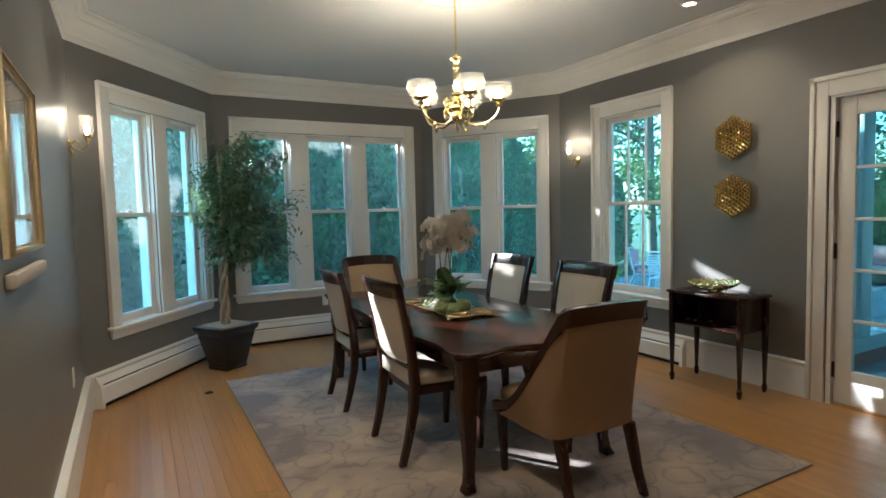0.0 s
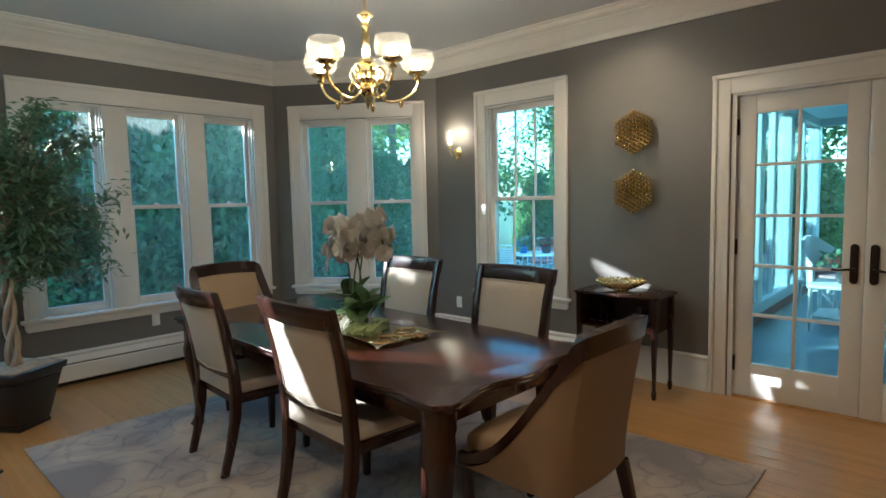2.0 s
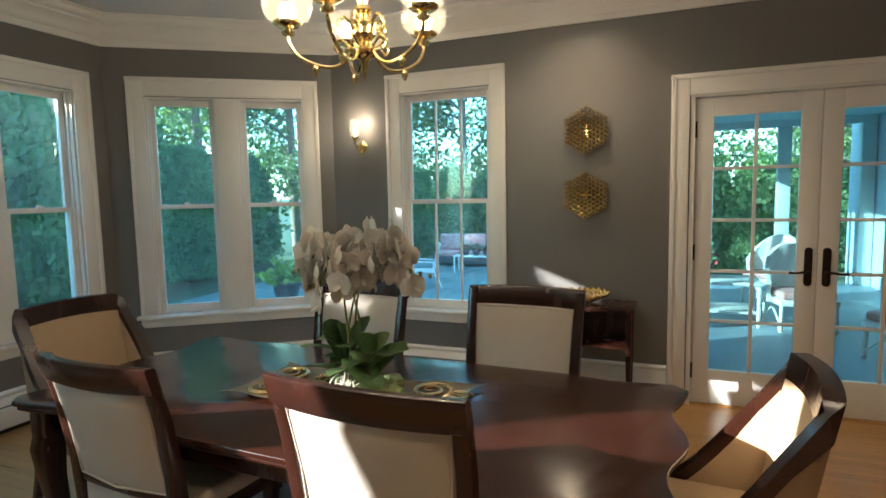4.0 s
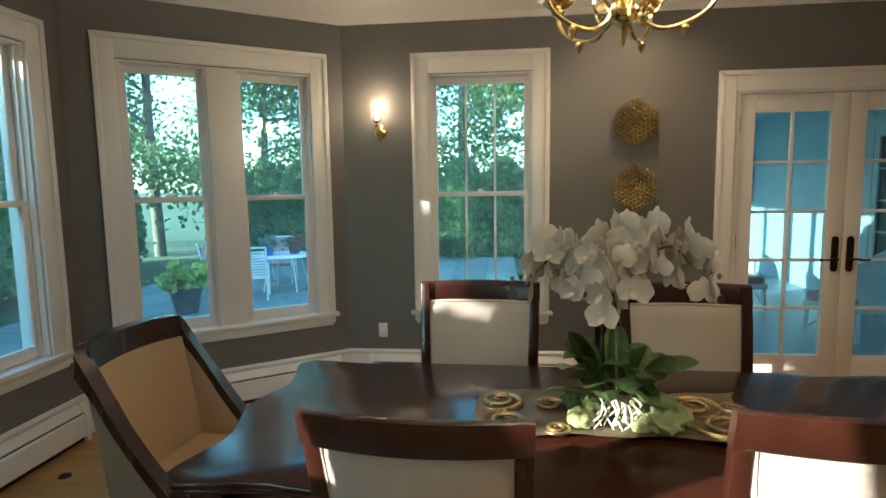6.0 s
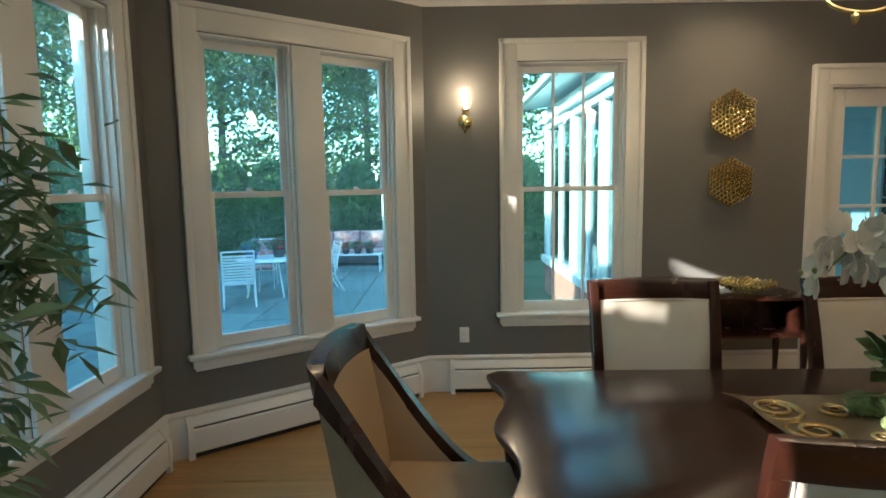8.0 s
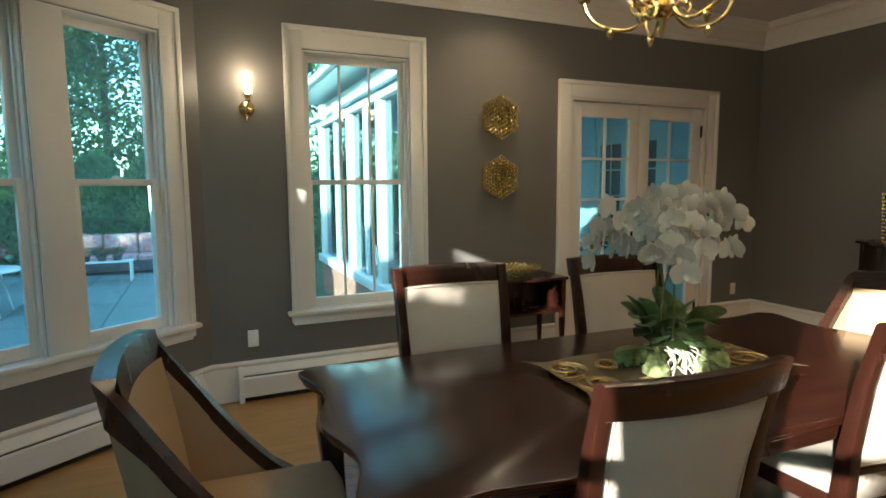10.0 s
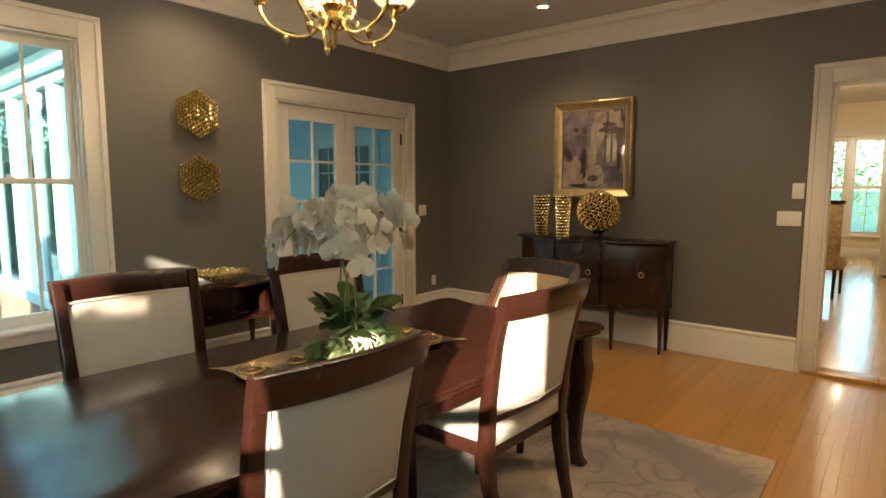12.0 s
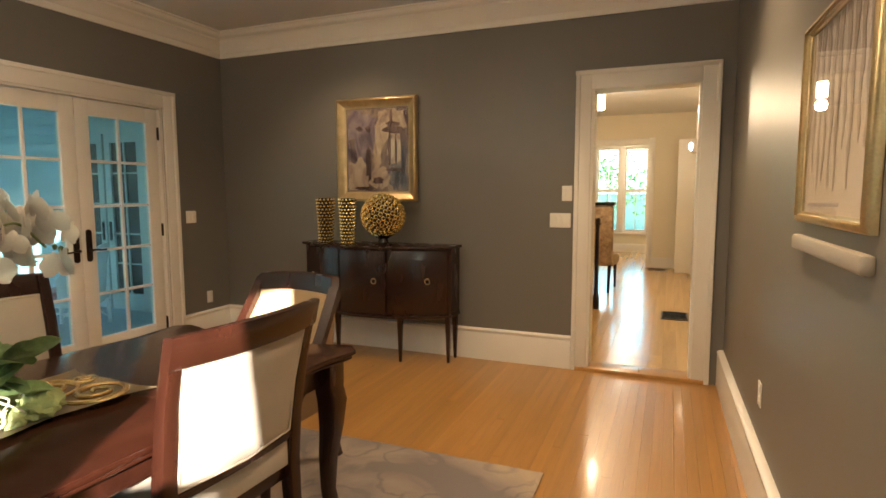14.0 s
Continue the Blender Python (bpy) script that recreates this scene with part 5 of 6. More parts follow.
flower = None
for sx, sy, tx, ty, tz in ((0.02, -0.02, 0.05, 0.27, 0.50), (0.0, 0.03, 0.0, -0.25, 0.52), (-0.03, 0.0, -0.08, 0.10, 0.46), (0.03, 0.02, 0.10, -0.10, 0.54)):
    line = curve([(sx, sy, 0.08), (sx * 1.3, sy * 1.5 + ty * 0.08, 0.28), (sx + (tx - sx) * 0.35, sy + (ty - sy) * 0.3, 0.50), (tx * 0.8, ty * 0.65, tz + 0.06), (tx, ty, tz - 0.02)], 8)
    stem = part("stem", tube(line, 0.0042, 7), M["stem"], orc)
    for k in range(27):
        p = line[min(len(line) - 1, 15 + (k * 16) // 26 + k % 2)]
        p = Vector(p) + Vector((0.17 * (rng.random() - 0.5), 0.17 * (rng.random() - 0.5), 0.19 * (rng.random() - 0.55)))
        q = math.atan2(p.y, p.x) + 1.2 * (rng.random() - 0.5) if k % 3 else 360 * rng.random()
        d = Vector((math.cos(q), math.sin(q), 0.5 * rng.random() - 0.25)).normalized()
        m_ = Matrix.Translation(p) @ d.to_track_quat("Z", "Y").to_matrix().to_4x4() @ Matrix.Rotation(radians(40 * (rng.random() - 0.5)), 4, "Z") @ Matrix.Scale(0.88 + 0.35 * rng.random(), 4)
        if flower is None:
            fl = part("blossom", blossom_bm(), M["petal"], orc, "white orchid blossom")
            flower = fl.data
        else:
            fl = new("blossom", flower)
            fl.parent = orc
        fl.matrix_basis = m_
    for k in range(3):
        b_ = part("bud", moved(lathe([(0.0, 0.012), (0.007, 0.006), (0.008, 0.0), (0.005, -0.008), (0.0, -0.012)], 10), Matrix.Translation(Vector(line[-1]) + Vector((0.02 * k - 0.02, 0.03 * math.copysign(1, ty) * (k + 0.5), -0.01 * k)))), M["stem"], orc)

# ---- ficus in its pot ----
fx = thing("potted_ficus", pose(1.03, 5.80, 0), "tall ficus with a braided trunk in a square black pot", "plant")
pot = []
for z0, z1, a, b in ((0.0, 0.03, 0.125, 0.125), (0.03, 0.05, 0.12, 0.125), (0.05, 0.34, 0.125, 0.185), (0.34, 0.365, 0.185, 0.192), (0.365, 0.415, 0.205, 0.215)):
    bm = bmesh.new()
    lo = [bm.verts.new((sx * a, sy * a, z0)) for sx, sy in ((-1, -1), (1, -1), (1, 1), (-1, 1))]
    hi = [bm.verts.new((sx * b, sy * b, z1)) for sx, sy in ((-1, -1), (1, -1), (1, 1), (-1, 1))]
    bm.faces.new(lo[::-1])
    bm.faces.new(hi)
    for k in range(4):
        bm.faces.new((lo[k], lo[(k + 1) % 4], hi[(k + 1) % 4], hi[k]))
    bmesh.ops.bevel(bm, geom=bm.edges[:], offset=0.006, segments=2, profile=0.5, affect="EDGES")
    pot.append(bm)
part("pot", moved(join(*pot), Matrix.Rotation(radians(33), 4, "Z")), M["pot"], fx, "square black glazed pot")
part("soil", moved(box(-0.18, 0.18, -0.18, 0.18, 0.40, 0.425, 0.01), Matrix.Rotation(radians(33), 4, "Z")), M["bark"], fx, "dry moss over the soil")
for k in range(3):
    q0 = 2.1 * k
    pts = [(0.034 * (1 - 0.25 * t / 12) * math.cos(q0 + 0.55 * t), 0.034 * math.sin(q0 + 0.55 * t) + 0.03 * math.sin(t / 4), 0.41 + 0.055 * t) for t in range(15)]
    part("trunk", tube(pts, [0.021 - 0.0006 * t for t in range(15)], 8), M["bark"], fx)
rng = random.Random(3)
tips = []
for k in range(44):
    q, up = 2 * math.pi * rng.random(), rng.random()
    r = (0.14 + 0.34 * rng.random()) * (1 - 0.5 * up ** 2)
    end = Vector((r * 1.1 * math.cos(q) + 0.25, 0.5 * r * math.sin(q) + 0.17, 0.98 + 1.20 * up))
    start = Vector((0, 0, 0.95 + 0.75 * up * 0.7))
    mid_ = start.lerp(end, 0.5) + Vector((0, 0, 0.05))
    part("branch", tube(curve([start, mid_, end], 4), [0.008, 0.0075, 0.007, 0.006, 0.005, 0.0045, 0.004, 0.0035, 0.003], 5), M["bark"], fx)
    tips += [start.lerp(mid_, 0.7), mid_, mid_.lerp(end, 0.5), end, end]
part("trunk", tube([(0, 0, 1.1), (0.01, 0.01, 1.5), (0.0, 0.02, 2.05)], [0.02, 0.013, 0.006], 7), M["bark"], fx)
verts, faces = [], []
for k in range(7000):
    c0 = tips[rng.randrange(len(tips))]
    p = c0 + Vector((rng.gauss(0, 0.062), rng.gauss(0, 0.055), rng.gauss(0, 0.062)))
    q, tilt = 2 * math.pi * rng.random(), rng.uniform(-0.9, 0.35)
    d = Vector((math.cos(q) * math.cos(tilt), math.sin(q) * math.cos(tilt), math.sin(tilt)))
    s_ = d.cross(Vector((0, 0, 1))).normalized()
    s_ = (s_ + Vector((0, 0, rng.uniform(-0.7, 0.7)))).normalized()
    L_, W_ = rng.uniform(0.06, 0.10), rng.uniform(0.010, 0.016)
    b0 = len(verts)
    verts += [p, p + d * L_ * 0.5 + s_ * W_, p + d * L_ - Vector((0, 0, 0.012)), p + d * L_ * 0.5 - s_ * W_]
    faces.append((b0, b0 + 1, b0 + 2, b0 + 3))
me = bpy.data.meshes.new("leaves")
me.from_pydata(verts, [], faces)
me.materials.append(M["leaf"])
lv = new("leaves", me)
lv.parent = fx
tagged(lv, "mass of slender green leaves", kind="stuff")

# round pipe covers in the floor by the heaters
for x, y in ((0.78, 5.05), (3.05, 6.35)):
    cv = tagged(part("pipe_escutcheon", moved(lathe([(0.0, 0.004), (0.014, 0.004), (0.016, 0.007), (0.030, 0.006), (0.034, 0.0)], 20), Matrix.Translation((x, y, 0.0))), M["bronze"]), "round bronze pipe cover in the wooden floor", "pipe cover", "pipe covers")


# ---- the hall beyond the doorway ----
HF = 0.02
floor_hall = tagged(part("floor_hall", box(-0.12, 2.9, -9.3, -0.17, -0.08, HF - 0.014), M["pine"], smooth=False), "pale pine board floor of the hall", "floor", kind="structure")


def hall_wall(name, bm):
    return tagged(part(name, bm, M["cream"], smooth=False), "cream painted hall wall", "wall", kind="structure")


hall_wall("wall_hall_west", join(box(-0.12, 0.03, -6.1, -0.17, 0, 2.85), box(-0.12, 0.03, -9.3, -7.3, 0, 2.85), box(-0.12, 0.03, -7.3, -6.1, 2.2, 2.85)))
hall_wall("wall_hall_far", join(box(0.03, 0.80, -6.75, -6.6, 0, 2.85), box(2.0, 2.9, -6.75, -6.6, 0, 2.85), box(0.80, 2.0, -6.75, -6.6, 2.3, 2.85)))
hall_wall("wall_hall_east", box(2.75, 2.9, -9.3, -0.17, 0, 2.85))
hall_wall("wall_hall_end", join(box(-0.12, 0.90, -9.45, -9.3, 0, 2.85), box(2.05, 2.9, -9.45, -9.3, 0, 2.85), box(0.9, 2.05, -9.45, -9.3, 0, 0.50), box(0.9, 2.05, -9.45, -9.3, 2.45, 2.85)))
hall_wall("wall_side_room", join(box(-2.2, -0.12, -9.3, -9.2, 0, 2.85), box(-2.3, -2.2, -9.3, -4.5, 0, 2.85), box(-2.2, -0.12, -4.6, -4.5, 0, 2.85), box(-2.3, -0.12, -9.3, -4.5, -0.08, 0.0)))
tagged(part("ceiling_hall", box(-2.3, 2.9, -9.45, -0.1, 2.85, 2.97), M["ceiling"], smooth=False), "plain white hall ceiling", "ceiling", kind="structure")
hw_ = thing("window_5", pose(0, 0, 0), "tall white double-hung window pair at the hall's end", "window", kind="structure")
part("casing", join(box(0.80, 0.90, -9.3, -9.275, 0.44, 2.56, 0.004), box(2.05, 2.15, -9.3, -9.275, 0.44, 2.56, 0.004), box(0.90, 2.05, -9.3, -9.275, 2.45, 2.56, 0.004), box(0.78, 2.17, -9.3, -9.24, 0.44, 0.48, 0.006), box(1.42, 1.53, -9.42, -9.28, 0.5, 2.45, 0.004)), M["white"], hw_)
for a, b in ((0.90, 1.42), (1.53, 2.05)):
    for z0, z1, y in ((0.5, 1.47, -9.36), (1.45, 2.45, -9.40)):
        sash = part("sash", join(box(a, a + 0.045, y - 0.015, y + 0.015, z0, z1), box(b - 0.045, b, y - 0.015, y + 0.015, z0, z1), box(a + 0.045, b - 0.045, y - 0.015, y + 0.015, z0, z0 + 0.045), box(a + 0.045, b - 0.045, y - 0.015, y + 0.015, z1 - 0.045, z1)), M["white"], hw_)
        part("muntin", box((a + b) / 2 - 0.008, (a + b) / 2 + 0.008, y - 0.01, y + 0.01, z0 + 0.045, z1 - 0.045), M["white"], sash)
        g = part("pane", box(a + 0.04, b - 0.04, y - 0.002, y + 0.002, z0 + 0.04, z1 - 0.04), M["glass"], sash, smooth=False)
        g.visible_shadow = False
tagged(part("hall_trim", join(box(0.70, 0.80, -6.6, -6.575, HF, 2.41, 0.004), box(0.80, 2.0, -6.6, -6.575, 2.30, 2.41, 0.004), box(0.025, 0.30, -6.12, -6.0, HF, 2.32, 0.006), box(0.03, 0.048, -6.0, -0.19, HF, 0.21, 0.003), box(0.048, 0.70, -6.6, -6.58, HF, 0.21, 0.003), box(0.03, 2.75, -9.3, -9.28, HF, 0.21, 0.003), box(0.03, 0.055, -7.4, -7.3, HF, 2.3, 0.003)), M["white"]), "white painted trim and baseboards in the hall", "trim", kind="structure")
for x0, x1, y0, y1 in ((0.17, 0.46, -2.52, -2.08), (0.45, 0.75, -6.45, -6.2)):
    v = thing("floor_register", pose((x0 + x1) / 2, (y0 + y1) / 2, HF), "dark metal floor register set in the boards", "register", "floor registers")
    w, d = (x1 - x0) / 2, (y1 - y0) / 2
    part("frame", join(box(-w, w, -d, -d + 0.02, 0, 0.008), box(-w, w, d - 0.02, d, 0, 0.008), box(-w, -w + 0.02, -d + 0.02, d - 0.02, 0, 0.008), box(w - 0.02, w, -d + 0.02, d - 0.02, 0, 0.008), box(-w + 0.02, w - 0.02, -d + 0.02, d - 0.02, 0, 0.002)), M["bronze"], v)
    for k in range(9):
        y = -d + 0.03 + (2 * d - 0.06) * k / 8
        part("slat", box(-w + 0.02, w - 0.02, y - 0.005, y + 0.005, 0.002, 0.007), M["bronze"], v)
hl = thing("hall_ceiling_lamp", pose(1.30, -3.2, 0), "small lit brass and glass ceiling lantern in the hall", "lamp")
part("stem", join(tube([(0, 0, 2.85), (0, 0, 2.70)], 0.008, 8), lathe([(0.0, 2.85), (0.05, 2.85), (0.05, 2.84), (0.0, 2.83)], 20), lathe([(0.0, 2.70), (0.06, 2.69), (0.062, 2.68), (0.0, 2.68)], 20), lathe([(0.06, 2.50), (0.062, 2.49), (0.0, 2.485)], 20)), M["brass"], hl)
part("shade", lathe([(0.055, 2.50), (0.055, 2.68)], 20, False), M["bulb"], hl, "glowing frosted glass cylinder")
lamp("hall_lamp", "POINT", (1.30, -3.2, 2.42), HALL_WATTS, 0.06)
# a bare point light with no fixture, added to brighten the hall's far end
lamp("hall_lamp", "POINT", (1.30, -7.9, 2.5), HALL_WATTS * 0.6, 0.06)
ws = thing("hall_sconce", pose(0.05, -5.1, 2.05), "small brass wall sconce with a lit bulb", "sconce")
part("arm", join(tube(curve([(0, 0, 0), (0.06, 0, -0.03), (0.09, 0, 0.02)], 5), 0.007, 7), box(-0.004, 0.012, -0.04, 0.04, -0.07, 0.07, 0.004)), M["brass"], ws)
part("bulb", moved(lathe([(0.0, 0.12), (0.02, 0.10), (0.026, 0.06), (0.015, 0.0)], 14), Matrix.Translation((0.09, 0, 0.02))), M["bulb"], ws, "lit bulb")
M["pattern"] = mat("patterned_tapestry", (0.30, 0.17, 0.09), 0.85, vary=0.5, size=16, fine=60, bump=0.2, second=(0.55, 0.42, 0.26))
hc = thing("tapestry_chair", pose(1.36, -3.9, HF, 0, 0, 176), "high-backed chair in brown patterned fabric", "chair")
part("backrest", box(-0.25, 0.25, -0.30, -0.20, 0.40, 1.22, 0.03, 3), M["pattern"], hc)
part("seat", box(-0.26, 0.26, -0.22, 0.28, 0.36, 0.50, 0.03, 3), M["pattern"], hc)
part("crest_rail", box(-0.27, 0.27, -0.31, -0.19, 1.222, 1.27, 0.012), M["dark"], hc)
for sx in (-1, 1):
    part("leg", bar([((sx * 0.21, -0.32, 0), 0.035, 0.035), ((sx * 0.21, -0.25, 0.38), 0.045, 0.045)], 0.004), M["dark"], hc)
    part("leg", bar([((sx * 0.21, 0.24, 0), 0.03, 0.03), ((sx * 0.21, 0.24, 0.38), 0.045, 0.045)], 0.004), M["dark"], hc)
nw = thing("newel_post", pose(1.20, -2.4, HF), "slender dark wooden newel post with a turned cap", "post")
part("shaft", bar([((0, 0, 0), 0.075, 0.075), ((0, 0, 0.16), 0.075, 0.075), ((0, 0, 0.18), 0.05, 0.05), ((0, 0, 1.02), 0.045, 0.045)], 0.006), M["dark"], nw)
part("cap", lathe([(0.0, 1.02), (0.036, 1.02), (0.04, 1.035), (0.028, 1.05), (0.036, 1.075), (0.022, 1.10), (0.0, 1.105)], 16), M["dark"], nw)

# ---- the garden ----
GZ = -0.55
M["soil"] = mat("garden_soil_and_lawn", (0.045, 0.06, 0.025), 0.95, vary=0.4, size=0.6, fine=25, bump=0.5, second=(0.06, 0.10, 0.03))
M["stone"] = mat("bluestone_paver", (0.17, 0.21, 0.20), 0.75, vary=0.18, size=2.5, fine=40, bump=0.25, rand=0.18)
M["needle"] = mat("arborvitae_spray", (0.155, 0.275, 0.125), 0.6, vary=0.3, size=1.3, fine=14, bump=0.0, second=(0.29, 0.41, 0.19))
leafy(M["needle"], 0.55)
M["tree_leaf"] = mat("deciduous_leaf", (0.12, 0.20, 0.07), 0.55, vary=0.4, size=0.7, fine=14, bump=0.0, second=(0.24, 0.32, 0.11))
leafy(M["tree_leaf"], 0.45)
M["trunk"] = mat("grey_brown_bark", (0.14, 0.11, 0.085), 0.9, vary=0.35, size=4, fine=30, bump=0.6, stretch=(1, 1, 0.3))
M["porch_white"] = mat("porch_white_paint", (0.56, 0.62, 0.62), 0.4, vary=0.05, size=2, fine=60, bump=0.05)
M["porch_floor"] = mat("grey_porch_paint", (0.26, 0.33, 0.38), 0.4, vary=0.1, size=1.5, fine=40, bump=0.08)
M["porch_ceiling"] = mat("pale_blue_porch_ceiling", (0.50, 0.62, 0.70), 0.5, vary=0.05, size=1.5, fine=40, bump=0.05)
M["screen"] = glass_mat("dark_screen_glass", (0.66, 0.70, 0.72), 1.1)
M["wicker"] = mat("white_wicker", (0.72, 0.72, 0.70), 0.6, vary=0.12, size=30, fine=160, bump=0.5)
M["floral"] = mat("red_floral_cushion", (0.55, 0.50, 0.46), 0.8, vary=0.1, size=11, fine=40, bump=0.1, second=(0.42, 0.06, 0.07))
M["red"] = mat("red_flower", (0.42, 0.035, 0.045), 0.6, vary=0.4, size=20, fine=60, bump=0.1)
M["blue"] = mat("blue_glaze", (0.05, 0.14, 0.34), 0.3, vary=0.2, size=8, fine=60, bump=0.05)
M["clay"] = mat("dark_clay_pot", (0.06, 0.055, 0.055), 0.6, vary=0.3, size=8, fine=60, bump=0.1)
M["lime"] = mat("lime_leaf", (0.28, 0.34, 0.06), 0.5, vary=0.3, size=12, fine=50, bump=0.1)
M["brick"] = mat("red_brick", (0.27, 0.12, 0.085), 0.85, vary=0.3, size=8, fine=60, bump=0.4)
gb = bmesh.new()
bmesh.ops.create_grid(gb, x_segments=4, y_segments=4, size=600)
tagged(part("ground", moved(gb, Matrix.Translation((0, 0, GZ - 0.03))), M["soil"], smooth=False), "lawn and dark garden soil round the house", "ground", kind="structure")


def foliage(n, place, size, seed, material, name="crown", aspect=0.5):
    """A crown of many small leaf quads; place(rng) gives a point and an outward way."""
    r, vs, fs = random.Random(seed), [], []
    for _ in range(n):
        p, out = place(r)
        d = (out + Vector((r.gauss(0, 0.6), r.gauss(0, 0.6), r.gauss(0, 0.6)))).normalized()
        s = d.cross(Vector((r.gauss(0, 1), r.gauss(0, 1), r.gauss(0, 1)))).normalized()
        a = size * r.uniform(0.6, 1.4)
        b = len(vs)
        vs += [p, p + d * a * 0.5 + s * a * aspect, p + d * a, p + d * a * 0.5 - s * a * aspect]
        fs.append((b, b + 1, b + 2, b + 3))
    me = bpy.data.meshes.new(name)
    me.from_pydata(vs, [], fs)
    me.materials.append(material)
    return me


def arborvitae(x, y, seed):
    t = thing("arborvitae", pose(x, y, GZ - 0.03), "dense green arborvitae in a clipped garden hedge", "tree", "hedge trees")
    part("trunk", tube([(0, 0, 0), (0.02, 0, 1.0), (0, 0.02, 2.9)], [0.09, 0.06, 0.02], 8), M["trunk"], t)

    def place(r):
        u = r.random() ** 0.8
        z = 0.15 + 3.35 * u
        rad = 0.86 * (1 - u ** 2.2) ** 0.6 + 0.06
        q = r.uniform(0, 2 * math.pi)
        lump = 1 + 0.20 * noise.noise(Vector((2.2 * math.cos(q), 2.2 * math.sin(q), 1.9 * z + seed)))
        rr = rad * lump * r.uniform(0.72, 1.04)
        return Vector((rr * math.cos(q), rr * math.sin(q), z)), Vector((0.6 * math.cos(q), 0.6 * math.sin(q), 0.75))
    ob = new("crown", foliage(13000, place, 0.115, seed, M["needle"], aspect=0.30))
    ob.parent = t
    core = part("inner_growth", lathe([(0.0, 0.1)] + [((0.86 * (1 - (k / 12) ** 2.2) ** 0.6 + 0.04) * 0.70, 0.12 + 3.2 * k / 12) for k in range(12)] + [(0.0, 3.3)], 18), M["needle"], t)
    for v in core.data.vertices:
        v.co *= 1 + 0.10 * noise.noise(v.co * 2.7)
    return t


hedge = arborvitae(-5.2, 9.7, 4)
rng = random.Random(8)
for x, tall in ((-4.2, 1.0), (-3.4, 1.06), (-2.65, 1.07), (-1.9, 0.96), (-1.15, 1.02), (-0.4, 1.03), (0.42, 1.09), (1.15, 1.15), (1.85, 1.0), (2.6, 0.98), (3.4, 1.05), (4.3, 1.15)):
    h_ = copy_thing(hedge, pose(x, 9.7 + rng.uniform(-0.15, 0.15), GZ - 0.03, 0, 0, 360 * rng.random()))
    h_.scale = (1, 1, tall)
for k in range(9):
    h_ = copy_thing(hedge, pose(5.6 + 1.15 * k, 12.9 + 0.25 * k + rng.uniform(-0.3, 0.3), GZ - 0.03, 0, 0, 360 * rng.random()))
    h_.scale = (1.1, 1.1, (1.5, 1.62, 1.55, 1.4, 1.2, 1.0, 1.0, 1.0, 1.0)[k])
for k in range(13):
    copy_thing(hedge, pose(17.6 + rng.uniform(-0.4, 0.6), 12.6 - 1.25 * k, GZ - 0.6, 0, 0, 360 * rng.random()))

for k in range(12):
    h_ = copy_thing(hedge, pose(-7.5 + 1.35 * k, 16.2 + rng.uniform(-0.4, 0.4), GZ - 0.03, 0, 0, 360 * rng.random()))
    h_.scale = (1.35, 1.35, 1.36 + 0.06 * rng.random())


def tall_tree(x, y, seed, height, low=0.16):
    t = thing("garden_tree", pose(x, y, GZ - 0.03), "tall leafy tree with a bare lower trunk at the garden's edge", "tree", "garden trees")
    r = random.Random(seed)
    part("trunk", tube([(0, 0, 0), (0.08, 0.05, height * 0.3), (0.0, 0.1, height * 0.6), (0.1, 0, height * 0.95)], [0.19, 0.15, 0.11, 0.03], 10), M["trunk"], t)
    clumps = []
    for k in range(22):
        z0 = height * r.uniform(low, 0.85)
        q, ln = r.uniform(0, 2 * math.pi), height * r.uniform(0.12, 0.27)
        a = Vector((0.05, 0.05, z0))
        b = a + Vector((ln * math.cos(q), ln * math.sin(q), ln * r.uniform(0.05, 0.6)))
        m = a.lerp(b, 0.5) + Vector((0, 0, 0.12 * ln))
        part("limb", tube(curve([a, m, b], 3), [0.06, 0.052, 0.045, 0.038, 0.03, 0.022, 0.014], 6), M["trunk"], t)
        clumps += [m, b, b + Vector((r.gauss(0, 0.5), r.gauss(0, 0.5), r.gauss(0, 0.4))), a.lerp(b, 0.75) + Vector((r.gauss(0, 0.4), r.gauss(0, 0.4), r.gauss(0, 0.3)))]

    def place(rr):
        c = clumps[rr.randrange(len(clumps))]
        v = Vector((rr.gauss(0, 1), rr.gauss(0, 1), rr.gauss(0, 0.7)))
        return c + v * 0.46, v.normalized()
    ob = new("crown", foliage(8500, place, 0.14, seed, M["tree_leaf"]))
    ob.parent = t
    return t


tree = tall_tree(13.5, 15.5, 3, 10.0)
tree2 = tall_tree(20.5, 9.5, 9, 12.0)
for k, (x, y) in enumerate(((9.5, 17.5), (17.5, 15.0), (21.5, 13.0), (22.0, 5.5), (20.5, 2.5), (19.5, -1.0), (24.5, 8.0), (25.5, 16.5), (15.5, 19.5), (27.0, 2.0), (26.0, -4.0), (6.0, 19.0), (19.0, 19.0), (29.0, 11.0))):
    copy_thing((tree, tree2)[k % 2], pose(x, y, GZ - 0.03, 0, 0, 71 * k) @ Matrix.Diagonal((1, 1, 1, 1)))

# a tree added behind the hedge, its crown set to block sun from the orchids
yt = thing("young_tree", pose(-1.9, 10.85, GZ - 0.03), "added leafy tree behind the hedge that keeps sun off the orchids", "tree")
part("trunk", tube([(0, 0, 0), (0.05, 0, 2.4), (0.15, -0.05, 4.6)], [0.08, 0.06, 0.02], 8), M["trunk"], yt)
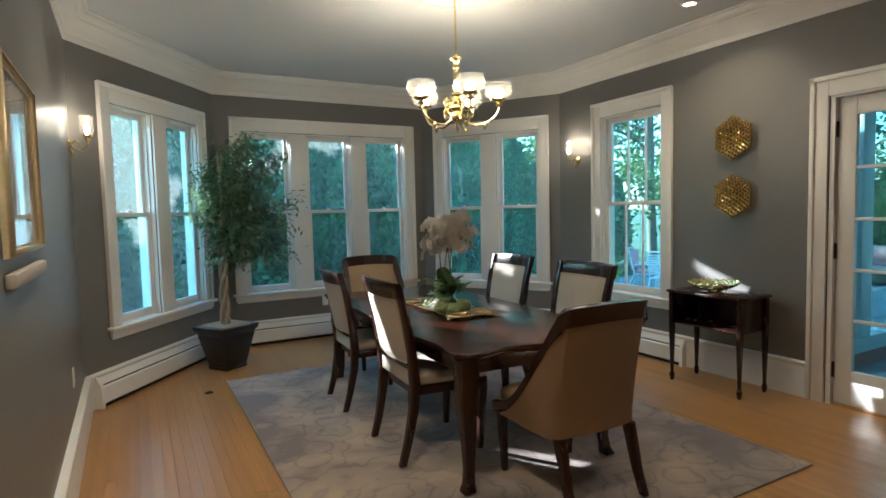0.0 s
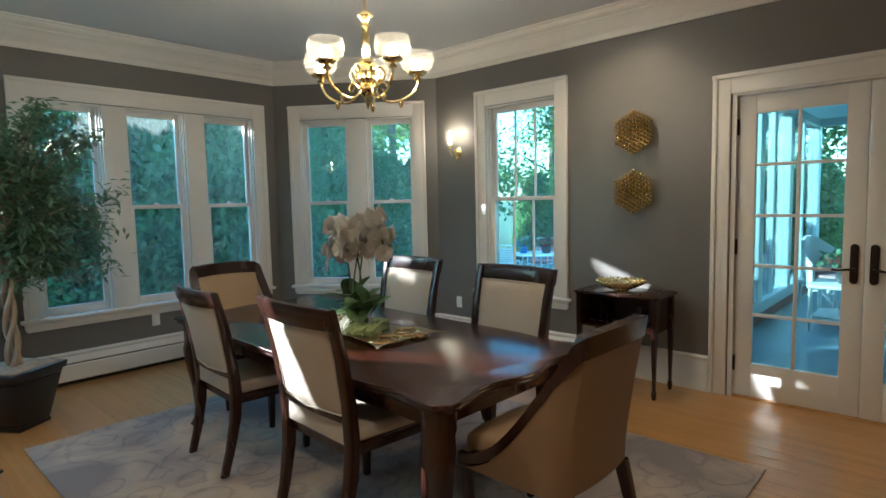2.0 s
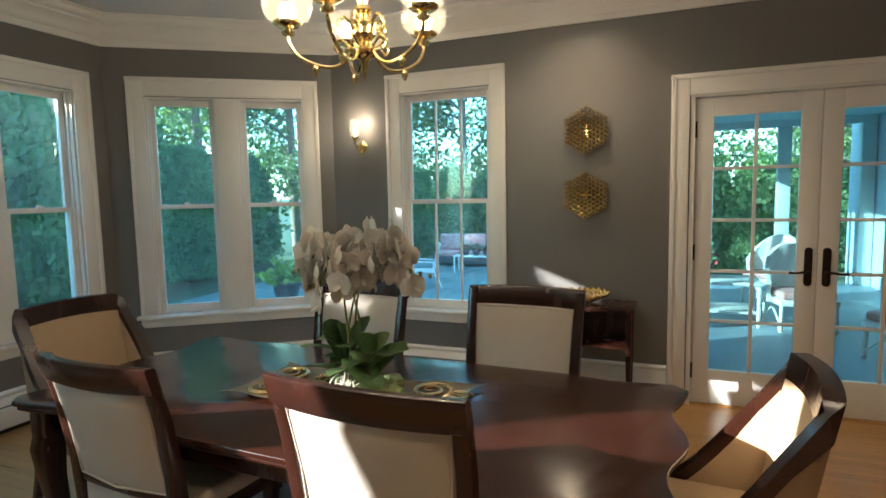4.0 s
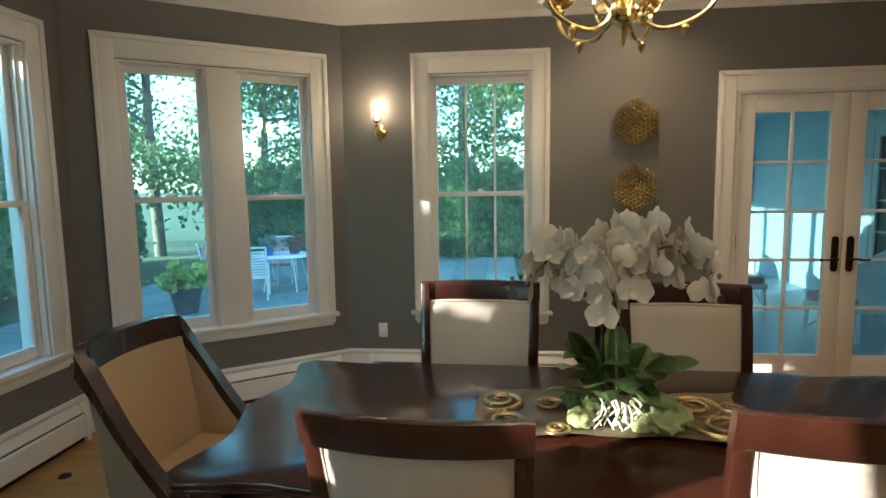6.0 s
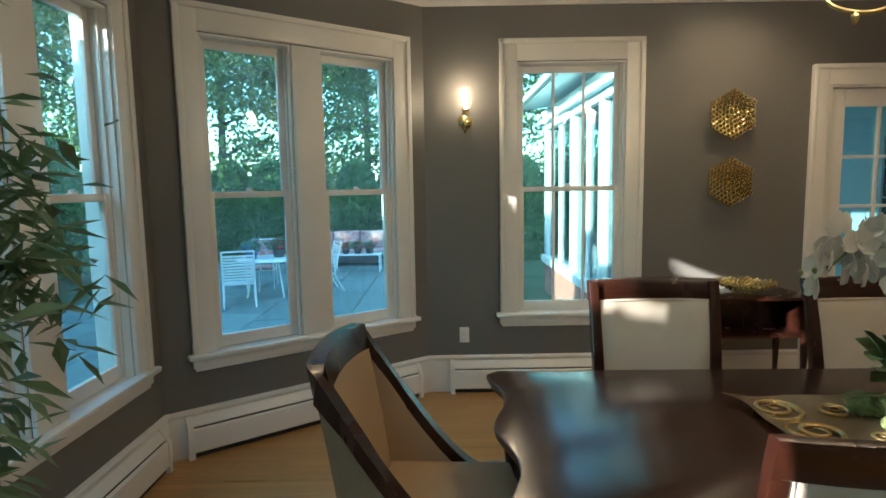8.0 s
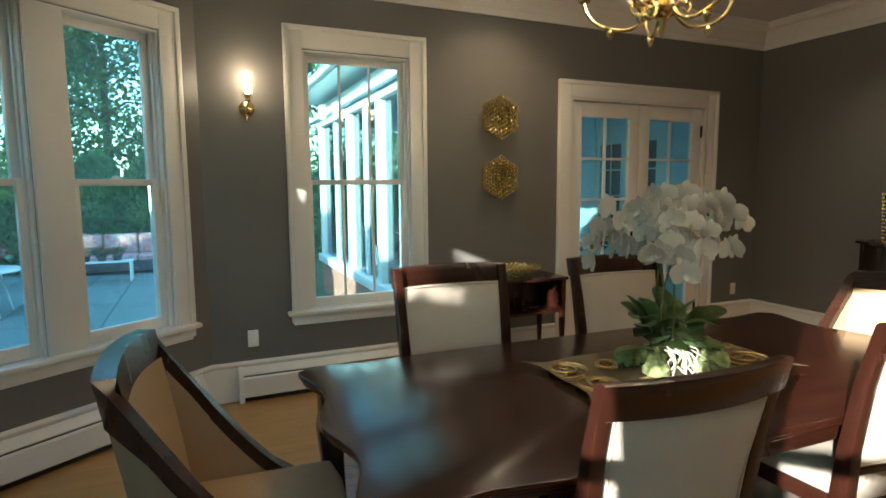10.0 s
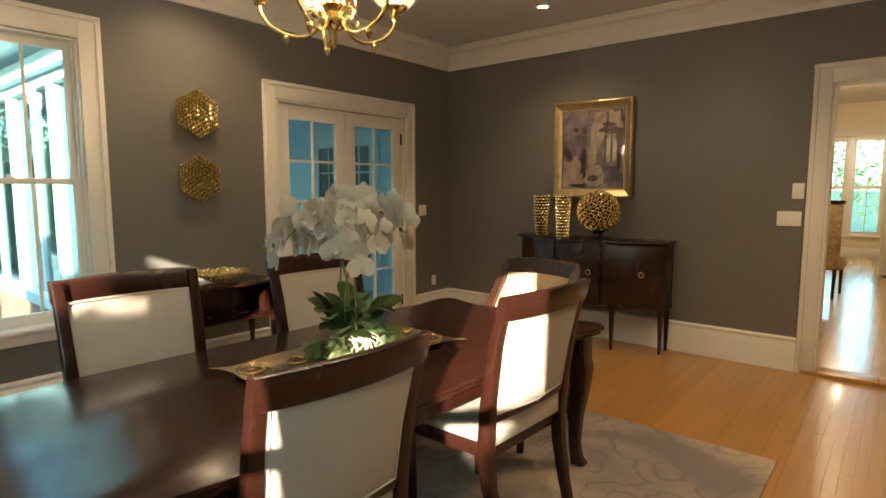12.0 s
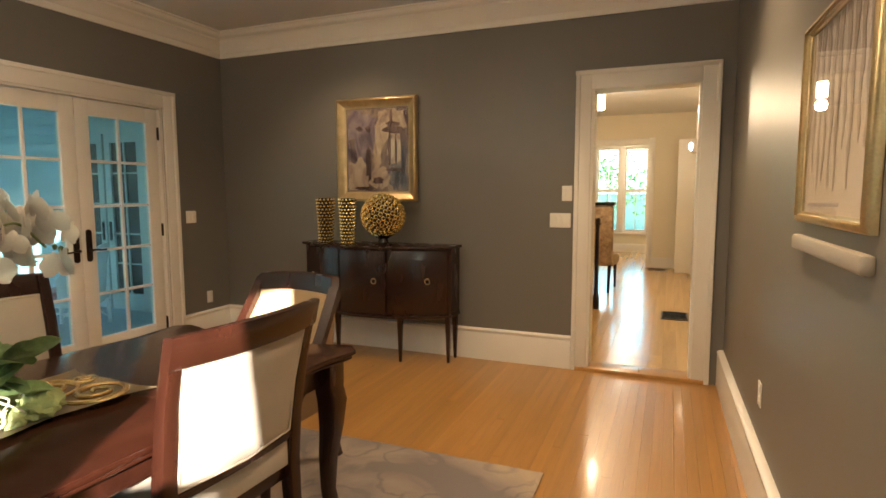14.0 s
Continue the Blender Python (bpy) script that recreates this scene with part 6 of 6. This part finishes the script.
for k in range(9):
    q = 0.7 * k
    part("limb", tube(curve([(0.08, 0, 3.2 + 0.14 * k), (0.08 + 0.35 * math.cos(q), 0.35 * math.sin(q), 3.7 + 0.14 * k), (0.1 + 0.65 * math.cos(q), 0.6 * math.sin(q), 4.0 + 0.14 * k)], 3), 0.014, 5), M["trunk"], yt)


def blocker_crown(r):
    while True:
        v = Vector((r.uniform(-1, 1), r.uniform(-1, 1), r.uniform(-1, 1)))
        if v.x ** 4 + v.y ** 4 + v.z ** 4 < 1:
            return Vector((0.05 + 0.72 * v.x, 0.55 * v.y, 5.15 + 0.75 * v.z)), v.normalized()


ob = new("crown", foliage(5000, blocker_crown, 0.15, 15, M["tree_leaf"]))
ob.parent = yt

# woods behind the house's far window
for k, (x, y) in enumerate(((-1.5, -21.5), (4.6, -19.0))):
    copy_thing((tree, tree2)[k % 2], pose(x, y, GZ - 0.03, 0, 0, 50 * k))


# ---- patio furniture ----
def patio_chair(m):
    c = thing("patio_chair", m, "white metal patio chair with horizontal straps", "chair", "patio chairs")
    for sx in (-1, 1):
        x = sx * 0.27
        part("side_frame", join(tube(curve([(x, 0.28, 0.0), (x, 0.30, 0.30), (x, 0.27, 0.58), (x, 0.05, 0.62), (x, -0.22, 0.60)], 5), 0.016, 7), tube(curve([(x, -0.40, 0.0), (x, -0.22, 0.36), (x, -0.26, 0.60), (x, -0.36, 1.0)], 5), 0.016, 7), tube([(x, 0.29, 0.40), (x, -0.22, 0.38)], 0.014, 7)), M["wicker"], c)
    part("top_rail", tube([(-0.27, -0.36, 1.0), (0.27, -0.36, 1.0)], 0.016, 7), M["wicker"], c)
    for k in range(9):
        z = 0.50 + 0.052 * k
        part("strap", box(-0.27, 0.27, -0.245 - 0.012 * k - 0.004, -0.245 - 0.012 * k + 0.004, z - 0.017, z + 0.017), M["wicker"], c)
    for k in range(8):
        y = -0.17 + 0.06 * k
        part("strap", box(-0.27, 0.27, y - 0.02, y + 0.02, 0.385, 0.395), M["wicker"], c)
    return c


pc = patio_chair(pose(10.7, 8.75, GZ, 0, 0, -70))
for x, y, turn in ((11.2, 9.75, -150), (12.5, 8.9, 100), (11.9, 7.5, 25)):
    copy_thing(pc, pose(x, y, GZ, 0, 0, turn))
for x, y, turn in ((11.2, 9.75, -150), (12.5, 8.9, 100)):
    cu = tagged(part("chair_cushion", moved(join(box(-0.25, 0.25, -0.22, 0.26, 0.396, 0.47, 0.03, 3), box(-0.25, 0.25, -0.30, -0.21, 0.48, 0.98, 0.03, 3)), pose(x, y, GZ, 0, 0, turn)), M["floral"]), "red floral cushion on a patio chair", "cushion", "patio cushions")
pt = thing("patio_table", pose(11.6, 8.45, GZ), "round white patio table on four legs", "table")
part("tabletop", lathe([(0.0, 0.70), (0.60, 0.70), (0.62, 0.71), (0.62, 0.725), (0.60, 0.735), (0.0, 0.735)], 36), M["wicker"], pt)
for k in range(4):
    q = math.pi / 4 + k * math.pi / 2
    part("leg", tube([(0.5 * math.cos(q), 0.5 * math.sin(q), 0.0), (0.34 * math.cos(q), 0.34 * math.sin(q), 0.705)], 0.018, 7), M["wicker"], pt)


def flower_pot(x, y, z, r, h, pot_mat, bloom, label, seed):
    p = thing("flower_pot", pose(x, y, z), label, "planter")
    part("pot", lathe([(0.0, 0.0), (r * 0.7, 0.0), (r, h * 0.92), (r * 1.08, h), (r * 0.9, h), (0.0, h * 0.9)], 20), pot_mat, p)

    def place(rr):
        v = Vector((rr.gauss(0, 1), rr.gauss(0, 1), abs(rr.gauss(0, 0.8))))
        return Vector((0, 0, h + r * 0.25)) + v * r * 0.62, v.normalized()
    for nm, n, mm, sz in (("leaves", 260, M["lime"] if bloom is None else M["leaf"], r * 0.55), ("blossoms", 200, bloom, r * 0.4)):
        if mm:
            ob = new(nm, foliage(n, place, sz, seed + n, mm, nm))
            ob.parent = p


flower_pot(11.45, 8.75, GZ + 0.735, 0.12, 0.16, M["blue"], M["blue"], "blue flowers in a glazed pot on the patio table", 1)
flower_pot(11.75, 8.30, GZ + 0.735, 0.13, 0.16, M["clay"], M["red"], "red flowers in a pot on the patio table", 2)
flower_pot(9.35, 9.35, GZ, 0.26, 0.42, M["clay"], None, "dark planter with lime-green foliage on the patio", 3)
bn = thing("patio_bench", pose(14.6, 7.15, GZ, 0, 0, 90), "low white metal bench on the patio", "bench")
part("seat", box(-0.60, 0.60, -0.2, 0.2, 0.42, 0.45, 0.006), M["wicker"], bn)
for sx in (-1, 1):
    part("leg_frame", tube([(sx * 0.56, -0.18, 0.0), (sx * 0.56, -0.18, 0.42), (sx * 0.56, 0.18, 0.42), (sx * 0.56, 0.18, 0.0)], 0.02, 6), M["wicker"], bn)
for k in range(3):
    flower_pot(14.62, 6.85 + 0.3 * k, GZ + 0.45, 0.10, 0.12, M["clay"], M["red"], "red flowers in a small pot on the bench", 7 + k)
so = thing("garden_sofa", pose(15.9, 7.3, GZ, 0, 0, 90), "long low garden sofa with red floral cushions", "sofa")
part("frame", box(-1.5, 1.5, -0.35, 0.35, 0.08, 0.30, 0.01), M["clay"], so)
for k in range(4):
    part("back_cushion", box(-1.48 + 0.74 * k, -0.76 + 0.74 * k, -0.33, -0.12, 0.44, 0.92, 0.06, 3), M["floral"], so)
    part("seat_cushion", box(-1.48 + 0.74 * k, -0.76 + 0.74 * k, -0.34, 0.34, 0.30, 0.45, 0.04, 3), M["floral"], so)

# ---- the porch outside the French doors ----
PX0, PX1, PY0, PY1, PZ = 4.80, 11.7, -0.75, 3.0, -0.12
po = thing("porch", pose(0, 0, 0), "white painted porch with tall dark screens and a low roof", "porch", kind="structure")
part("porch_deck", box(PX0, PX1, PY0, PY1 - 0.12, PZ - 0.06, PZ), M["porch_floor"], po, "grey-blue painted porch floor", smooth=False)
part("porch_ceiling", box(PX0, PX1 + 0.3, PY0, PY1 + 0.1, 2.70, 2.76), M["porch_ceiling"], po, "pale blue porch ceiling", smooth=False)
part("foundation", join(box(PX0, PX1, PY1 - 0.16, PY1 - 0.02, GZ - 0.03, 0.02), box(PX1 - 0.14, PX1, PY0, PY1 - 0.16, GZ - 0.03, PZ - 0.06)), M["brick"], po, "red brick foundation", smooth=False)
part("beam", join(box(PX0, PX1, PY1 - 0.16, PY1, 2.58, 2.95, 0.006), box(PX1 - 0.16, PX1, PY0, PY1 - 0.16, 2.58, 2.95, 0.006)), M["porch_white"], po)
part("sill", box(PX0, PX1 + 0.03, PY1 - 0.18, PY1 + 0.05, 0.02, 0.16, 0.008), M["porch_white"], po)
part("roof", moved(prism([(PY0 - 0.2, 3.62), (PY1 + 0.42, 3.02), (PY1 + 0.42, 3.16), (PY0 - 0.2, 3.78)], 0, PX1 + 0.45 - PX0), Matrix(((0, 0, 1, PX0), (1, 0, 0, 0), (0, 1, 0, 0), (0, 0, 0, 1)))), M["porch_white"], po, "shallow white-edged roof", smooth=False)
part("gutter", tube([(PX0, PY1 + 0.45, 3.10), (PX1 + 0.45, PY1 + 0.45, 3.10)], 0.06, 10), M["porch_white"], po)
posts = (4.95, 6.35, 7.85, 9.45, 11.6)
for x in posts:
    part("post", box(x - 0.10, x + 0.10, PY1 - 0.17, PY1 - 0.01, 0.16, 2.58, 0.006), M["porch_white"], po)
for a, b in zip(posts, posts[1:]):
    c = (a + b) / 2
    part("mullion", box(c - 0.05, c + 0.05, PY1 - 0.13, PY1 - 0.05, 0.16, 2.58, 0.004), M["porch_white"], po)
    for u, v in ((a + 0.10, c - 0.05), (c + 0.05, b - 0.10)):
        s_ = part("screen", box(u, v, PY1 - 0.10, PY1 - 0.09, 0.16, 2.58), M["screen"], po, smooth=False)
for y in (-0.65, 0.55, 1.75):
    part("post", box(PX1 - 0.17, PX1 - 0.01, y - 0.10, y + 0.10, PZ, 2.58, 0.006), M["porch_white"], po)
# the house wing behind the porch: lapped siding and a glazed door pair
wg = thing("house_wing", pose(0, 0, 0), "house wing with pale lapped siding and dark glazed doors", "house", kind="structure")
part("wall", box(PX0, 13.0, PY0 - 0.30, PY0 - 0.03, GZ, 3.2), M["porch_white"], wg, smooth=False)
lap = moved(prism([(0, 0), (0.022, 0), (0.006, 0.125), (0, 0.125)], 0, 1.0), Matrix(((0, 0, 1, 0), (1, 0, 0, 0), (0, 1, 0, 0), (0, 0, 0, 1))))
lap_me = mesh_of(lap, "siding_board", M["porch_ceiling"], False)
for x0, x1 in ((PX0, 6.55), (8.15, 13.0)):
    for k in range(24):
        ob = new("siding_board", lap_me)
        ob.parent = wg
        ob.matrix_basis = Matrix.Translation((x0, PY0 - 0.03, PZ + 0.118 * k)) @ Matrix.Diagonal((x1 - x0, 1, 1, 1))
for a, b in ((6.65, 7.33), (7.37, 8.05)):
    leaf = part("glazed_door", join(box(a, a + 0.1, PY0 - 0.03, PY0 + 0.02, PZ, 2.2), box(b - 0.1, b, PY0 - 0.03, PY0 + 0.02, PZ, 2.2), box(a + 0.1, b - 0.1, PY0 - 0.03, PY0 + 0.02, PZ, PZ + 0.22), box(a + 0.1, b - 0.1, PY0 - 0.03, PY0 + 0.02, 2.08, 2.2)), M["porch_white"], wg)
    part("pane", box(a + 0.1, b - 0.1, PY0 - 0.025, PY0 - 0.01, PZ + 0.22, 2.08), M["pot"], leaf, "dark reflecting glass")
    for k in range(1, 5):
        z = PZ + 0.22 + (2.08 - PZ - 0.22) * k / 5
        part("muntin", box(a + 0.1, b - 0.1, PY0 - 0.01, PY0 + 0.008, z - 0.011, z + 0.011), M["porch_white"], leaf)
    part("muntin", box((a + b) / 2 - 0.011, (a + b) / 2 + 0.011, PY0 - 0.01, PY0 + 0.007, PZ + 0.22, 2.08), M["porch_white"], leaf)
    hx = b - 0.05 if a < 7 else a + 0.05
    part("handle", box(hx - 0.02, hx + 0.02, PY0 + 0.02, PY0 + 0.035, 0.80, 1.05, 0.006), M["bronze"], leaf)
part("door_trim", join(box(6.55, 6.65, PY0 - 0.03, PY0 + 0.03, PZ, 2.32), box(8.05, 8.15, PY0 - 0.03, PY0 + 0.03, PZ, 2.32), box(6.65, 8.05, PY0 - 0.03, PY0 + 0.03, 2.2, 2.32)), M["porch_white"], wg)


def wicker_chair(m):
    c = thing("wicker_armchair", m, "white wicker armchair with a rounded back on the porch", "chair", "wicker porch chairs")
    bm = bmesh.new()
    rings = []
    for k in range(21):
        q = math.pi * (k / 20) - math.pi
        top = 0.62 + 0.36 * max(0, -math.sin(q)) ** 1.2
        x, y = 0.34 * math.cos(q), 0.30 * math.sin(q) - 0.02
        rings.append([bm.verts.new((x * s, y * s - lean, z)) for s, z, lean in ((1.0, 0.30, 0), (1.06, top, 0.06 * (top - 0.62) / 0.36), (0.93, top - 0.01, 0.06 * (top - 0.62) / 0.36), (0.88, 0.30, 0))])
    for a, b in zip(rings, rings[1:]):
        for j in range(4):
            bm.faces.new((a[j], a[(j + 1) % 4], b[(j + 1) % 4], b[j]))
    bm.faces.new(rings[0])
    bm.faces.new(rings[-1][::-1])
    bmesh.ops.recalc_face_normals(bm, faces=bm.faces)
    part("back_and_arms", bm, M["wicker"], c)
    part("seat", box(-0.31, 0.31, -0.28, 0.30, 0.30, 0.37, 0.015), M["wicker"], c)
    part("cushion", box(-0.28, 0.28, -0.24, 0.29, 0.371, 0.46, 0.03, 3), M["floral"], c, "floral seat cushion")
    for sx in (-1, 1):
        for sy in (-1, 1):
            part("leg", tube([(sx * 0.29, sy * 0.27, 0.0), (sx * 0.28, sy * 0.26, 0.30)], 0.024, 8), M["wicker"], c)
        part("brace", tube(curve([(sx * 0.29, 0.27, 0.06), (sx * 0.29, 0.0, 0.24), (sx * 0.29, -0.27, 0.06)], 5), 0.012, 6), M["wicker"], c)
    return c


wc = wicker_chair(pose(8.0, 0.95, PZ, 0, 0, 100))
for x, y, turn in ((9.7, 2.35, 150), (9.6, 1.0, 60), (6.7, 0.25, -60)):
    copy_thing(wc, pose(x, y, PZ, 0, 0, turn))
wt = thing("wicker_table", pose(8.15, 1.85, PZ), "low white wicker table on the porch", "table")
part("tabletop", box(-0.35, 0.35, -0.5, 0.5, 0.50, 0.54, 0.01), M["wicker"], wt)
part("shelf", box(-0.30, 0.30, -0.45, 0.45, 0.15, 0.18, 0.006), M["wicker"], wt)
for sx in (-1, 1):
    for sy in (-1, 1):
        part("leg", tube([(sx * 0.31, sy * 0.46, 0), (sx * 0.31, sy * 0.46, 0.50)], 0.022, 8), M["wicker"], wt)
flower_pot(8.15, 2.0, PZ + 0.54, 0.13, 0.18, M["clay"], M["red"], "dark red flowers in a pot on the wicker table", 30)

# ---- paving, then floor boards ----
pv = thing("patio", pose(0, 0, GZ), "bluestone patio of large rectangular pavers", "patio", kind="structure")
part("bed", box(4.9, 18.2, 3.5, 12.4, -0.05, -0.012), M["soil"], pv, smooth=False)
slab_me = mesh_of(box(-0.492, 0.492, -0.367, 0.367, -0.04, 0.0, 0.006, 1), "paver", M["stone"], False)
rng = random.Random(17)
for i_ in range(13):
    for j_ in range(11):
        ob = new("paver", slab_me)
        ob.parent = pv
        ob.matrix_basis = Matrix.Translation((5.4 + i_ + (0.5 if j_ % 2 else 0), 3.95 + 0.75 * j_, rng.uniform(-0.004, 0.002)))


def boards(parent, x0, x1, width, span, top, material, seed):
    """Strip boards along y from x0 to x1; span(x) gives the ends; joints at random."""
    r = random.Random(seed)
    me = mesh_of(box(-width / 2 + 0.0003, width / 2 - 0.0003, 0.0, 1.0, -0.012, 0.0, 0.0004, 1), "floor_board", material, False)
    n = int((x1 - x0) / width)
    for k in range(n):
        x = x0 + width * (k + 0.5)
        lo, hi = span(x)
        y = lo - 1.5 * r.random()
        while y < hi:
            ln = r.uniform(1.8, 3.6)
            a, b = max(y, lo), min(y + ln, hi)
            if b - a > 0.05:
                ob = new("floor_board", me)
                ob.parent = parent
                ob.matrix_basis = Matrix.Translation((x, a, top + r.uniform(-0.0004, 0.0003))) @ Matrix.Diagonal((1, b - a - 0.0008, 1, 1))
            y += ln


def room_span(x):
    hi = CORNERS[3][1]
    for (xa, ya), (xb, yb) in ((CORNERS[5], CORNERS[4]), (CORNERS[2], CORNERS[3])):
        if min(xa, xb) < x < max(xa, xb):
            hi = ya + (x - xa) * (yb - ya) / (xb - xa)
    return -0.0, hi + 0.08


boards(floor, -0.07, 4.65, 0.058, room_span, 0.0, M["oak"], 2)
boards(floor_hall, -0.02, 2.75, 0.11, lambda x: (-9.3, -0.17), HF, M["pine"], 6)
